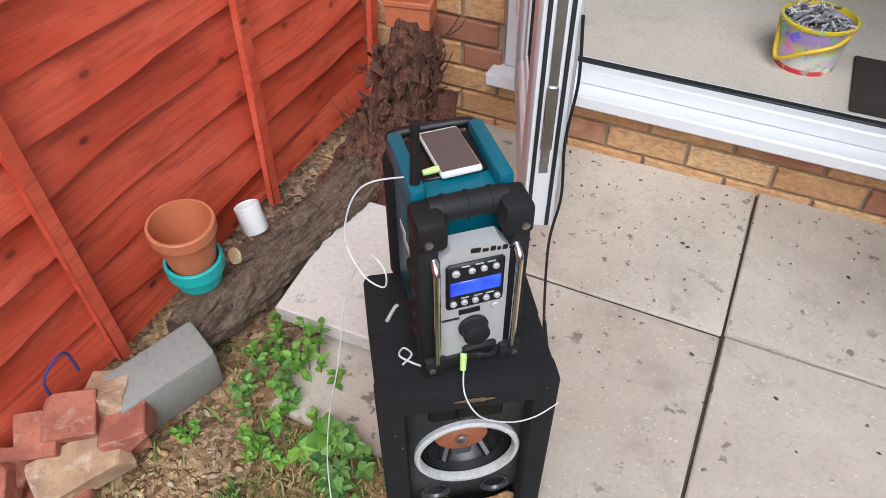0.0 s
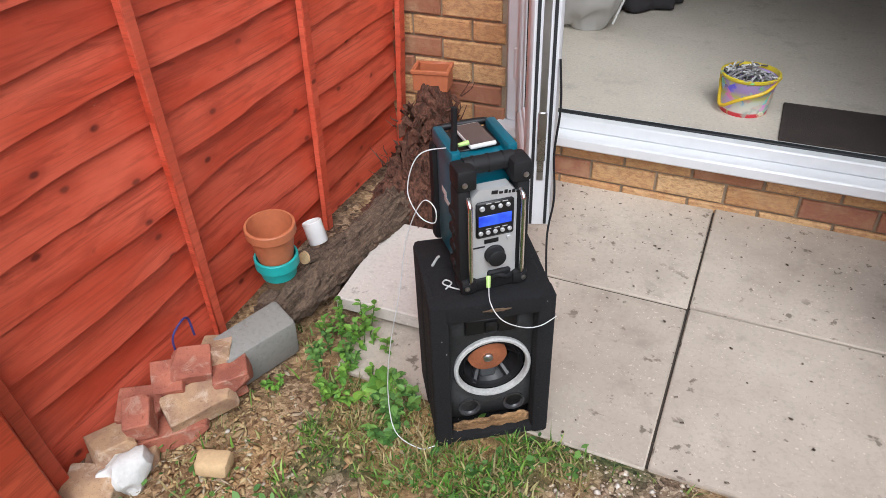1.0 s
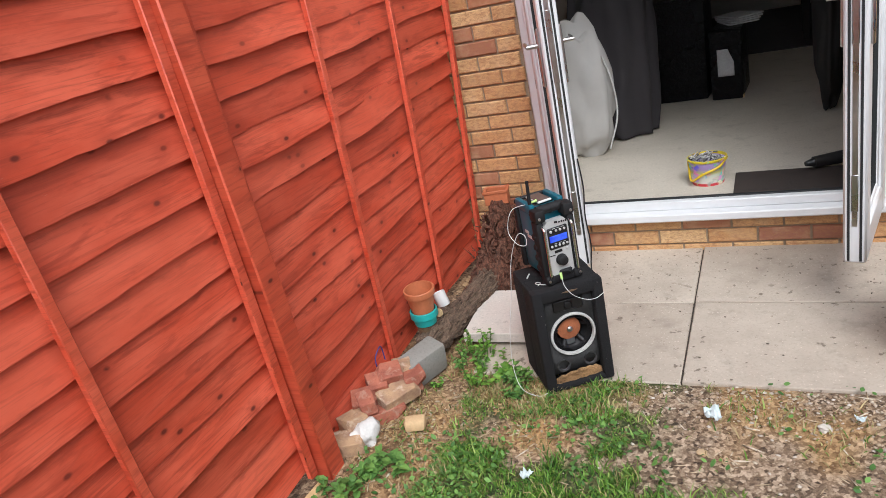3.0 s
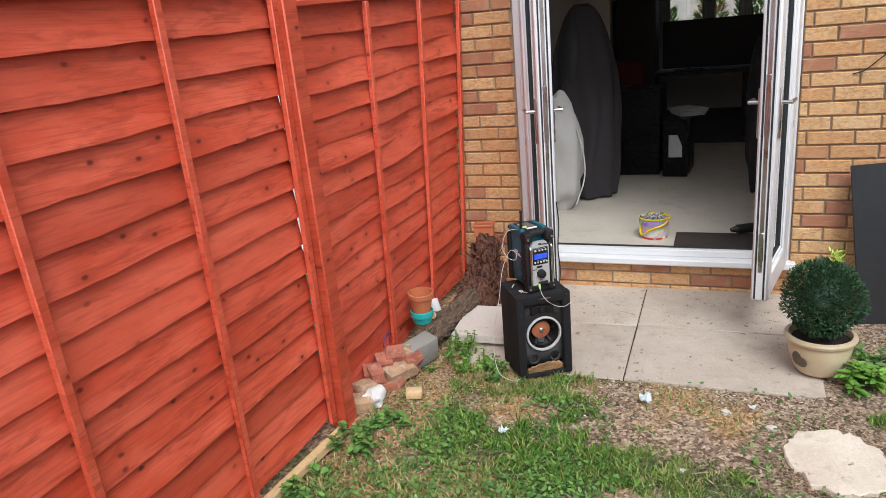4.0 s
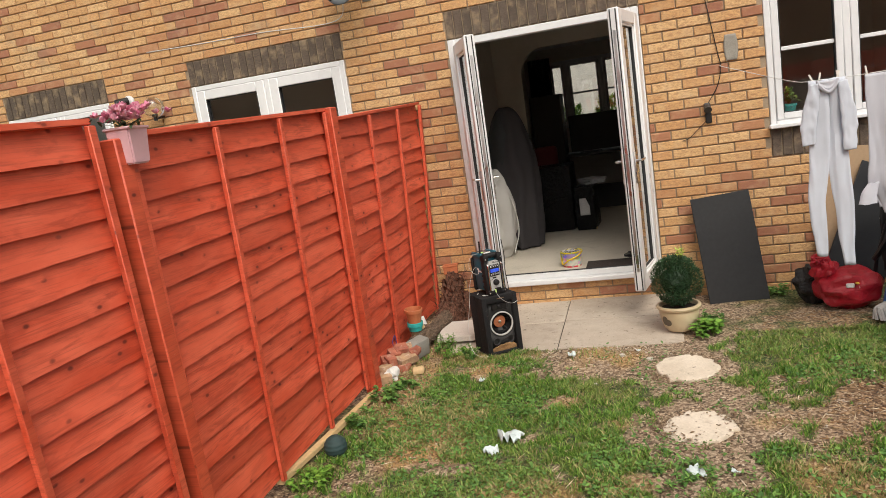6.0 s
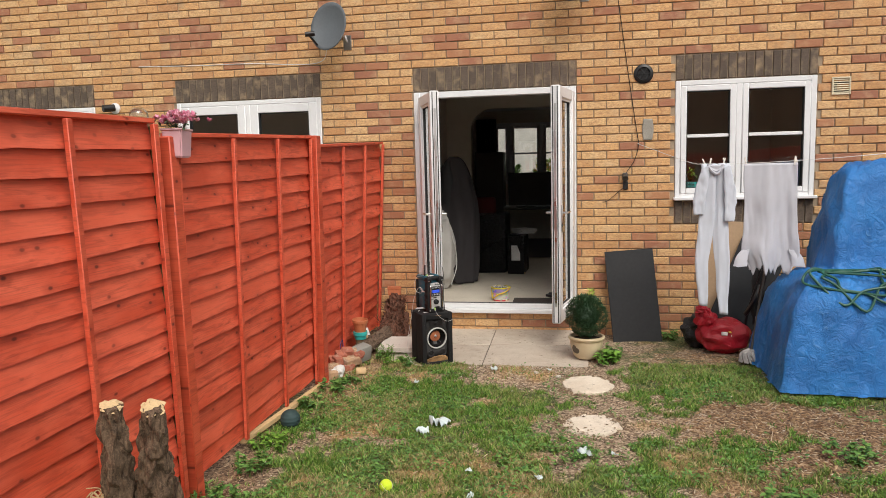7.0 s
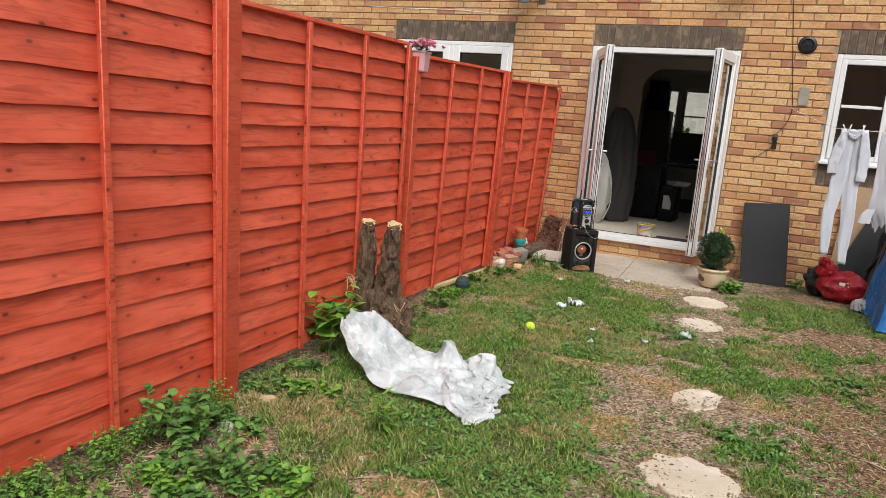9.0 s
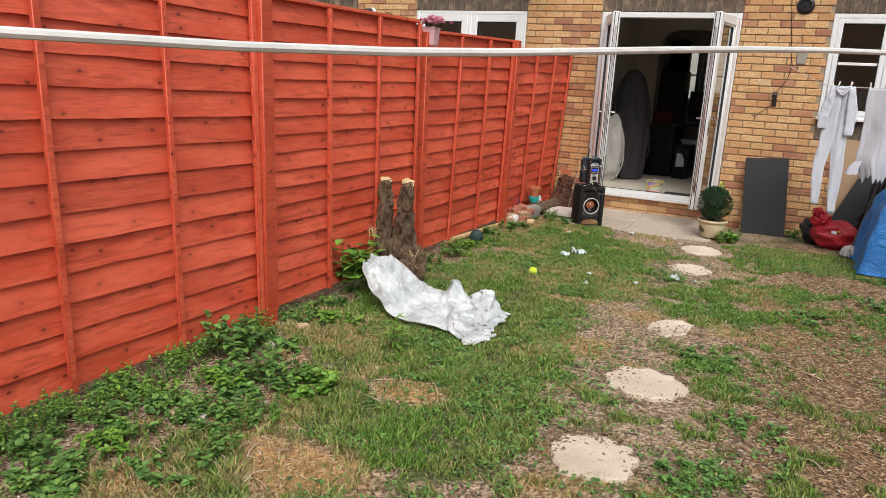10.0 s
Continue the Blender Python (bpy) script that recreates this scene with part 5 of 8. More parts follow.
def weed(name, label, loc, height, spread, stems, leaf, material, seed, per=7, broad=0.6):
    """Upright stems with leaves in whorls."""
    rng = random.Random(seed)
    w = thing(name, label, "weed", loc, group="weeds by the fence")
    st, lf = B(), B()
    for s in range(stems):
        a, r = rng.uniform(0, 6.28), spread * math.sqrt(rng.random())
        h = height * rng.uniform(0.5, 1.0)
        foot, tip = Vector((r * math.cos(a), r * math.sin(a), 0)), Vector((r * 1.25 * math.cos(a) + rng.uniform(-0.02, 0.02), r * 1.25 * math.sin(a) + rng.uniform(-0.02, 0.02), h))
        cyl(st, foot - Vector((0, 0, 0.02)), tip, 0.0022, 0.0012, 5, False)
        for k in range(per):
            t = 0.25 + 0.75 * (k + 1) / per
            p = foot.lerp(tip, t)
            size = leaf * rng.uniform(0.6, 1.15) * (1.1 - 0.35 * abs(t - 0.6))
            m = Matrix.Translation(p) @ pose(0, 0, 0, rng.uniform(-5, 40), rng.uniform(-20, 20), rng.uniform(0, 360))
            leaf_mesh(lf, m, size, size * broad * rng.uniform(0.8, 1.2), 0.25, 0.25)
    tagged(part("stem", st, stem_green, w), kind="stuff")
    tagged(part("foliage", lf, material, w, smooth=False), kind="stuff")
    return w


for i, (x, y, h, sp, n, lf, mt, br) in enumerate((
    (-0.76, 1.06, 0.13, 0.06, 8, 0.035, bright_leaf, 0.7), (-0.84, 1.00, 0.09, 0.06, 9, 0.028, weed_leaf, 0.7), (-0.62, 0.93, 0.08, 0.06, 9, 0.034, weed_leaf, 0.8), (-0.93, 0.86, 0.04, 0.02, 4, 0.022, bright_leaf, 0.7),
    (-0.76, 0.90, 0.08, 0.05, 8, 0.028, bright_leaf, 0.75), (-0.82, 1.13, 0.12, 0.04, 6, 0.032, bright_leaf, 0.7), (-0.57, 0.86, 0.07, 0.04, 6, 0.034, weed_leaf, 0.8), (-0.89, 1.10, 0.12, 0.035, 7, 0.026, bright_leaf, 0.6), (-0.68, 0.95, 0.05, 0.03, 3, 0.055, bright_leaf, 0.9),
    (-0.90, -3.80, 0.23, 0.11, 16, 0.085, weed_leaf, 0.7), (-0.62, -3.92, 0.15, 0.14, 16, 0.07, weed_leaf, 0.75), (-0.45, -3.95, 0.11, 0.12, 14, 0.06, weed_leaf, 0.75), (-0.93, -4.35, 0.12, 0.13, 22, 0.04, bright_leaf, 0.6),
    (-0.90, -4.70, 0.10, 0.12, 20, 0.04, weed_leaf, 0.6), (-0.72, -4.55, 0.09, 0.12, 14, 0.055, weed_leaf, 0.8), (-0.45, -4.35, 0.08, 0.13, 16, 0.05, weed_leaf, 0.8), (-0.32, -4.75, 0.06, 0.12, 14, 0.05, weed_leaf, 0.8),
    (-0.98, -5.0, 0.10, 0.12, 18, 0.04, bright_leaf, 0.6), (-0.92, -3.20, 0.09, 0.12, 16, 0.05, weed_leaf, 0.8), (-0.75, -3.05, 0.07, 0.12, 12, 0.055, bright_leaf, 0.8), (-0.62, -5.0, 0.07, 0.12, 14, 0.05, weed_leaf, 0.8),
    (-1.0, -2.85, 0.08, 0.10, 14, 0.045, weed_leaf, 0.7), (-1.02, -0.15, 0.09, 0.09, 14, 0.04, weed_leaf, 0.7), (-1.03, -0.8, 0.08, 0.09, 14, 0.04, bright_leaf, 0.7), (-1.0, -1.15, 0.10, 0.10, 18, 0.04, weed_leaf, 0.7),
    (-0.98, 0.18, 0.09, 0.08, 12, 0.045, weed_leaf, 0.7), (-0.92, 0.36, 0.06, 0.06, 8, 0.05, weed_leaf, 0.8), (-1.0, -1.5, 0.09, 0.10, 16, 0.04, weed_leaf, 0.7), (-0.95, -1.85, 0.08, 0.1, 14, 0.04, weed_leaf, 0.7),
    (0.99, 1.12, 0.11, 0.08, 14, 0.07, bright_leaf, 0.55), (1.05, 1.25, 0.12, 0.06, 10, 0.06, weed_leaf, 0.55), (1.6, 1.95, 0.09, 0.07, 10, 0.05, weed_leaf, 0.7), (3.0, 0.25, 0.12, 0.12, 14, 0.07, weed_leaf, 0.7),
    (1.25, -2.35, 0.05, 0.14, 22, 0.045, weed_leaf, 0.5), (1.5, -3.2, 0.04, 0.14, 18, 0.045, weed_leaf, 0.6), (1.32, -3.75, 0.04, 0.12, 16, 0.045, weed_leaf, 0.6), (1.75, -1.2, 0.05, 0.14, 18, 0.045, weed_leaf, 0.6), (2.2, -0.6, 0.06, 0.13, 16, 0.045, weed_leaf, 0.6), (0.75, -0.75, 0.05, 0.12, 18, 0.045, weed_leaf, 0.35),
)):
    weed("weed", "low leafy green weed growing from bare soil", (x, y, float(level(np.array(x), np.array(y)))), h, sp, n, lf * (0.72 if y > 0.8 and x < 0 else 0.62 if y < -2.5 else 0.8), mt, 100 + i, 13 if y < -2.5 else 11, broad=br)

weed_rng = random.Random(33)
for i in range(46):
    x, y = weed_rng.uniform(-1.0, -0.25), weed_rng.uniform(-5.15, -3.55)
    if x > -0.45 and y > -3.8:
        continue
    small = weed_rng.random() < 0.6
    weed("weed", "low leafy green weed growing from bare soil", (x, y, float(level(np.array(x), np.array(y)))), weed_rng.uniform(0.035, 0.10), weed_rng.uniform(0.05, 0.10), weed_rng.randint(8, 14), weed_rng.uniform(0.011, 0.019) if small else weed_rng.uniform(0.024, 0.040), weed_rng.choice((weed_leaf, weed_leaf, bright_leaf)), 200 + i, 12, weed_rng.uniform(0.5, 0.85))
for i in range(17):
    x, y = -1.0 + weed_rng.uniform(-0.03, 0.06), -5.1 + 0.10 * i + weed_rng.uniform(-0.03, 0.03)
    weed("weed", "bushy small-leaved green weed along the fence foot", (x, y, float(level(np.array(x), np.array(y)))), weed_rng.uniform(0.08, 0.17), weed_rng.uniform(0.05, 0.09), weed_rng.randint(9, 15), weed_rng.uniform(0.016, 0.026), bright_leaf if i % 3 else weed_leaf, 300 + i, 12, 0.65)
weed("bramble", "bushy bramble with large pale leaves beside the stump", (-1.0, -2.52, -0.01), 0.36, 0.13, 18, 0.10, bright_leaf, 77, 7, 0.75)
weed("tall_weed", "thin upright grassy weed in the lawn", (-0.27, -3.28, -0.04), 0.20, 0.05, 9, 0.07, bright_leaf, 78, 7, 0.2)


def tree_stump():
    s = thing("tree_stump", "sawn-off two-stemmed tree stump with torn bark", "tree stump", (-0.93, -2.14, -0.045))
    for pts, r0, r1 in (([(-0.03, -0.06, 0.0), (-0.05, -0.09, 0.25), (-0.03, -0.13, 0.52), (-0.012, -0.165, 0.765)], 0.074, 0.040), ([(0.03, 0.0, 0.0), (0.05, -0.04, 0.25), (0.105, -0.10, 0.5), (0.155, -0.16, 0.765)], 0.080, 0.043)):
        bm = B()
        tube(bm, pts, r0, 44, 30, r1, 0.55)
        furrow(bm, 48, 9, 0.018, 2)
        stem = part("stem", bm, stump_bark, s)
        p, q = Vector(pts[-1]), (Vector(pts[-1]) - Vector(pts[-2])).normalized()
        bm = B()
        blob(bm, (0, 0, 0), (r1 * 0.92, r1 * 0.92, 0.010), 3, 0.35, 3.0, r0 * 90, Matrix.Translation(p) @ (q + Vector((0.25, -0.15, 0))).to_track_quat("Z", "Y").to_matrix().to_4x4())
        part("sawn_top", bm, cut_wood, stem, "pale sawn wood")
    bm = blob(B(), (0.06, -0.03, 0.13), (0.135, 0.11, 0.25), 5, 0.40, 2.4, 5)
    furrow(bm, 42, 8, 0.030, 2)
    part("root_flare", bm, stump_bark, s)
    bm = B()
    rng = random.Random(8)
    for k in range(30):
        x, y, z = rng.choice(((-0.10, -0.13, 0.36), (-0.11, -0.13, 0.22), (-0.06, -0.14, 0.14), (0.17, -0.10, 0.14), (0.19, -0.08, 0.24))) 
        a = rng.uniform(0, 6.28)
        tube(bm, [(x, y, z), (x + 0.04 * math.cos(a), y + 0.04 * math.sin(a), z + 0.05), (x + 0.06 * math.cos(a + 1), y + 0.06 * math.sin(a + 1), z + rng.uniform(-0.02, 0.09))], 0.0022, 5, 4)
    tagged(part("fibre", bm, cut_wood, s, "loose pale bark fibres"), kind="stuff")


tree_stump()


def smooth_step(a, b, x):
    t = min(1, max(0, (x - a) / (b - a)))
    return t * t * (3 - 2 * t)


def curve_at(pts, u):
    """The place at u in 0..1 along a smooth line through pts."""
    line = curve_points(pts, 8)
    k = u * (len(line) - 1)
    i = min(int(k), len(line) - 2)
    return line[i].lerp(line[i + 1], k - i)


def plastic_sheet():
    n = Nodes("bubble_wrap", 0.25)
    cells = n.voronoi(70)
    n.bump(cells, 0.4, 0.003)
    n.bsdf.inputs["Subsurface Weight"].default_value = 0.4
    n.bsdf.inputs["Subsurface Radius"].default_value = (0.03, 0.03, 0.03)
    n.set(n.bsdf.inputs["Alpha"], n.ramp(n.noise(9, 4, 0.6), (0.38, 0.45), (0.58, 0.88)))
    mt = n.done(n.ramp(n.noise(6, 4), (0.35, (0.60, 0.655, 0.68)), (0.7, (0.74, 0.79, 0.81))), n.ramp(cells, (0.0, 0.2), (0.6, 0.5)))
    s = thing("plastic_sheet", "crumpled translucent white bubble-wrap sheet on the grass", "plastic sheet", (-0.5, -2.5, 0))

    def f(u, v):
        """u runs from the bramble out over the grass, v from the near edge to the far one."""
        near = curve_at(((-0.83, -2.74, 0.25), (-0.71, -2.82, 0.12), (-0.47, -2.93, 0.03), (-0.16, -2.93, 0.02), (0.06, -3.02, 0.0), (0.11, -2.84, 0.0)), u)
        far = curve_at(((-0.80, -2.66, 0.28), (-0.70, -2.55, 0.27), (-0.58, -2.40, 0.10), (-0.42, -2.39, 0.06), (-0.22, -2.38, 0.05), (0.05, -2.40, 0.0)), u)
        p = near.lerp(far, v)
        rag = smooth_step(0.55, 0.8, u) * 0.06 * noise.noise((u * 26, v * 9, 1)) + 0.025 * noise.noise((u * 9, v * 6, 7))
        fold = 0.075 * abs(noise.noise((u * 5, v * 3.2, 1))) + 0.045 * abs(noise.noise((u * 13, v * 8, 2))) + 0.016 * abs(noise.noise((u * 34, v * 22, 4)))
        peak = 0.11 * math.exp(-((u - 0.68) ** 2 / 0.0025 + (v - 0.92) ** 2 / 0.03)) + 0.07 * math.exp(-((u - 0.88) ** 2 / 0.003 + (v - 0.9) ** 2 / 0.03))
        edge = min(1.0, 6 * v + 0.25, 6 * (1 - v) + 0.3)
        return Vector((p.x + rag + 0.5, p.y + rag * 0.6 + 2.5, p.z - 0.018 + fold * edge + peak))

    ob = part("sheet", sheet(90, 50, f), mt, s)
    solid(ob, 0.0015)


plastic_sheet()


def small_litter():
    n = Nodes("felt_yellow", 0.95)
    fuzz = n.noise(300, 3)
    n.bump(fuzz, 0.6, 0.002)
    b = thing("tennis_ball", "bright yellow-green tennis ball on the grass", "ball", (-0.19, -1.30, -0.006))
    part("ball_felt", lathe(B(), [(0.033 * math.sin(radians(a)), -0.033 * math.cos(radians(a))) for a in range(2, 179, 8)], 28), n.done(n.ramp(fuzz, (0.3, (0.50, 0.70, 0.02)), (0.7, (0.66, 0.86, 0.06)))), b)
    bm = B()
    tube(bm, [(0.0335 * math.cos(t) * math.cos(0.6 * math.sin(2 * t)), 0.0335 * math.sin(t) * math.cos(0.6 * math.sin(2 * t)), 0.0335 * math.sin(0.6 * math.sin(2 * t))) for t in [i * 0.349 for i in range(19)]], 0.0009, 5, 3)
    part("seam", bm, white_cable, b)
    b = thing("rubber_ball", "dark green ribbed rubber ball at the fence foot", "ball", (-1.02, -0.52, 0.022))
    part("ball_skin", lathe(B(), [((0.062 + 0.0012 * math.cos(radians(a * 16))) * math.sin(radians(a)), -0.062 * math.cos(radians(a))) for a in range(2, 179, 4)], 32), plain("dark_green_rubber", (0.025, 0.055, 0.055), 0.7), b)
    rag = plain("white_litter", (0.62, 0.71, 0.72), 0.6, 0, 0.1)
    for i, (x, y, s) in enumerate(((-0.10, -0.38, 0.085), (-0.16, -0.52, 0.05), (0.24, -1.32, 0.03), (0.56, -1.08, 0.03), (0.80, -0.73, 0.05), (0.19, -1.05, 0.025), (-0.42, 0.42, 0.028), (0.12, 0.80, 0.05), (0.95, -0.72, 0.025), (0.55, 0.82, 0.02))):
        t = thing("litter", "crumpled scrap of pale plastic on the grass", "litter", (x, y, float(level(np.array(x), np.array(y))) + 0.004), 40 * i, "scraps on the lawn")

        def f(u, v):
            return Vector(((u - 0.5) * s * 1.6 * (0.5 + v * 0.6), (v - 0.5) * s, 0.014 + s * 1.1 * abs(noise.noise((u * 2.2 + i, v * 2.4, i))) + 0.006 * noise.noise((u * 13, v * 11, i))))

        solid(part("scrap", sheet(10, 8, f), rag, t), 0.0012)


small_litter()


def stepping_stones():
    rng = random.Random(6)
    for i, (x, y, rx, ry, rot) in enumerate(STONES):
        t = thing("stepping_stone", "round pale concrete stepping stone half sunk in the lawn", "stepping stone", (x, y, -0.042), rot, "stepping stones")
        bm, n = B(), 60
        sunk = (0.026, 0.012, 0.008, 0.018, 0.018)[i]
        rim = [0.96 + 0.10 * noise.noise((9 * math.cos(a * 6.283 / n), 9 * math.sin(a * 6.283 / n), i * 5)) + 0.20 * noise.noise((3 * math.cos(a * 6.283 / n), 3 * math.sin(a * 6.283 / n), i * 3)) for a in range(n)]
        co = [(math.cos(a * 6.283 / n), math.sin(a * 6.283 / n)) for a in range(n)]
        rings = []
        for f, z in ((1.0, -0.03), (1.0, sunk - 0.006), (0.97, sunk), (0.7, sunk + 0.002), (0.35, sunk + 0.004)):
            rings.append([bm.verts.new((c[0] * rx * f * r, c[1] * ry * f * r, z + 0.004 * noise.noise((c[0] * f * 4, c[1] * f * 4, i)))) for c, r in zip(co, rim)])
        for a, b in zip(rings, rings[1:]):
            for k in range(n):
                bm.faces.new((a[k], a[(k + 1) % n], b[(k + 1) % n], b[k]))
        bm.faces.new(rings[-1])
        part("stone", bm, step_stone, t)


stepping_stones()


# ---- loose stuff on the ground ----
def scatter(name, label, category, count, region, density, size, flat, material, seed, lift=0.0, fall=0.0):
    """Many small angular pieces in one mesh."""
    rng = np.random.default_rng(seed)
    x, y = rng.uniform(region[0], region[1], count), rng.uniform(region[2], region[3], count)
    keep = rng.random(count) < density(x, y)
    keep &= ~((y > 0.985) & (x > -0.90) & (x < 0.905)) if lift == 0 else True
    x, y = x[keep], y[keep]
    n = len(x)
    s = size[0] + (size[1] - size[0]) * rng.random(n) ** 2.5
    a = rng.uniform(0, 2 * np.pi, n)
    base = np.array([(1, 0, 0), (0.3, 0.8, 0.1), (-0.8, 0.5, 0), (-0.7, -0.6, 0.1), (0.4, -0.8, 0), (0.1, 0.0, 0.9), (0, 0, -0.6)])
    V = base[None] * (1 + rng.uniform(-0.35, 0.35, (n, 7, 3))) * s[:, None, None]
    V[:, :, 0] *= flat[0]
    V[:, :, 1] *= flat[1]
    V[:, :, 2] *= flat[2]
    X = V[:, :, 0] * np.cos(a)[:, None] - V[:, :, 1] * np.sin(a)[:, None] + x[:, None]
    Y = V[:, :, 0] * np.sin(a)[:, None] + V[:, :, 1] * np.cos(a)[:, None] + y[:, None]
    ground = lift + fall * (y - 1.57) if lift else level(x, y) + 0.002
    Z = V[:, :, 2] + rng.uniform(-0.25, 0.25, n)[:, None] * V[:, :, 0] + ground[:, None]
    o = np.arange(n)[:, None] * 7
    tri = np.concatenate([o + np.array([i, (i + 1) % 5, 5]) for i in range(5)] + [o + np.array([(i + 1) % 5, i, 6]) for i in range(5)])
    ob = mesh_np(name, np.stack([X, Y, Z], 2).reshape(-1, 3), [tri], material)
    tagged(ob, label, category, kind="stuff")


def piece_material(name, *tones):
    n = Nodes(name, 0.85)
    col = n.ramp(n.rand(), *[(i / max(1, len(tones) - 1), t) for i, t in enumerate(tones)])
    f = n.noise(80, 3)
    n.bump(f, 0.4, 0.002)
    return n.done(n.mix(n.ramp(f, (0.4, 0.0), (0.8, 0.4)), col, (0.12, 0.08, 0.05)))


pebble = piece_material("pebbles", (0.48, 0.36, 0.235), (0.62, 0.53, 0.41), (0.36, 0.25, 0.16), (0.74, 0.68, 0.60))
chip = piece_material("wood_chips", (0.13, 0.066, 0.030), (0.33, 0.19, 0.092), (0.54, 0.38, 0.22), (0.20, 0.105, 0.048))
leaf_litter = piece_material("dry_leaves", (0.45, 0.27, 0.11), (0.56, 0.42, 0.22), (0.30, 0.16, 0.07), (0.62, 0.55, 0.40))
dirt_speck = piece_material("dirt_specks", (0.05, 0.035, 0.025), (0.10, 0.07, 0.05), (0.45, 0.40, 0.33))


def bare_soil(x, y):
    return (0.08 + 0.5 * (1 - cover(x, y)[0])) * (1 - 0.75 * smooth(-0.45, -0.6, x) * smooth(0.0, 0.3, y))


scatter("pebbles", "small buff pebbles strewn over the bare ground", "pebbles", 24000, (-1.0, 3.2, -5.2, 1.0), bare_soil, (0.002, 0.011), (1, 0.8, 0.55), pebble, 5)
scatter("gravel", "pale gravel along the patio edge", "gravel", 1300, (-0.25, 0.85, 0.70, 1.0), lambda x, y: 0.25 + 0.75 * smooth(0.72, 0.95, y), (0.003, 0.011), (1, 0.8, 0.5), pebble, 6)
scatter("wood_chips", "brown wood chips and twigs on the bare ground", "wood chips", 26000, (1.0, 3.4, -5.0, 1.6), lambda x, y: smooth(1.05, 1.6, x) * (0.25 + 0.75 * (1 - cover(x, y)[0])), (0.008, 0.034), (1, 0.28, 0.16), chip, 7)
straw_tone = piece_material("straw_bits", (0.50, 0.38, 0.24), (0.70, 0.58, 0.41), (0.34, 0.24, 0.15), (0.78, 0.70, 0.56))
scatter("dry_stalks", "pale dry stalks and straw over the bare soil", "straw", 30000, (-0.8, 3.3, -5.2, 1.0), lambda x, y: (0.16 + 0.6 * smooth(0.9, 1.5, x)) * (1.15 - cover(x, y)[0]), (0.006, 0.040), (1, 0.11, 0.08), straw_tone, 14)
scatter("leaf_litter", "dry curled leaves and chips by the brick pile", "leaf litter", 2300, (-1.05, -0.55, 0.30, 0.95), lambda x, y: spot(x, y, -0.88, 0.62, 0.2, 0.24), (0.004, 0.019), (1, 0.55, 0.16), leaf_litter, 8)
scatter("twigs", "dry stalks and twigs among the weeds", "twigs", 15000, (-1.05, 1.0, -5.4, 0.7), lambda x, y: np.clip(0.08 + smooth(-0.5, -0.9, x) * smooth(-3.0, -3.8, y) + 0.4 * cover(x, y)[1], 0, 1), (0.008, 0.046), (1, 0.10, 0.09), straw_tone, 9)


def on_stones(x, y):
    d = np.min([np.hypot((x - sx) / max(rx, ry), (y - sy) / max(rx, ry)) for sx, sy, rx, ry, rot in STONES], 0)
    return np.clip(0.25 + 0.75 * smooth(0.4, 1.0, d), 0, 1) * (d < 1.25) * (0.15 + 0.85 * smooth(0.45, 0.6, fractal(x * 5, y * 5, 3)))


scatter("stone_grit", "soil crumbs and chips over the stepping stones", "grit", 26000, (0.55, 1.3, -4.1, 0.8), on_stones, (0.003, 0.014), (1, 0.6, 0.4), piece_material("soil_crumbs", (0.20, 0.13, 0.08), (0.34, 0.25, 0.15), (0.14, 0.085, 0.05), (0.56, 0.46, 0.33)), 12, -0.022)
scatter("patio_grit", "dark crumbs and grit on the paving", "grit", 900, (-0.6, 0.9, 1.0, 2.08), lambda x, y: 0.25 + 0.75 * smooth(1.5, 1.95, y), (0.0012, 0.0065), (1, 0.7, 0.25), dirt_speck, 10, 0.0015, PATIO_FALL)


def build_clover(count, rng):
    """Small round lawn weeds: flat leaflets that lie close over the soil."""
    x, y = rng.uniform(-1.05, 3.2, count), rng.uniform(-5.3, 1.0, count)
    g = cover(x, y)[0]
    patch = smooth(0.44, 0.60, fractal(x * 2.6, y * 2.6, 71))
    keep = rng.random(count) < patch * (0.25 + 0.75 * g) * (1 - 0.8 * smooth(0.6, 0.9, y))
    for cx, cy, rx, ry, _ in STONES:
        keep &= ((x - cx) / rx) ** 2 + ((y - cy) / ry) ** 2 > 1
    x, y = x[keep], y[keep]
    n = len(x)
    s, a = rng.uniform(0.004, 0.011, n), rng.uniform(0, 6.28, n)
    z = level(x, y) + rng.uniform(0.004, 0.026, n)
    tx, ty = rng.uniform(-0.5, 0.5, n), rng.uniform(-0.5, 0.5, n)
    V = np.empty((n, 6, 3))
    for k in range(6):
        cx, cy = np.cos(a + k * np.pi / 3) * s * (1.25 if k % 3 == 0 else 0.8), np.sin(a + k * np.pi / 3) * s * (1.25 if k % 3 == 0 else 0.8)
        V[:, k] = np.stack([x + cx, y + cy, z + cx * tx + cy * ty], 1)
    ob = mesh_np("clover", V.reshape(-1, 3), [np.arange(n * 6).reshape(n, 6)], weed_leaf)
    tagged(ob, "low clover and small round weeds in the lawn", "clover", kind="stuff")


build_clover(150000, np.random.default_rng(12))


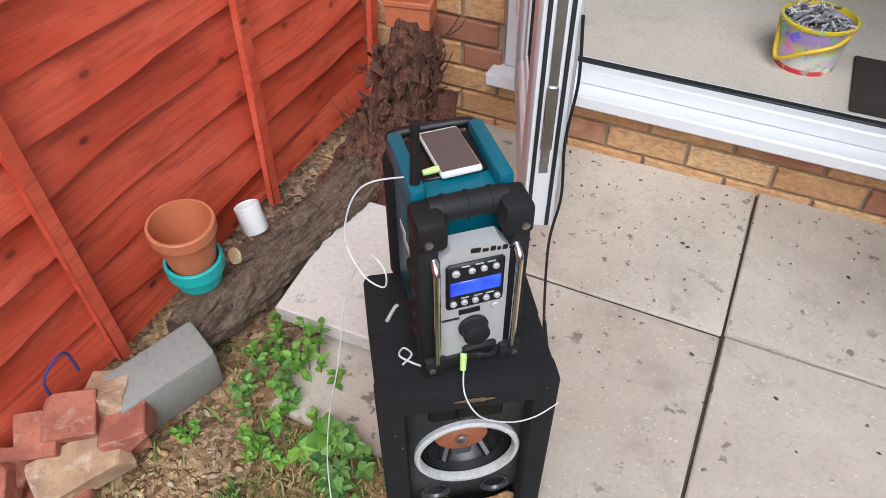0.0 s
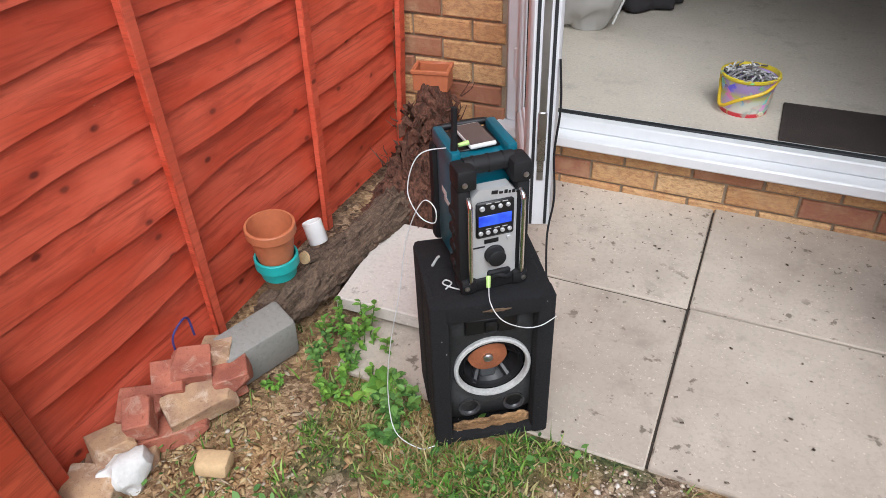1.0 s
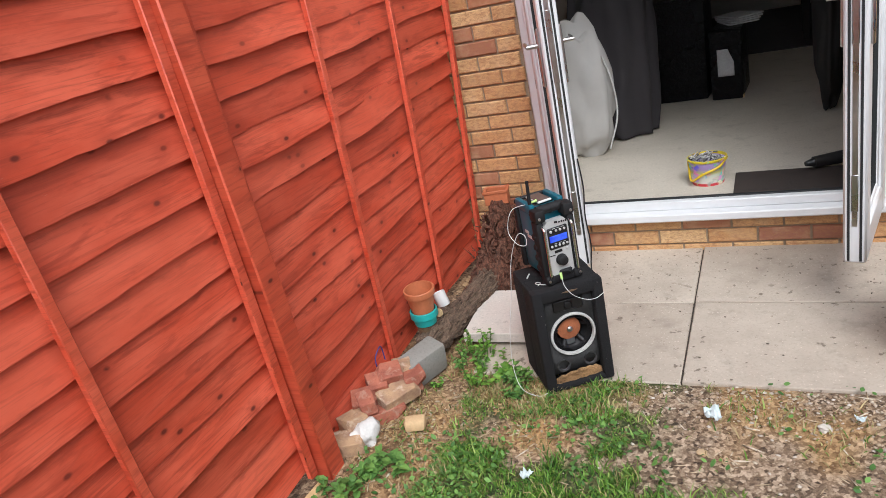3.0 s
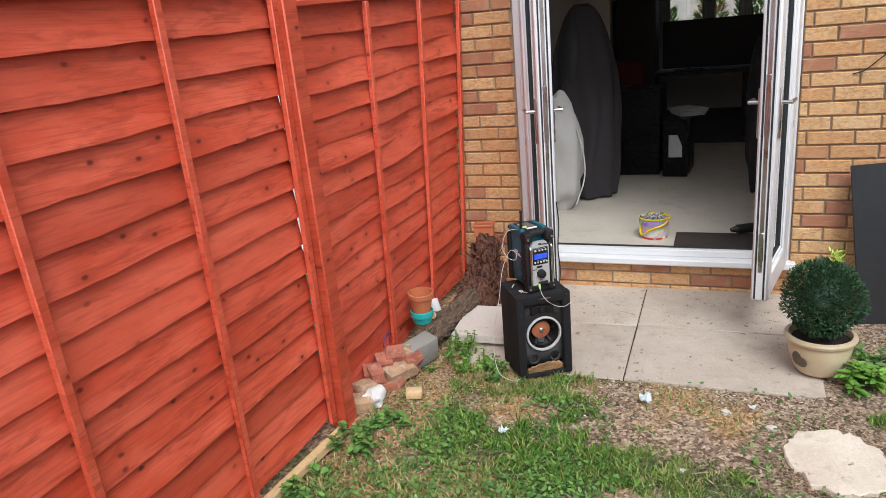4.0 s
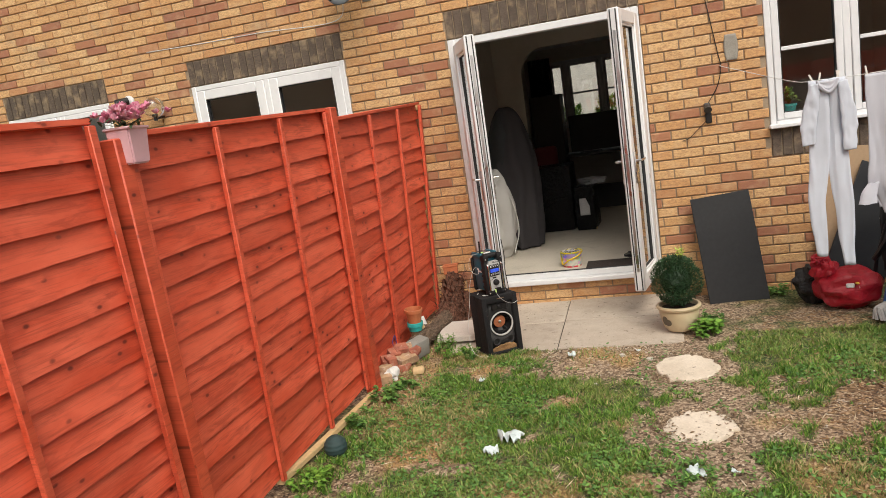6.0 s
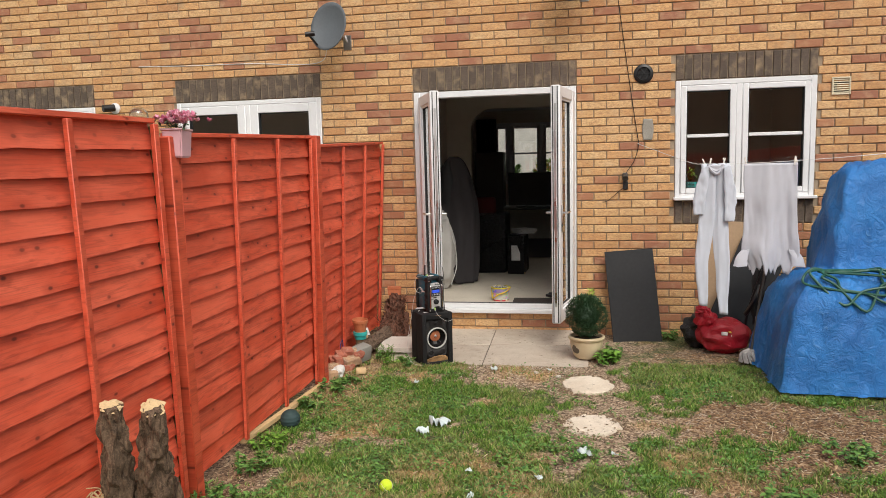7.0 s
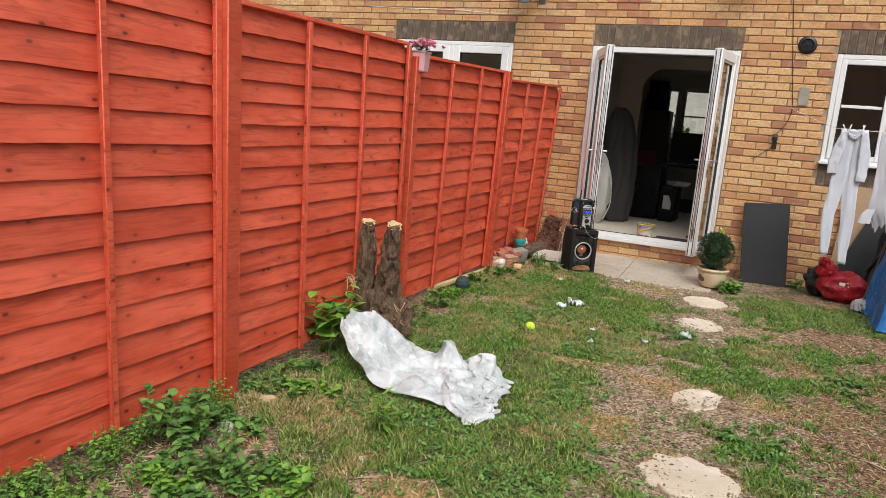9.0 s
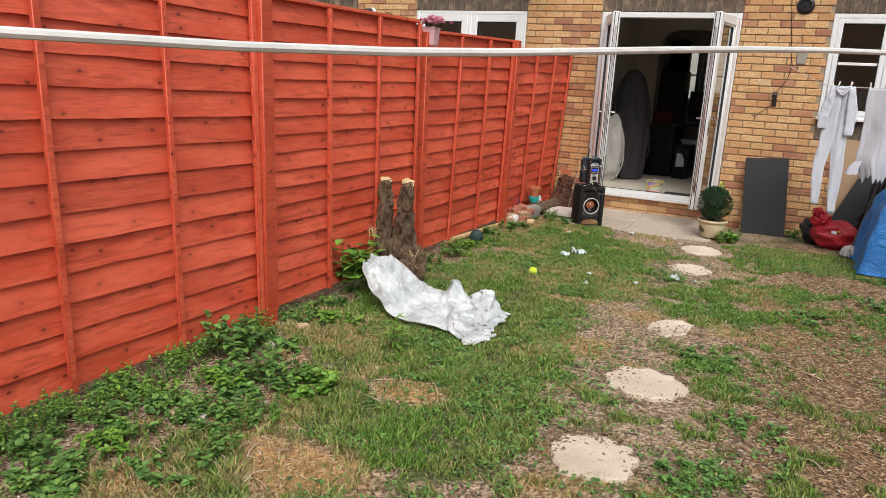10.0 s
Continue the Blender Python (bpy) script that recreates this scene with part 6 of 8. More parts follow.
def fallen_twigs():
    """Pale bent sticks and a few stones on the bare soil among the weeds."""
    rng = random.Random(61)
    wood = plain("dry_twig", (0.50, 0.40, 0.29), 0.9, 0, 0.35, 40, 0.3)
    for k in range(46):
        x, y = (rng.uniform(-1.0, 0.0), rng.uniform(-5.2, -3.6)) if k < 34 else (rng.uniform(1.1, 2.2), rng.uniform(-4.6, 0.2))
        z = float(level(np.array(x), np.array(y)))
        a, ln = rng.uniform(0, 6.28), rng.uniform(0.035, 0.10)
        t = thing("twig", "pale dry bent twig lying on bare soil", "twig", (x, y, z), group="twigs on the soil")
        d, q = Vector((math.cos(a), math.sin(a), 0)), Vector((-math.sin(a), math.cos(a), 0))
        bm = tube(B(), [-d * ln + Vector((0, 0, 0.004)), q * rng.uniform(-0.025, 0.025) + Vector((0, 0, rng.uniform(0.008, 0.022))), d * ln + Vector((0, 0, 0.005))], rng.uniform(0.0022, 0.0048), 6, 4, 0.0015)
        part("stick", bm, wood, t)
    pale, tan = plain("pale_flint", (0.58, 0.54, 0.48), 0.8, 0, 0.25, 40, 0.3), plain("tan_stone", (0.50, 0.37, 0.22), 0.85, 0, 0.3, 40, 0.3)
    for x, y, r, m in ((-0.66, -4.42, 0.026, tan), (-0.55, -4.40, 0.030, pale), (-0.83, -3.62, 0.030, pale), (-0.62, -4.02, 0.024, tan), (-0.50, -3.98, 0.020, pale), (-0.86, -3.30, 0.036, tan), (-0.42, -4.15, 0.016, pale), (-0.30, -4.02, 0.015, tan), (-0.20, -3.55, 0.015, pale), (0.45, 0.78, 0.017, pale), (0.10, 0.62, 0.014, tan), (0.62, 0.70, 0.016, pale), (0.30, 0.35, 0.013, pale)):
        t = thing("stone", "small weathered stone half bedded in the soil", "stone", (x, y, float(level(np.array(x), np.array(y)))), group="loose stones")
        part("stone_body", blob(B(), (0, 0, r * 0.3), (r * 1.2, r, r * 0.7), 3, 0.3, 1.8, x * 7 + y), m, t)


fallen_twigs()


# ---- things along the house wall ----
def potted_shrub():
    p = thing("potted_shrub", "clipped round box shrub in a cream glazed pot", "potted plant", (0.836, 1.235, -0.004))
    n = Nodes("cream_glaze", 0.35)
    big = n.noise(5, 4)
    col = n.ramp(big, (0.35, (0.52, 0.42, 0.26)), (0.7, (0.66, 0.56, 0.38)))
    n.bump(n.noise(30, 3), 0.1, 0.002)
    pot = part("pot", lathe(B(), [(0.03, 0.0), (0.088, 0.0), (0.104, 0.02), (0.128, 0.09), (0.134, 0.135), (0.132, 0.150), (0.146, 0.156), (0.150, 0.168), (0.146, 0.178), (0.130, 0.180), (0.124, 0.170), (0.120, 0.150), (0.02, 0.148)], 40), n.done(col), p, "cream glazed round pot")
    bm = B()
    dark = plain("dark_glaze", (0.10, 0.08, 0.055), 0.5)
    for s, (az, z) in enumerate(((-140, 0.085), (-128, 0.075))):
        a = radians(az)
        m = Matrix.Translation((0.127 * math.cos(a), 0.127 * math.sin(a), z)) @ pose(0, 0, 0, 98, 0, az + 90)
        t = bmesh.new()
        bmesh.ops.create_circle(t, cap_ends=True, segments=14, radius=0.026)
        for v in t.verts:
            v.co.y *= 1.3 - 0.4 * s
        merge(bm, t, m)
    solid(part("leaf_print", bm, dark, pot, "dark painted leaf print", smooth=False), 0.004, 1)
    part("soil", lathe(B(), [(0.01, 0.160), (0.121, 0.152), (0.122, 0.148), (0.01, 0.14)], 24, None, 0.04), plain("dark_soil", (0.03, 0.022, 0.017), 0.95, 0, 0.5, 60, 0.9, 0.01), p, "dark potting soil")
    bm = B()
    for a in range(5):
        cyl(bm, (0.01 * math.cos(a), 0.01 * math.sin(a), 0.145), (0.08 * math.cos(a * 1.26), 0.08 * math.sin(a * 1.26), 0.34), 0.006, 0.003, 6)
    tagged(part("stem", bm, bark, p), kind="stuff")
    rng = random.Random(2)
    bm, tip = B(), B()
    for k in range(7500):
        d = Vector((rng.gauss(0, 1), rng.gauss(0, 1), rng.gauss(0, 1))).normalized()
        lump = 1 + 0.13 * noise.noise(d * 2.6)
        r = (0.156 if rng.random() < 0.6 else rng.uniform(0.10, 0.155)) * lump * rng.uniform(0.92, 1.06)
        c = Vector((d.x * r, d.y * r, 0.345 + d.z * r * 1.02))
        m = Matrix.Translation(c) @ (d + Vector((rng.uniform(-0.7, 0.7), rng.uniform(-0.7, 0.7), rng.uniform(-0.2, 0.9)))).to_track_quat("Y", "Z").to_matrix().to_4x4()
        ln = rng.uniform(0.012, 0.020)
        vs = [bm.verts.new(m @ Vector(q)) for q in ((0, 0, 0), (ln * 0.3, ln * 0.5, 0.002), (0, ln, 0), (-ln * 0.3, ln * 0.5, 0.002))]
        bm.faces.new(vs)
    blob(bm, (0, 0, 0.345), (0.105, 0.105, 0.105), 3, 0.1)
    tagged(part("crown", bm, box_leaf, p, "dense dark green clipped foliage", smooth=False), kind="stuff")
    for k in range(60):
        c = Vector((0.045 + rng.gauss(0, 0.014), 0.01 + rng.gauss(0, 0.016), 0.50 + rng.uniform(0, 0.07)))
        leaf_mesh(tip, Matrix.Translation(c) @ pose(0, 0, 0, rng.uniform(20, 70), 0, rng.uniform(0, 360)), 0.022, 0.009)
    tagged(part("new_shoots", tip, lime_leaf, p, "bright lime new shoots", smooth=False), kind="stuff")


potted_shrub()


def leaning_board():
    b = thing("black_board", "matt black rectangular board leaning on the brick wall", "board", (1.32, 1.955, -0.035))
    b.matrix_world = pose(1.300, 1.850, -0.040, -13.0, -4.0, 5)
    bm = cube(B(), (0, 0, 0.425), (0.430, 0.014, 0.85), 0.003)
    part("panel", bm, plain("slate_black", (0.016, 0.017, 0.019), 0.75, 0, 0.35, 8, 0.2), b)


leaning_board()

# laundry on its line
LINE_Y = 1.05


def cloth_material(name, base):
    n = Nodes(name, 0.95)
    weave, cloud = n.noise(350, 3), n.noise(7, 4)
    n.bump(weave, 0.25, 0.001)
    n.bump(cloud, 0.25, 0.01)
    return n.done(n.mix(n.ramp(cloud, (0.35, 0.0), (0.7, 0.5)), base, tuple(0.86 * c for c in base)))


pale_cotton, grey_cotton = cloth_material("pale_blue_cotton", (0.58, 0.62, 0.69)), cloth_material("grey_jersey", (0.52, 0.53, 0.58))


def limb(pts, radii, flat=0.45, n=20, seed=0.0):
    """A soft hanging sleeve or leg: an oval tube with folds."""
    bm = B()
    path = curve_points(pts, 10)
    rings = []
    for i, p in enumerate(path):
        t = i / (len(path) - 1) * (len(radii) - 1)
        k = min(int(t), len(radii) - 2)
        r = radii[k] + (radii[k + 1] - radii[k]) * (t - k)
        ring = []
        for j in range(n):
            a = 2 * math.pi * j / n
            w = 1 + 0.16 * noise.noise((math.cos(a) * 1.6 + seed, math.sin(a) * 1.6, p.z * 7)) + 0.07 * noise.noise((math.cos(a) * 4 + seed, math.sin(a) * 4, p.z * 22))
            ring.append(bm.verts.new(p + Vector((math.cos(a) * r * w, math.sin(a) * r * flat * w, 0.012 * noise.noise((a, p.z * 9, seed))))))
        rings.append(ring)
    for a, b in zip(rings, rings[1:]):
        for j in range(n):
            bm.faces.new((a[j], a[(j + 1) % n], b[(j + 1) % n], b[j]))
    bm.faces.new(rings[0])
    bm.faces.new(rings[-1][::-1])
    return bm


def laundry():
    s = thing("sleepsuit", "pale blue-white all-in-one suit pegged on the line", "clothing", (0, LINE_Y, 0))

    def limp(name, xs, ws, z0, z1, seed, front=0.0):
        """A limp double layer of cloth hanging from z0 to z1, with its middle and half width given down its length."""
        at = np.linspace(0, 1, len(xs))

        def f(u, v):
            a = 2 * math.pi * u
            w = float(np.interp(v, at, ws)) + 0.007 * noise.noise((seed, v * 6, 0))
            x = float(np.interp(v, at, xs)) + math.copysign(abs(math.cos(a)) ** 0.7, math.cos(a)) * w + 0.006 * noise.noise((seed, v * 5, 3))
            y = math.sin(a) * 0.013 + 0.016 * noise.noise((x * 16, v * 2.5, seed)) + 0.007 * noise.noise((x * 45, v * 6, seed)) - front
            return Vector((x, y, z0 + (z1 - z0) * v + 0.006 * noise.noise((x * 20, seed, v))))

        return solid(part(name, sheet(40, 44, f), pale_cotton, s), 0.003)

    limp("leg", (1.738, 1.735, 1.732, 1.715, 1.698, 1.702, 1.715), (0.055, 0.056, 0.055, 0.055, 0.050, 0.044, 0.030), 1.552, 0.47, 1.0)
    limp("leg", (1.828, 1.825, 1.822, 1.830, 1.846, 1.852, 1.862), (0.056, 0.056, 0.055, 0.057, 0.052, 0.046, 0.032), 1.552, 0.405, 5.0, 0.006)
    limp("sleeve", (1.715, 1.690, 1.668, 1.665), (0.028, 0.042, 0.045, 0.036), 1.53, 1.17, 2.0, 0.022)
    limp("sleeve", (1.860, 1.880, 1.890, 1.884), (0.026, 0.040, 0.044, 0.034), 1.53, 1.12, 3.0, 0.034)
    bm = B()
    tube(bm, [(1.728, -0.03, 1.545), (1.742, -0.036, 1.51), (1.785, -0.04, 1.475), (1.822, -0.036, 1.51), (1.836, -0.03, 1.545)], 0.009, 8, 6, None, 0.3)
    part("collar", bm, grey_cotton, s, "grey ribbed collar band")
    bm = sheet(10, 8, lambda u, v: Vector((1.73 + 0.105 * u, -0.032 + 0.006 * noise.noise((u * 4, v * 4, 1)), 1.54 - 0.07 * v * math.sin(math.pi * u))))
    solid(part("lining", bm, grey_cotton, s, "grey inner lining at the neck"), 0.003)
    t = thing("t_shirt", "light grey t-shirt hung upside down on the line", "clothing", (2.17, LINE_Y - 0.01, 0))

    def f(u, v):
        z = 1.545 - 0.80 * v
        half = 0.186 + 0.012 * float(smooth(0.60, 0.75, v)) - 0.055 * float(smooth(0.82, 1.0, v))
        x = (u - 0.5) * 2 * half + 0.008 * noise.noise((u * 3, v * 4, 2)) + 0.015 * v
        hem = 0.055 * noise.noise((u * 6, 0, 4)) * v**3 + 0.05 * noise.noise((u * 15, 0, 6)) * v**5
        y = 0.022 * math.sin(u * 9 + v * 1.5) * (0.3 + v) + 0.014 * noise.noise((u * 6, v * 3, 1)) + 0.012 * noise.noise((u * 14, v * 5, 3)) * v
        return Vector((x, y, z + hem))

    solid(part("shirt_body", sheet(44, 44, f), grey_cotton, t), 0.005)
    for sx in (-1, 1):
        part("sleeve", limb([(sx * 0.165, 0, 0.90), (sx * 0.195, -0.01, 0.84), (sx * 0.205, -0.02, 0.78)], [0.03, 0.045, 0.05], 0.4, 16, 8 + sx), grey_cotton, t)
    ln = thing("washing_line", "thin pale washing line tied to a wall hook", "washing line", (1.31, 2.09, 1.74))
    o = Vector((1.31, 2.09, 1.74))
    bm = B()
    tube(bm, [Vector(q) - o for q in ((1.31, 2.085, 1.745), (1.62, 1.25, 1.57), (1.70, LINE_Y, 1.553), (1.85, LINE_Y, 1.548), (2.0, LINE_Y, 1.548), (2.36, LINE_Y, 1.56), (3.0, 1.02, 1.60), (4.29, 0.9, 1.72))], 0.0025, 6)
    part("line", bm, white_cable, ln)
    hk = part("wall_hook", cyl(B(), (0, 0.03, 0), (0, -0.03, 0.004), 0.006, 0.005, 10), steel, ln)
    hk.location = (0, 0, 0.004)
    pegw = plain("peg_white", (0.72, 0.70, 0.64), 0.6)
    for x, tilt in ((1.715, -25), (1.74, 12), (1.835, 18), (1.85, -10), (2.0, -8), (2.335, 6), (2.355, -14)):
        p = thing("clothes_peg", "pale plastic clothes peg on the washing line", "clothes peg", (x, LINE_Y, 1.535), 0, "pegs on the line")
        bm = B()
        for sy in (-1, 1):
            cube(bm, (0, sy * 0.005, 0.025), (0.010, 0.005, 0.07), 0.0015, pose(0, 0, 0, sy * 5, tilt, 0))
        part("prong", bm, pegw, p)
    # the far end of the line, which crosses overhead towards the garden's end
    ln = thing("garden_rope", "white clothes rope strung across the garden", "rope", (1.16, -6.17, 1.40))
    bm = B()
    o = Vector((1.16, -6.17, 1.40))
    tube(bm, [Vector(q) - o for q in ((-0.45, -9.04, 1.50), (0.6, -7.17, 1.42), (1.16, -6.17, 1.381), (1.6, -5.39, 1.433), (2.6, -3.6, 1.51), (4.29, -0.6, 1.62))], 0.0029, 8)
    part("rope", bm, white_cable, ln)


laundry()


def tarpaulin_heap():
    n = Nodes("blue_tarpaulin", 0.38)
    weave = n.noise(160, 2)
    cloud, crease = n.noise(5, 5), n.noise(14, 6, 0.7, None, 1.2)
    n.bump(crease, 1.0, 0.022)
    n.bump(weave, 0.12, 0.002)
    col = n.ramp(cloud, (0.3, (0.010, 0.125, 0.40)), (0.7, (0.022, 0.21, 0.58)))
    mt = n.done(n.mix(n.ramp(crease, (0.60, 0.0), (0.75, 0.5)), col, (0.20, 0.42, 0.72)), n.ramp(crease, (0.3, 0.28), (0.7, 0.5)))
    t = thing("tarpaulin_heap", "blue plastic tarpaulin draped over a stepped heap", "tarpaulin", (2.95, 0.95, 0))

    def block(x, y, x0, x1, y0, y1, top, slope):
        d = min(x - x0, x1 - x, y - y0, y1 - y)
        u = max(0.0, min(1.0, d / slope))
        return top * (1 - (1 - u) ** 2.4)

    def height(x, y):
        wx, wy = x + 0.05 * noise.noise((x * 3, y * 3, 1)), y + 0.05 * noise.noise((x * 3, y * 3, 5))
        a = block(wx, wy, 2.12, 3.95, 0.38 + 0.10 * max(0, 2.6 - x), 1.35, 0.74, 0.26)
        b = block(wx, wy, 2.44, 4.0, 0.72, 1.42, 1.50 + 0.10 * noise.noise((x * 2.2, y * 2, 3)), 0.30)
        h = max(a, b)
        fold = 0.06 * abs(noise.noise((x * 6, y * 6, h * 3))) + 0.04 * abs(noise.noise((x * 13, y * 13, h * 7))) + 0.03 * noise.noise((x * 3, y * 3, h * 5))
        return h + fold * min(1, h * 4)

    bm = B()
    nx, ny, x0, y0, st = 100, 62, 2.05, 0.30, 0.0195
    vs = []
    for i in range(nx):
        row = []
        for j in range(ny):
            x, y = x0 + i * st, y0 + j * st
            h = height(x, y)
            push = 0.05 * noise.noise((x * 5, y * 5, h * 8)) * min(1, h * 3)
            row.append((bm.verts.new((x + push - 2.95, y + push * 0.7 - 0.95, h)), h))
        vs.append(row)
    for i in range(nx - 1):
        for j in range(ny - 1):
            q = (vs[i][j], vs[i + 1][j], vs[i + 1][j + 1], vs[i][j + 1])
            if max(h for _, h in q) > 0.002:
                bm.faces.new([v for v, _ in q])
    bmesh.ops.delete(bm, geom=[v for v in bm.verts if not v.link_faces], context="VERTS")
    part("sheet", bm, mt, t, smooth="all")
    h = thing("garden_hose", "tangled dark green garden hose lying on the tarpaulin", "hose", (2.75, 0.75, 0.0))
    rng = random.Random(5)
    pts = []
    for k in range(46):
        a = k * 0.62
        x = 2.56 + 0.12 * k / 46 + (0.24 + 0.06 * math.sin(k * 1.7)) * math.cos(a)
        y = 0.60 + (0.085 + 0.03 * math.sin(k * 2.3)) * math.sin(a)
        pts.append(Vector((x, y, min(height(x, y), 0.9) + 0.020 + 0.012 * (k % 5) * 0.5)))
    pts += [Vector((2.90, 0.52, 0.76)), Vector((2.95, 0.37, 0.62)), Vector((2.96, 0.34, 0.42)), Vector((3.03, 0.33, 0.34)), Vector((3.14, 0.34, 0.36)), Vector((3.2, 0.35, 0.5))]
    bm = B()
    tube(bm, [p - Vector((2.75, 0.75, 0)) for p in pts], 0.009, 8, 5)
    part("hose_tube", bm, plain("green_hose", (0.012, 0.085, 0.055), 0.4), h)


tarpaulin_heap()


def bag_and_clutter():
    n = Nodes("red_plastic_bag", 0.3)
    cr = n.noise(16, 6, 0.7, None, 1.5)
    n.bump(cr, 0.7, 0.02)
    red = n.done(n.ramp(n.noise(5, 3), (0.3, (0.30, 0.008, 0.018)), (0.7, (0.46, 0.015, 0.03))))
    b = thing("carrier_bag", "full crumpled dark red plastic carrier bag", "bag", (1.96, 1.52, 0.0))
    bm = blob(B(), (0, 0, 0.13), (0.205, 0.14, 0.145), 4, 0.15, 2.2, 2)
    blob(bm, (-0.14, 0.0, 0.27), (0.09, 0.07, 0.075), 3, 0.4, 2.6, 6)
    blob(bm, (-0.18, -0.02, 0.34), (0.05, 0.04, 0.04), 3, 0.5, 3.0, 9)
    bag = part("bag_body", bm, red, b)
    white = plain("print_white", (0.68, 0.66, 0.64), 0.5)
    bm = B()
    for x, w, h in ((-0.035, 0.05, 0.030), (0.02, 0.012, 0.045), (0.045, 0.012, 0.052), (0.078, 0.03, 0.035)):
        cube(bm, (x, -0.136, 0.15), (w, 0.03, h), 0.004, pose(0, 0, 0, -8, 4, 3))
    part("print", bm, white, bag, "plain white printed shapes")
    bm = cube(B(), (0.022, -0.138, 0.188), (0.022, 0.03, 0.012), 0.004)
    part("print", bm, plain("print_yellow", (0.65, 0.42, 0.05), 0.5), bag, "small yellow printed shape")
    m = thing("mop", "grey string mop with a long dark handle", "mop", (2.10, 1.18, 0.0))
    bm = blob(B(), (0, 0, 0.05), (0.075, 0.06, 0.055), 3, 0.3, 3, 4)
    head = part("mop_head", bm, plain("mop_string", (0.42, 0.41, 0.39), 0.95, 0, 0.4, 40, 0.9, 0.01), m, "grey matted string head")
    bm = B()
    rng = random.Random(3)
    for k in range(26):
        a = rng.uniform(0, 6.28)
        tube(bm, [(0.02 * math.cos(a), 0.02 * math.sin(a), 0.10), (0.075 * math.cos(a), 0.06 * math.sin(a), 0.07), (0.09 * math.cos(a + 0.3), 0.075 * math.sin(a + 0.3), 0.005)], 0.006, 5, 4)
    tagged(part("string", bm, plain("mop_strand", (0.45, 0.44, 0.42), 0.95), head), kind="stuff")
    bm = B()
    cyl(bm, (0.0, 0.0, 0.09), (0.16, 0.20, 0.86), 0.011, n=10)
    part("mop_handle", bm, plain("dark_handle", (0.05, 0.045, 0.04), 0.5), m)
    d = thing("dark_sign", "dark board with faint white writing leaning on the wall", "sign", (2.02, 1.90, 0))
    d.matrix_world = pose(2.05, 1.88, 0.02, -9, 24, 4)
    sb = part("sign_panel", cube(B(), (0, 0, 0.46), (0.42, 0.016, 0.90), 0.003), plain("sign_black", (0.02, 0.022, 0.025), 0.5), d)
    bm = B()
    for z, w in ((0.84, 0.10), (0.80, 0.16), (0.60, 0.05), (0.55, 0.04)):
        cube(bm, (0.05, -0.009, z), (w, 0.002, 0.018), 0, None)
    part("lettering", bm, white, sb, "unreadable white lettering as bars")
    c = thing("cardboard_sheet", "plain brown cardboard sheet behind the dark board", "cardboard", (2.0, 2.03, 0))
    c.matrix_world = pose(2.06, 2.02, 0.0, -3, 4, 0)
    part("sheet", cube(B(), (0, 0, 0.52), (0.40, 0.006, 1.04), 0.001), plain("cardboard", (0.45, 0.31, 0.19), 0.9, 0, 0.12, 10), c)
    k = thing("bin_bag", "black plastic sack behind the carrier bag", "bag", (1.78, 1.68, 0))
    part("sack", blob(B(), (0, 0, 0.12), (0.12, 0.10, 0.14), 4, 0.25, 2.2, 8), plain("black_sack", (0.012, 0.012, 0.013), 0.35, 0, 0.3, 16, 0.8, 0.02), k)
    s = thing("folded_pushchair", "dark folded frame with straps leaning on the tarpaulin", "frame", (2.22, 1.55, 0))
    bm = B()
    tube(bm, [(-0.10, 0.05, 0.02), (-0.05, 0.03, 0.35), (0.06, 0.0, 0.72), (0.12, 0.0, 0.80)], 0.012, 8)
    tube(bm, [(0.02, 0.1, 0.02), (0.04, 0.06, 0.4), (0.10, 0.02, 0.78)], 0.012, 8)
    tube(bm, [(-0.08, 0.02, 0.30), (-0.03, -0.04, 0.42), (0.02, 0.0, 0.55)], 0.02, 8, 6, 0.012, 0.4)
    part("frame_tube", bm, black_plastic, s)
    part("fabric", blob(B(), (0.02, 0.05, 0.42), (0.05, 0.035, 0.24), 3, 0.35, 2.5, 3), rubber, s, "black folded fabric")


bag_and_clutter()


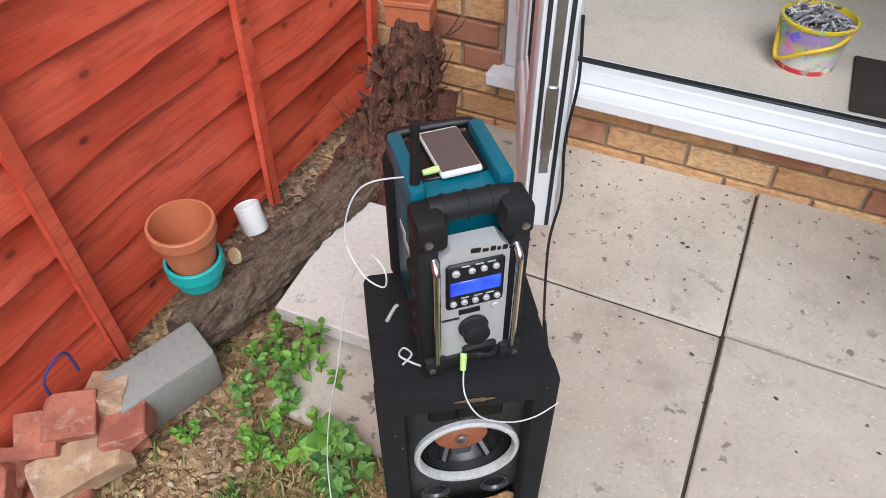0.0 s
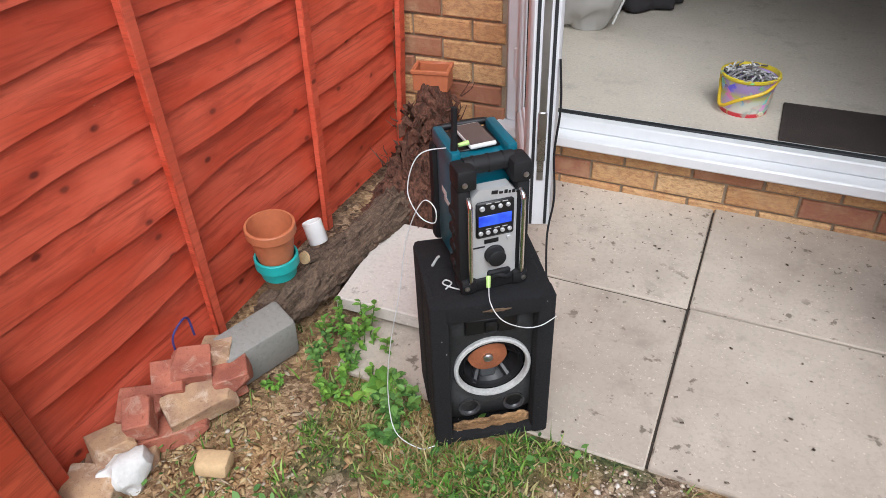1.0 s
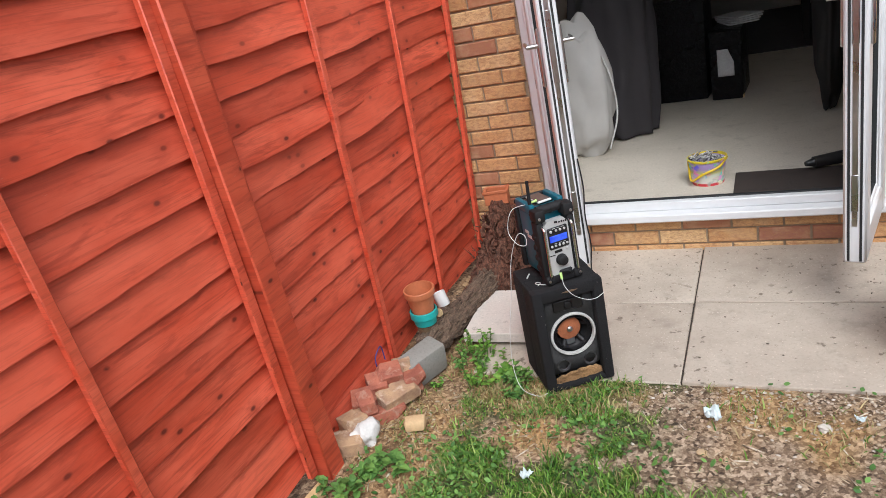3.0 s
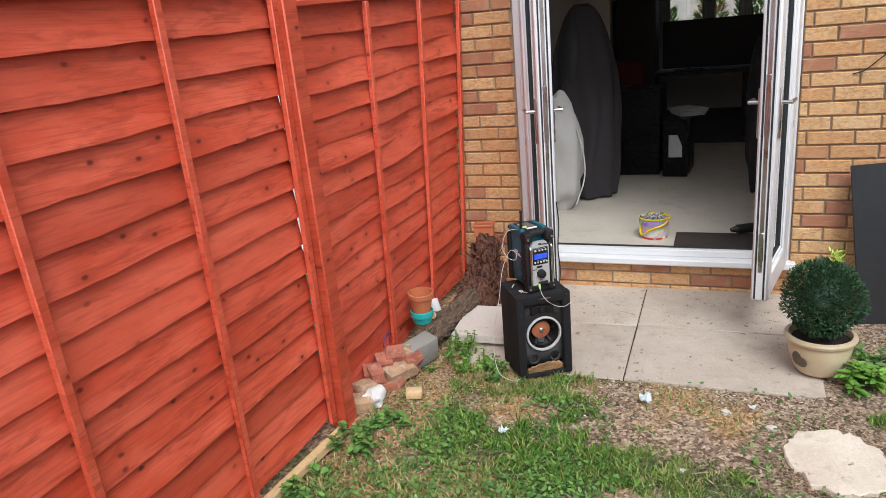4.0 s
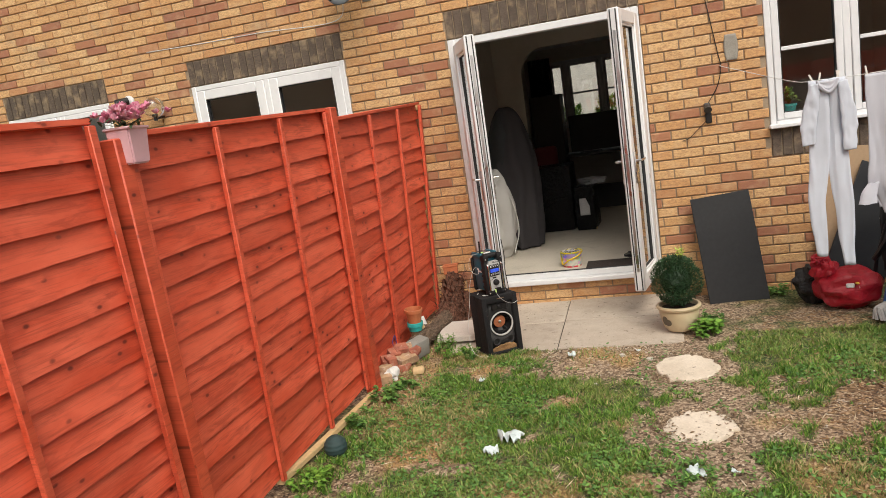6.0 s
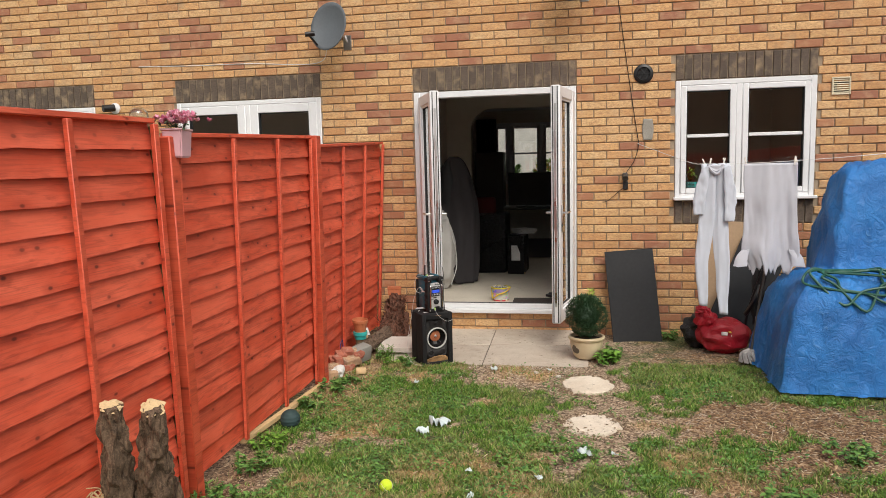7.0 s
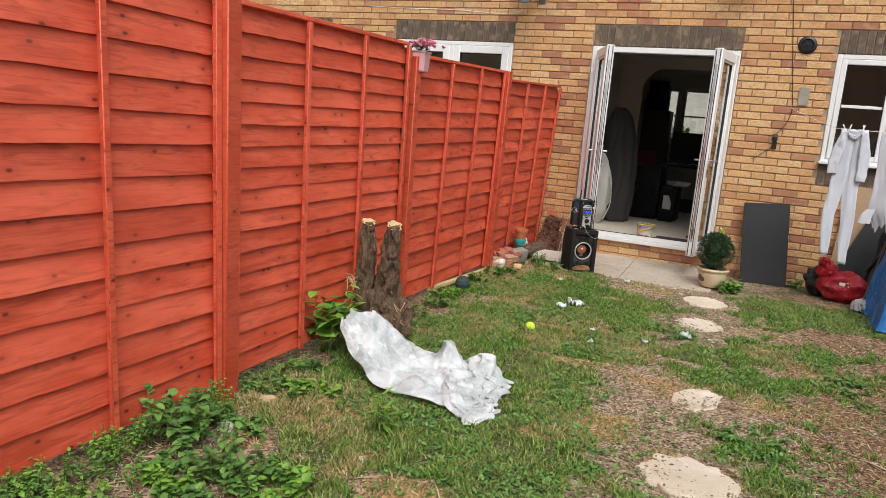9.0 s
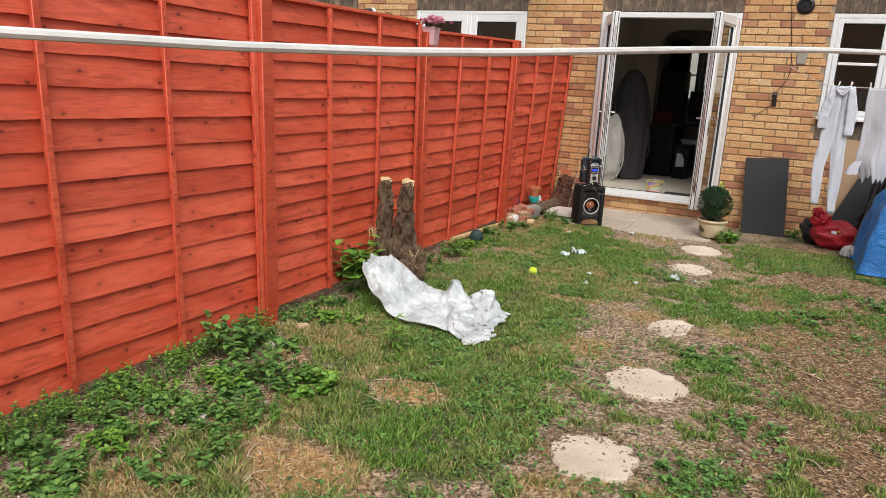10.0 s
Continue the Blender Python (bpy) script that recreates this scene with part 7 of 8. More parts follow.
# ---- fittings on the wall ----
def dish(x, y, z, r, yaw, name="satellite_dish"):
    d = thing(name, "grey satellite dish on a wall bracket", "satellite dish", (x, WALL_Y, z), group="satellite dishes")
    grey = plain("dish_grey", (0.105, 0.118, 0.13), 0.6, 0, 0.15, 14)
    m = Matrix.Translation((0, y - WALL_Y, 0)) @ pose(0, 0, 0, 78, 0, yaw) @ Matrix.Diagonal((0.84, 1, 1, 1)) @ pose(0, 0, 0, 0, 0, -38)
    bm = B()
    t = bmesh.new()
    rings = []
    for i in range(8):
        rr = r * i / 7
        rings.append([t.verts.new((rr * math.cos(a * 0.2618), rr * math.sin(a * 0.2618), 0.20 * rr * rr / r)) for a in range(24)] if i else [t.verts.new((0, 0, 0))])
    for k in range(24):
        t.faces.new((rings[0][0], rings[1][k], rings[1][(k + 1) % 24]))
    for a, b in zip(rings[1:], rings[2:]):
        for k in range(24):
            t.faces.new((a[k], b[k], b[(k + 1) % 24], a[(k + 1) % 24]))
    merge(bm, t, m)
    solid(part("reflector", bm, grey, d), 0.006, 0)
    bm = B()
    foot, tip = m @ Vector((0, -r * 0.92, 0.17 * r)), m @ Vector((0, -r * 0.75, r * 0.95))
    cyl(bm, foot, tip, 0.010, n=8)
    arm = part("feed_arm", bm, black_plastic, d)
    bm = B()
    cyl(bm, tip - Vector((0.03, 0, 0)), tip + Vector((0.05, 0.03, 0.01)), 0.022, n=14)
    part("receiver", bm, black_plastic, arm)
    bm = B()
    tube(bm, [m @ Vector((0, 0, 0.0)), (0.04, -0.05, -0.03), (0.08, 0.0, -0.10)], 0.014, 8)
    cube(bm, (0.08, -0.006, -0.10), (0.08, 0.012, 0.14), 0.003)
    part("bracket", bm, steel, d)


dish(-1.465, 1.86, 2.885, 0.228, -14)
dish(0.76, 1.86, 3.19, 0.24, -14)


def wall_fittings():
    v = thing("flue_vent", "round black boiler vent in the brick wall", "vent", (1.354, WALL_Y, 2.362))
    part("ring", lathe(B(), [(0.02, 0.0), (0.085, 0.0), (0.085, 0.012), (0.062, 0.03), (0.058, 0.03), (0.05, 0.012), (0.01, 0.010)], 32, pose(0, -0.004, 0, 90)), black_plastic, v)
    bm = B()
    for a in range(6):
        cyl(bm, (0.055 * math.cos(a * 1.047), -0.03, 0.055 * math.sin(a * 1.047)), (0, -0.045, 0), 0.004, n=6)
    part("guard", bm, black_plastic, v)
    v = thing("air_brick", "cream louvred plastic air vent in the wall", "vent", (2.985, WALL_Y, 2.185))
    cream = plain("cream_plastic", (0.62, 0.55, 0.40), 0.5)
    bm = B()
    ring_frame(bm, -0.075, 0.075, -0.075, 0.075, 0.014, -0.008, 0.02, 0.003)
    part("vent_frame", bm, cream, v)
    part("backing", cube(B(), (0, -0.002, 0), (0.13, 0.006, 0.13)), gasket, v)
    for k in range(7):
        part("slat", cube(B(), (0, -0.010, -0.054 + 0.018 * k), (0.13, 0.014, 0.005), 0.001, Matrix.Translation((0, -0.01, -0.054 + 0.018 * k)) @ pose(0, 0, 0, 35) @ Matrix.Translation((0, 0.01, 0.054 - 0.018 * k))), cream, v)
    t = thing("wall_lamp", "small dark outdoor sensor lamp with a dangling cable", "lamp", (1.197, WALL_Y, 1.43))
    bm = cube(B(), (0, -0.018, 0.03), (0.05, 0.036, 0.06), 0.012, None, 2)
    cyl(bm, (0, -0.035, 0.03), (0, -0.07, 0.005), 0.024, 0.028, 16)
    part("lamp_head", bm, plain("dull_dark_metal", (0.07, 0.065, 0.06), 0.5, 0.4), t)
    bm = cube(B(), (0.005, -0.012, -0.055), (0.045, 0.022, 0.08), 0.006)
    part("lamp_body", bm, black_plastic, t)
    w = thing("wall_cable", "thin dark cable clipped down the brick wall", "cable", (1.25, WALL_Y, 1.5))
    o = Vector((1.25, WALL_Y, 1.5))
    bm = B()
    tube(bm, [Vector(q) - o for q in ((1.10, 2.088, 4.2), (1.12, 2.088, 3.2), (1.17, 2.088, 2.75), (1.24, 2.088, 2.25), (1.30, 2.088, 1.85), (1.315, 2.086, 1.74), (1.28, 2.085, 1.60), (1.21, 2.086, 1.49), (1.195, 2.07, 1.44))], 0.0032, 6)
    tube(bm, [Vector(q) - o for q in ((1.19, 2.075, 1.36), (1.12, 2.085, 1.30), (1.05, 2.087, 1.24), (1.0, 2.088, 1.225))], 0.0028, 6)
    part("lead", bm, rubber, w)
    g = thing("cement_patch", "grey cement patch smeared on the bricks", "patch", (1.395, WALL_Y - 0.008, 1.87))
    bm = sheet(8, 12, lambda u, v: Vector(((u - 0.5) * 0.10 * (0.75 + 0.25 * math.sin(3.14 * v)), 0.001 * noise.noise((u * 6, v * 6, 1)), (v - 0.5) * 0.19)))
    solid(part("smear", bm, plain("grey_cement", (0.30, 0.28, 0.24), 0.9, 0, 0.3, 30), g), 0.006)
    c = thing("security_camera", "white and black bullet camera on the neighbour's wall", "camera", (-3.90, WALL_Y, 2.265))
    part("mount", lathe(B(), [(0.01, 0.0), (0.055, 0.0), (0.055, 0.018), (0.03, 0.03), (0.005, 0.032)], 24, pose(0, 0, 0, 90)), upvc, c)
    bm = B()
    cyl(bm, (0.01, -0.04, 0.005), (-0.055, -0.13, -0.01), 0.036, 0.036, 18)
    part("camera_body", bm, black_plastic, c)
    g = thing("globe_lamp", "clear glass globe lamp on the neighbour's wall", "lamp", (-3.56, WALL_Y, 2.14))
    part("globe", lathe(B(), [(0.095 * math.sin(radians(a)), -0.095 * math.cos(radians(a))) for a in range(4, 180, 11)], 24, pose(0, -0.13, 0.02)), glass, g)
    part("arm", cyl(cyl(B(), (0, 0, -0.06), (0, -0.13, -0.085), 0.010, n=8), (0, -0.13, -0.10), (0, -0.13, -0.02), 0.018, n=12), black_plastic, g)
    w = thing("white_cable", "thin white cable along the neighbour's wall", "cable", (-2.6, WALL_Y, 2.62))
    bm = B()
    tube(bm, [(-1.0, -0.01, 0.05), (-0.4, -0.008, 0.03), (0.2, -0.01, 0.02), (0.9, -0.01, -0.01), (1.05, -0.1, 0.15)], 0.004, 6)
    part("lead", bm, white_cable, w)
    p = thing("overflow_pipe", "short black overflow pipe through the wall", "pipe", (-8.0, WALL_Y, 3.0))
    part("pipe_bend", tube(B(), [(0, 0.05, 0), (0, -0.06, 0), (0, -0.10, -0.03), (0, -0.10, -0.09)], 0.025, 10), black_plastic, p)
    f = thing("hanging_planter", "pink plastic planter with pink flowers on the fence top", "planter", (-1.045, -1.565, 1.655), 8)
    pink = plain("pink_plastic", (0.68, 0.42, 0.46), 0.5, 0, 0.06)
    bm = B()
    t = bmesh.new()
    bmesh.ops.create_cube(t, size=1)
    for v in t.verts:
        w_ = 0.128 if v.co.z > 0 else 0.105
        v.co = Vector((v.co.x * w_ * 0.72, v.co.y * w_, v.co.z * 0.13 + 0.050))
    bmesh.ops.bevel(t, geom=t.edges[:], offset=0.006, segments=2, affect="EDGES")
    merge(bm, t)
    pot = part("planter_box", bm, pink, f)
    bm = B()
    cube(bm, (0.0, 0, 0.112), (0.100, 0.138, 0.010), 0.003)
    part("rim", bm, pink, pot)
    fl, lv = B(), B()
    rng = random.Random(9)
    for k in range(70):
        c = Vector((rng.gauss(0, 0.032), rng.gauss(0, 0.05), 0.150 + rng.uniform(-0.012, 0.035)))
        for q in range(6):
            leaf_mesh(fl, Matrix.Translation(c) @ pose(0, 0, 0, rng.uniform(10, 70), 0, q * 60 + rng.uniform(-15, 15)), 0.024, 0.021, 0.3, -0.2)
    for k in range(50):
        c = Vector((rng.gauss(0, 0.026), rng.gauss(0, 0.045), 0.115 + rng.uniform(-0.005, 0.02)))
        leaf_mesh(lv, Matrix.Translation(c) @ pose(0, 0, 0, rng.uniform(-10, 50), 0, rng.uniform(0, 360)), 0.04, 0.012)
    tagged(part("flowers", fl, piece_material("pink_petals", (0.85, 0.30, 0.46), (0.90, 0.52, 0.62), (0.74, 0.16, 0.32)), f, "pink artificial flowers", smooth=False), kind="stuff")
    tagged(part("leaves", lv, box_leaf, f, smooth=False), kind="stuff")


wall_fittings()


# ---- inside the room ----
def indoors():
    mat = thing("door_mat", "dark brown ribbed door mat inside the threshold", "mat", (0.47, 2.36, FLOOR))
    part("mat_top", cube(B(), (0.02, 0.02, 0.005), (0.70, 0.30, 0.010), 0.003), plain("brown_mat", (0.055, 0.042, 0.036), 0.97, 0, 0.4, 70, 0.9, 0.006), mat)
    bk = thing("bucket", "printed plastic tub full of metal fixings", "bucket", (0.012, 2.445, FLOOR))
    n = Nodes("printed_tub", 0.4)
    sep = n.t.nodes.new("ShaderNodeSeparateXYZ")
    n.set(sep.inputs[0], n.co)
    band = n.ramp(n.math("DIVIDE", sep.outputs[2], 0.13), (0.0, (0.62, 0.03, 0.05)), (0.10, (0.62, 0.05, 0.06)), (0.13, (0.70, 0.66, 0.60)), (0.45, (0.62, 0.66, 0.55)), (0.55, (0.55, 0.55, 0.16)), (0.72, (0.36, 0.26, 0.52)), (0.94, (0.42, 0.32, 0.60)), (0.96, (0.72, 0.58, 0.03)))
    patch = n.voronoi(22, None, "F1", "Color")
    col = n.mix(n.ramp(n.noise(24, 3), (0.52, 0.0), (0.62, 0.75)), band, patch)
    tub = part("tub", lathe(B(), [(0.02, 0.0), (0.078, 0.0), (0.092, 0.128), (0.098, 0.129), (0.099, 0.136), (0.092, 0.138), (0.088, 0.120), (0.02, 0.112)], 36), n.done(col), bk, "colourful printed tub")
    bm = B()
    tube(bm, [(0.096, 0.0, 0.128), (0.06, -0.075, 0.10), (-0.02, -0.098, 0.07), (-0.075, -0.06, 0.03), (-0.088, -0.02, 0.08), (-0.094, 0.02, 0.125)], 0.006, 8)
    part("bail_handle", bm, plain("yellow_plastic", (0.75, 0.52, 0.02), 0.4), tub, "yellow plastic handle")
    bm = B()
    rng = random.Random(1)
    for k in range(110):
        r, a = 0.082 * math.sqrt(rng.random()), rng.uniform(0, 6.28)
        c = Vector((r * math.cos(a), r * math.sin(a), 0.122 + rng.uniform(0, 0.02)))
        d = Vector((rng.uniform(-1, 1), rng.uniform(-1, 1), rng.uniform(-0.4, 0.4))).normalized() * rng.uniform(0.01, 0.026)
        cyl(bm, c - d, c + d, 0.0032, n=6)
    tagged(part("metal_hardware", bm, piece_material("fixings", (0.5, 0.5, 0.5), (0.03, 0.03, 0.03), (0.75, 0.75, 0.73), (0.02, 0.02, 0.02)), bk, "loose screws and bolts"), kind="stuff")
    # tall covered shape
    cv = thing("covered_frame", "dark grey fabric cover over a tall rounded frame", "cover", (-0.69, 3.55, FLOOR))

    def f(u, v):
        a = -2.7 + 3.0 * u
        z = 1.46 * (1 - v)
        prof = 0.275 * (max(0.0, 1 - (z / 1.47) ** 8)) ** 0.5 * (0.80 + 0.20 * math.sin(math.pi * min(1.0, z / 1.2))) + 0.02
        fold = 0.028 * math.sin(a * 9 + 2 * noise.noise((a, z * 2, 0))) * v + 0.035 * noise.noise((a * 2, z * 2.5, 3))
        lift = 0.55 * max(0, (1.0 - u * 2.2)) * max(0, v - 0.45)
        r = prof + fold
        return Vector((r * math.cos(a) * 0.95 + 0.05, r * math.sin(a) * 0.8 + 0.10 * (1 - v), z + lift * 0.5 + 0.01))

    solid(part("cover_cloth", sheet(60, 50, f), cloth_material("dark_grey_cloth", (0.050, 0.046, 0.050)), cv), 0.006)
    part("frame_core", lathe(B(), [(0.02, 0.02), (0.16, 0.02), (0.17, 0.7), (0.12, 1.2), (0.03, 1.42)], 20), gasket, cv)
    fb = thing("fabric_bag", "light grey padded fabric bag under the dark cover", "bag", (-0.75, 3.12, FLOOR))
    bm = blob(B(), (0, 0, 0.40), (0.19, 0.14, 0.46), 4, 0.16, 2.2, 2)
    for v in bm.verts:
        v.co.z = max(v.co.z, 0.0)
    body = part("padding", bm, cloth_material("light_grey_cloth", (0.52, 0.51, 0.49)), fb)
    bm = B()
    tube(bm, [(0.17, -0.10, 0.62), (0.205, -0.06, 0.45), (0.21, -0.05, 0.25), (0.15, -0.08, 0.05)], 0.005, 6)
    part("piping", bm, white_cable, body)
    # stacked black boxes
    foil = plain("black_film", (0.006, 0.006, 0.007), 0.30, 0, 0.3, 7, 0.9, 0.03)
    foil.node_tree.nodes["Principled BSDF"].inputs["Specular IOR Level"].default_value = 0.25
    for x, y, w, d, h, lab in ((-0.335, 4.52, 0.48, 0.46, 0.74, "large black film-wrapped box"), (0.035, 4.42, 0.22, 0.42, 0.48, "narrow black film-wrapped box with a torn label")):
        b = thing("wrapped_box", lab, "box", (x, y, FLOOR), -3, "wrapped boxes")
        bm = cube(B(), (0, 0, h / 2), (w, d, h), 0.014, None, 2, 0.008)
        body = part("wrapping", bm, foil, b)
        if h < 0.6:
            bm = sheet(6, 8, lambda u, v: Vector((-0.055 + u * 0.11 * (1 - 0.35 * max(0, v - 0.5) * 2), -d / 2 - 0.010 + 0.003 * noise.noise((u * 5, v * 5, 0)), 0.17 + v * 0.19)))
            solid(part("torn_label", bm, plain("paper_white", (0.62, 0.62, 0.62), 0.7, 0, 0.2, 30), body, "torn white paper label"), 0.002)
            part("pallet_foot", cube(B(), (0.02, -d / 2 + 0.03, 0.011), (0.18, 0.05, 0.022), 0.002), raw_timber, b)
        else:
            bm = B()
            tube(bm, [(-0.12, -d / 2 - 0.008, 0.60), (-0.10, -d / 2 - 0.012, 0.42), (-0.105, -d / 2 - 0.008, 0.25)], 0.006, 6)
            part("tape", bm, plain("beige_tape", (0.30, 0.25, 0.16), 0.6), body)
    pp = thing("paper_stack", "stack of white papers on a box", "papers", (0.10, 4.55, FLOOR + 0.485), 20)
    for k in range(4):
        part("sheet", cube(B(), (0.004 * k, 0.006 * (k % 2), 0.008 + 0.014 * k), (0.21, 0.29, 0.010), 0.001, pose(0, 0, 0, 0, 0, 6 * k)), plain("paper", (0.60, 0.60, 0.60), 0.8), pp)
    # screen on a table
    tb = thing("table", "dark table under the front window", "table", (0.05, 6.45, FLOOR + 0.008))
    tw = plain("dark_wood", (0.016, 0.013, 0.012), 0.6)
    part("tabletop", cube(B(), (0, 0, 0.70), (1.25, 0.6, 0.04), 0.006), tw, tb)
    for sx in (-1, 1):
        for sy in (-1, 1):
            part("leg", cube(B(), (sx * 0.56, sy * 0.24, 0.34), (0.06, 0.06, 0.68), 0.004), tw, tb)
    tv = thing("television", "black flat screen on the dark table", "television", (0.02, 6.35, FLOOR + 0.728))
    part("screen", cube(B(), (0.27, 0, 0.27), (1.08, 0.04, 0.50), 0.008), plain("screen_black", (0.005, 0.005, 0.006), 0.6), tv)
    part("stand", cube(cube(B(), (0, 0, 0.008), (0.30, 0.18, 0.016), 0.004), (0, 0.02, 0.05), (0.05, 0.03, 0.10), 0.004), black_plastic, tv)
    cu = thing("curtain", "black curtain drawn beside the front window", "curtain", (-0.80, 8.48, 0.6))
    bm = sheet(50, 10, lambda u, v: Vector((u * 0.36 - 0.22, 0.03 * math.sin(u * 34) + 0.01 * v, v * 1.85)))
    solid(part("drape", bm, plain("black_cloth", (0.012, 0.012, 0.014), 0.95), cu), 0.004)
    cb = thing("cabinet", "tall dark cabinet in the front room", "cabinet", (-0.62, 6.35, FLOOR + 0.008))
    part("carcass", cube(B(), (0.10, 0, 0.78), (0.42, 0.45, 1.56), 0.006), tw, cb)
    ar = thing("armchair", "dark red cushioned armchair in the front room", "armchair", (-0.50, 5.35, FLOOR))
    part("back_cushion", cube(B(), (0, 0.1, 0.62), (0.30, 0.14, 0.60), 0.05, None, 3), plain("dark_red_cloth", (0.10, 0.012, 0.015), 0.9), ar)
    part("seat", cube(B(), (0, -0.08, 0.21), (0.34, 0.36, 0.40), 0.04, None, 3), plain("dark_cloth", (0.02, 0.018, 0.02), 0.9), ar)
    # right side: cardboard, a dark coat bag, a cordless drill
    c = thing("cardboard_box", "flat brown cardboard carton standing against the wall", "cardboard", (0.715, 3.08, FLOOR), -4)
    part("carton", cube(B(), (0.02, 0.24, 0.55), (0.08, 0.52, 1.10), 0.006, None, 1, 0.004), plain("carton_brown", (0.36, 0.25, 0.16), 0.9, 0, 0.1, 8), c)
    g = thing("garment_bag", "black garment bag beside the carton", "bag", (0.635, 3.66, FLOOR))
    part("sack", blob(B(), (0, 0, 0.55), (0.085, 0.15, 0.55), 4, 0.15, 2, 5), plain("black_fabric", (0.012, 0.012, 0.013), 0.7, 0, 0.3, 16, 0.4), g)
    d = thing("cordless_drill", "black and red cordless drill lying on the mat", "drill", (0.58, 2.53, FLOOR + 0.012), 25)
    bm = B()
    cyl(bm, (-0.09, 0, 0.035), (0.07, 0, 0.035), 0.028, 0.032, 16)
    cyl(bm, (-0.13, 0, 0.035), (-0.09, 0, 0.035), 0.012, 0.022, 14)
    body = part("motor_body", bm, plain("drill_black", (0.02, 0.02, 0.02), 0.5), d)
    part("grip", cube(B(), (0.06, -0.06, 0.03), (0.045, 0.12, 0.04), 0.012, None, 2), rubber, body)
    part("battery", cube(B(), (0.06, -0.13, 0.03), (0.08, 0.045, 0.06), 0.008, None, 2), plain("drill_red", (0.35, 0.02, 0.03), 0.45), body)
    # plants on the kitchen sill
    for x, s in ((1.80, 1), (2.52, 2)):
        p = thing("sill_plant", "small leafy plant on the kitchen window sill", "potted plant", (x, 2.27, 1.31), group="plants on the sill")
        part("pot", lathe(B(), pot_profile(0.035, 0.048, 0.08), 24), turquoise if s == 1 else terracotta, p)
        bm = B()
        rng = random.Random(s)
        for k in range(40):
            leaf_mesh(bm, Matrix.Translation((rng.gauss(0, 0.02), rng.gauss(0, 0.02), 0.08 + rng.uniform(0, 0.10))) @ pose(0, 0, 0, rng.uniform(-10, 60), 0, rng.uniform(0, 360)), 0.06, 0.03)
        part("foliage", bm, hedge_leaf, p, smooth=False)
    # the front garden beyond the far window
    rng = random.Random(21)
    for x, y, r, h in ((-0.55, 10.4, 0.42, 1.62), (0.15, 10.6, 0.5, 1.70), (0.75, 10.3, 0.5, 1.95), (1.6, 10.6, 0.6, 1.8), (-1.5, 10.6, 0.5, 1.5)):
        hdg = thing("hedge_bush", "light green conifer bush in the front garden", "bush", (x, y, -0.02), group="front garden bushes")
        bm = B()
        for k in range(900):
            a, t = rng.uniform(0, 6.28), rng.random()
            rr = r * (1 - 0.65 * t) * rng.uniform(0.75, 1.08)
            leaf_mesh(bm, Matrix.Translation((rr * math.cos(a), rr * math.sin(a), t * h)) @ pose(0, 0, 0, rng.uniform(20, 80), 0, math.degrees(a) - 90 + rng.uniform(-40, 40)), 0.12, 0.05)
        tagged(part("crown", bm, hedge_leaf, hdg, smooth=False), kind="stuff")
        part("trunk", cyl(B(), (0, 0, 0), (0, 0, h * 0.8), 0.05, 0.02, 10), bark, hdg)
    ob = part("road", cube(B(), (0, 17.0, 0.0), (40, 6.0, 0.04)), plain("asphalt", (0.06, 0.06, 0.06), 0.9, 0, 0.25, 30), None, "grey asphalt road at the front", smooth=False)
    tagged(ob, category="road", kind="structure")
    ob = part("wall_opposite", cube(B(), (0, 24, 2.4), (40, 0.3, 4.9)), plain("far_brick", (0.52, 0.49, 0.45), 0.9, 0, 0.25, 10), None, "pale house front across the road", smooth=False)
    tagged(ob, category="wall", kind="structure")


indoors()


# ---- the bricks of the wall ----
def brick_faces(w, h, d=0.03, c=0.004):
    """A brick's five open faces with a chamfered front; the front looks to -y."""
    v = []
    for y, k in ((-0.006, c), (-0.006 + c, 0), (d, 0)):
        v += [(-w / 2 + k, y, -h / 2 + k), (w / 2 - k, y, -h / 2 + k), (w / 2 - k, y, h / 2 - k), (-w / 2 + k, y, h / 2 - k)]
    f = [(0, 1, 2, 3)]
    for a in (0, 4):
        f += [(a + i, a + 4 + i, a + 4 + (i + 1) % 4, a + (i + 1) % 4) for i in range(4)]
    return v, f


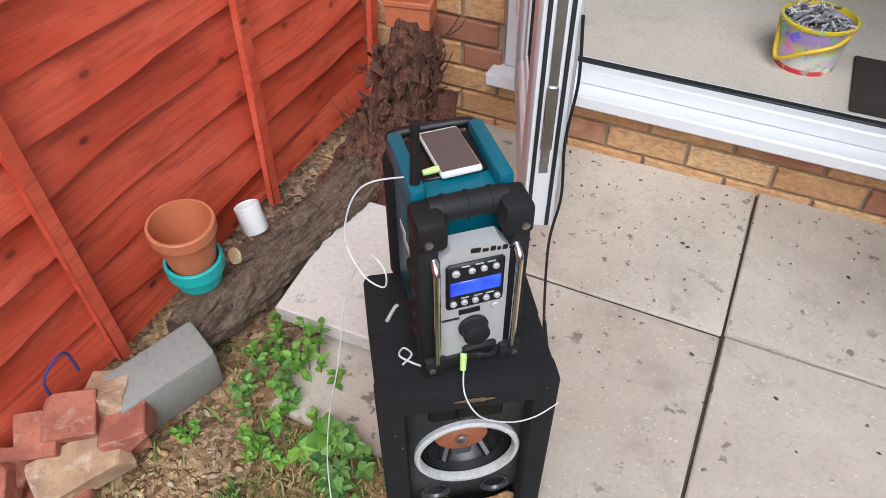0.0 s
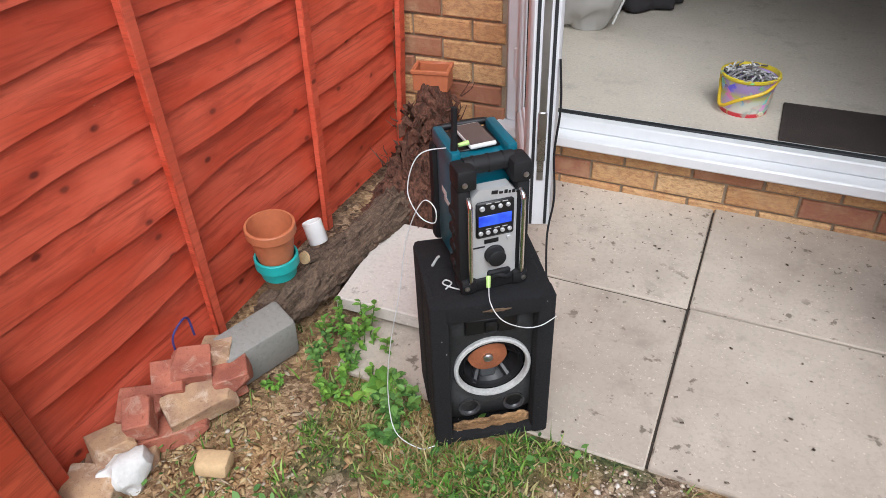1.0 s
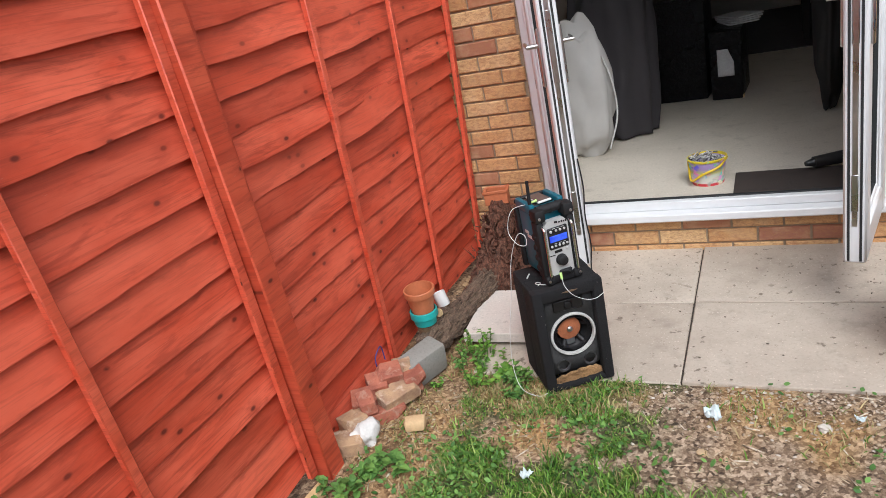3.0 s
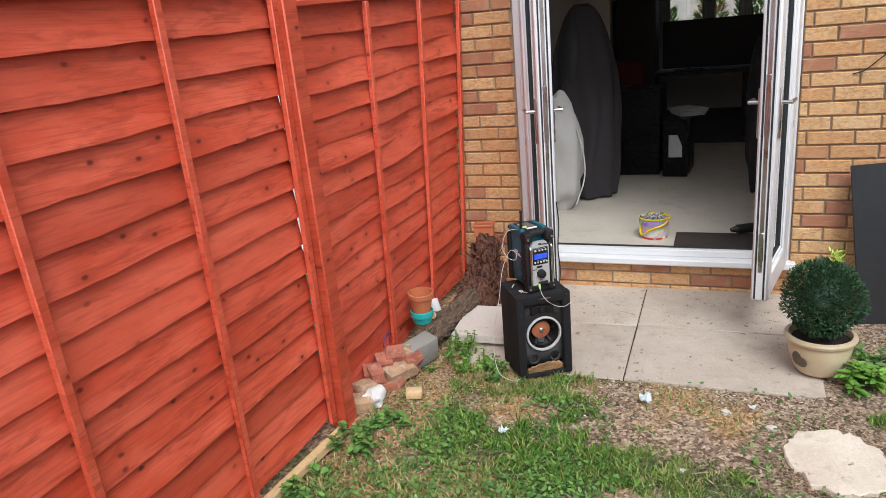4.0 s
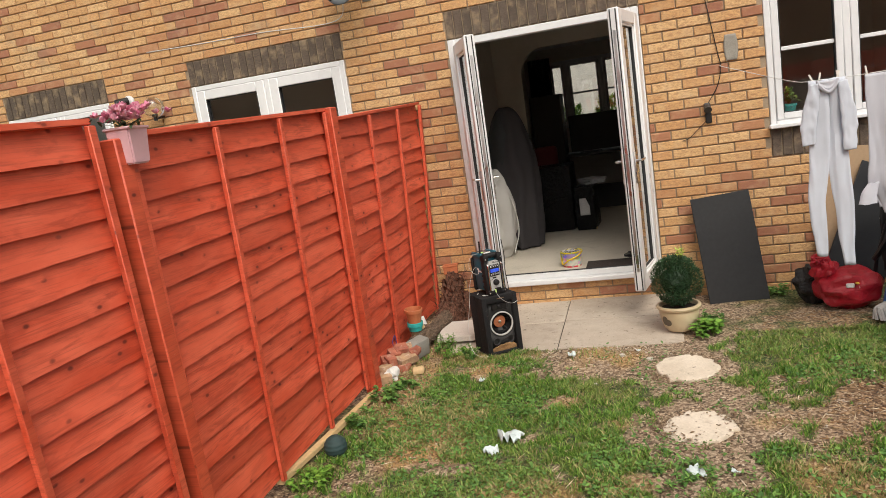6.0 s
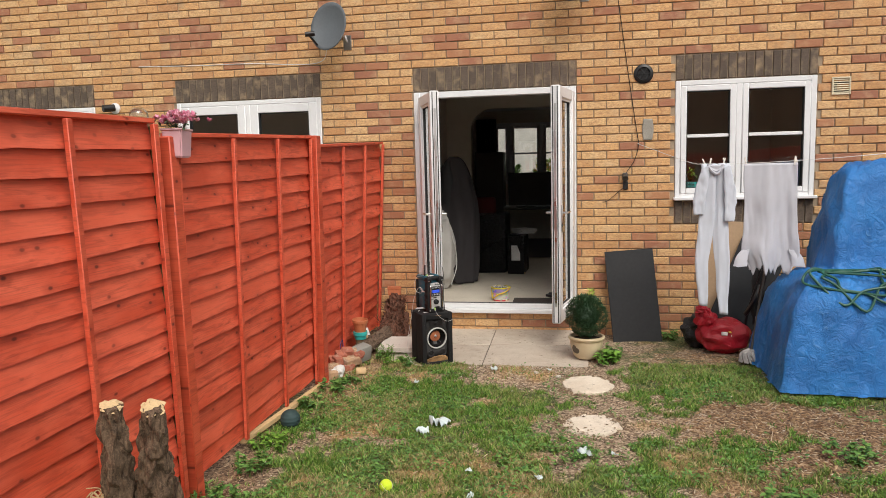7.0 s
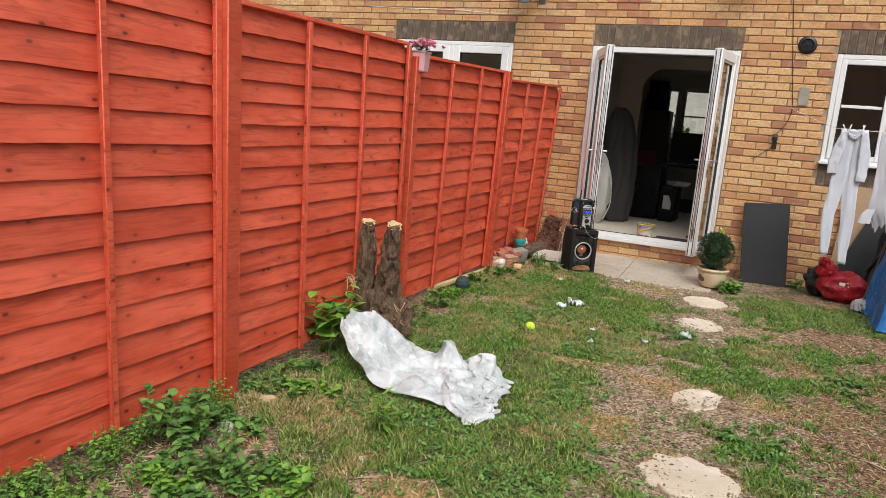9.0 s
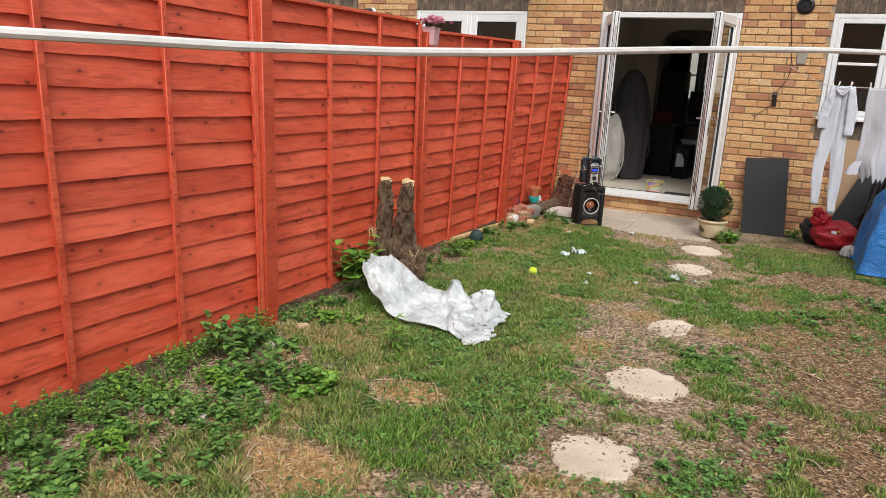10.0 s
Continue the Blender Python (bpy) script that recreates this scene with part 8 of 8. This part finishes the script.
def wall_bricks():
    spans = lintel_spans()
    rng = random.Random(13)
    meshes = {}

    def add_piece(name, x, z, w, h, material):
        key = (round(w, 3), round(h, 3), material.name)
        if key not in meshes:
            me = bpy.data.meshes.new("brick")
            me.from_pydata(*[brick_faces(w, h)[i] if i < 1 else [] for i in (0, 1)], brick_faces(w, h)[1])
            me.materials.append(material)
            meshes[key] = me
        ob = new(name, meshes[key])
        ob.parent = house_wall
        ob.location = (x, WALL_Y + rng.uniform(-0.0015, 0.002), z)
        ob.rotation_euler = (rng.uniform(-0.004, 0.004), rng.uniform(-0.004, 0.004), rng.uniform(-0.006, 0.006))

    verts, faces, near = [], [], 0
    rows = int((EAVES + 0.05) / 0.075)
    for r in range(rows):
        z = -0.0725 + 0.075 * r
        za, zb = z - 0.0325, z + 0.0325
        cuts = sorted((a, b) for a, b, c, d in list(HOLES) + spans if c < z < d)
        x = LEFT - (0.1125 if r % 2 else 0.0)
        while x < RIGHT:
            pieces = [(max(x, LEFT), min(x + 0.215, RIGHT))]
            for a, b in cuts:
                pieces = [q for p in pieces for q in ((p[0], min(p[1], a - 0.004)), (max(p[0], b + 0.004), p[1])) if q[1] - q[0] > 0.03 and not (p[0] >= a and p[1] <= b)]
            for p0, p1 in pieces:
                if p1 - p0 < 0.03:
                    continue
                cx, w = (p0 + p1) / 2, round((p1 - p0) / 0.005) * 0.005
                close = (-1.12 < cx < -0.75 and z < 2.3) or (-0.76 < cx < 1.62 and z < 2.3) or (1.6 < cx < 2.3 and z < 0.9)
                if close and near < 300:
                    add_piece("brick", cx, z, w, 0.065, wall_brick)
                    near += 1
                else:
                    v, f = brick_faces(w, 0.065)
                    o, dy = len(verts), rng.uniform(-0.0015, 0.002)
                    verts += [(q[0] + cx, q[1] + WALL_Y + dy, q[2] + z) for q in v]
                    faces += [tuple(i + o for i in q) for q in f]
            x += 0.225
    ob = raw("upper_bricks", verts, faces, wall_brick, house_wall)
    tagged(ob, kind="stuff")
    for a, b, c, d in spans:
        n = round((b - a) / 0.075)
        for k in range(n):
            add_piece("soldier_brick", a + (k + 0.5) * (b - a) / n, (c + d) / 2, round((b - a) / n - 0.010, 3), d - c - 0.010, soldier_brick)


wall_bricks()
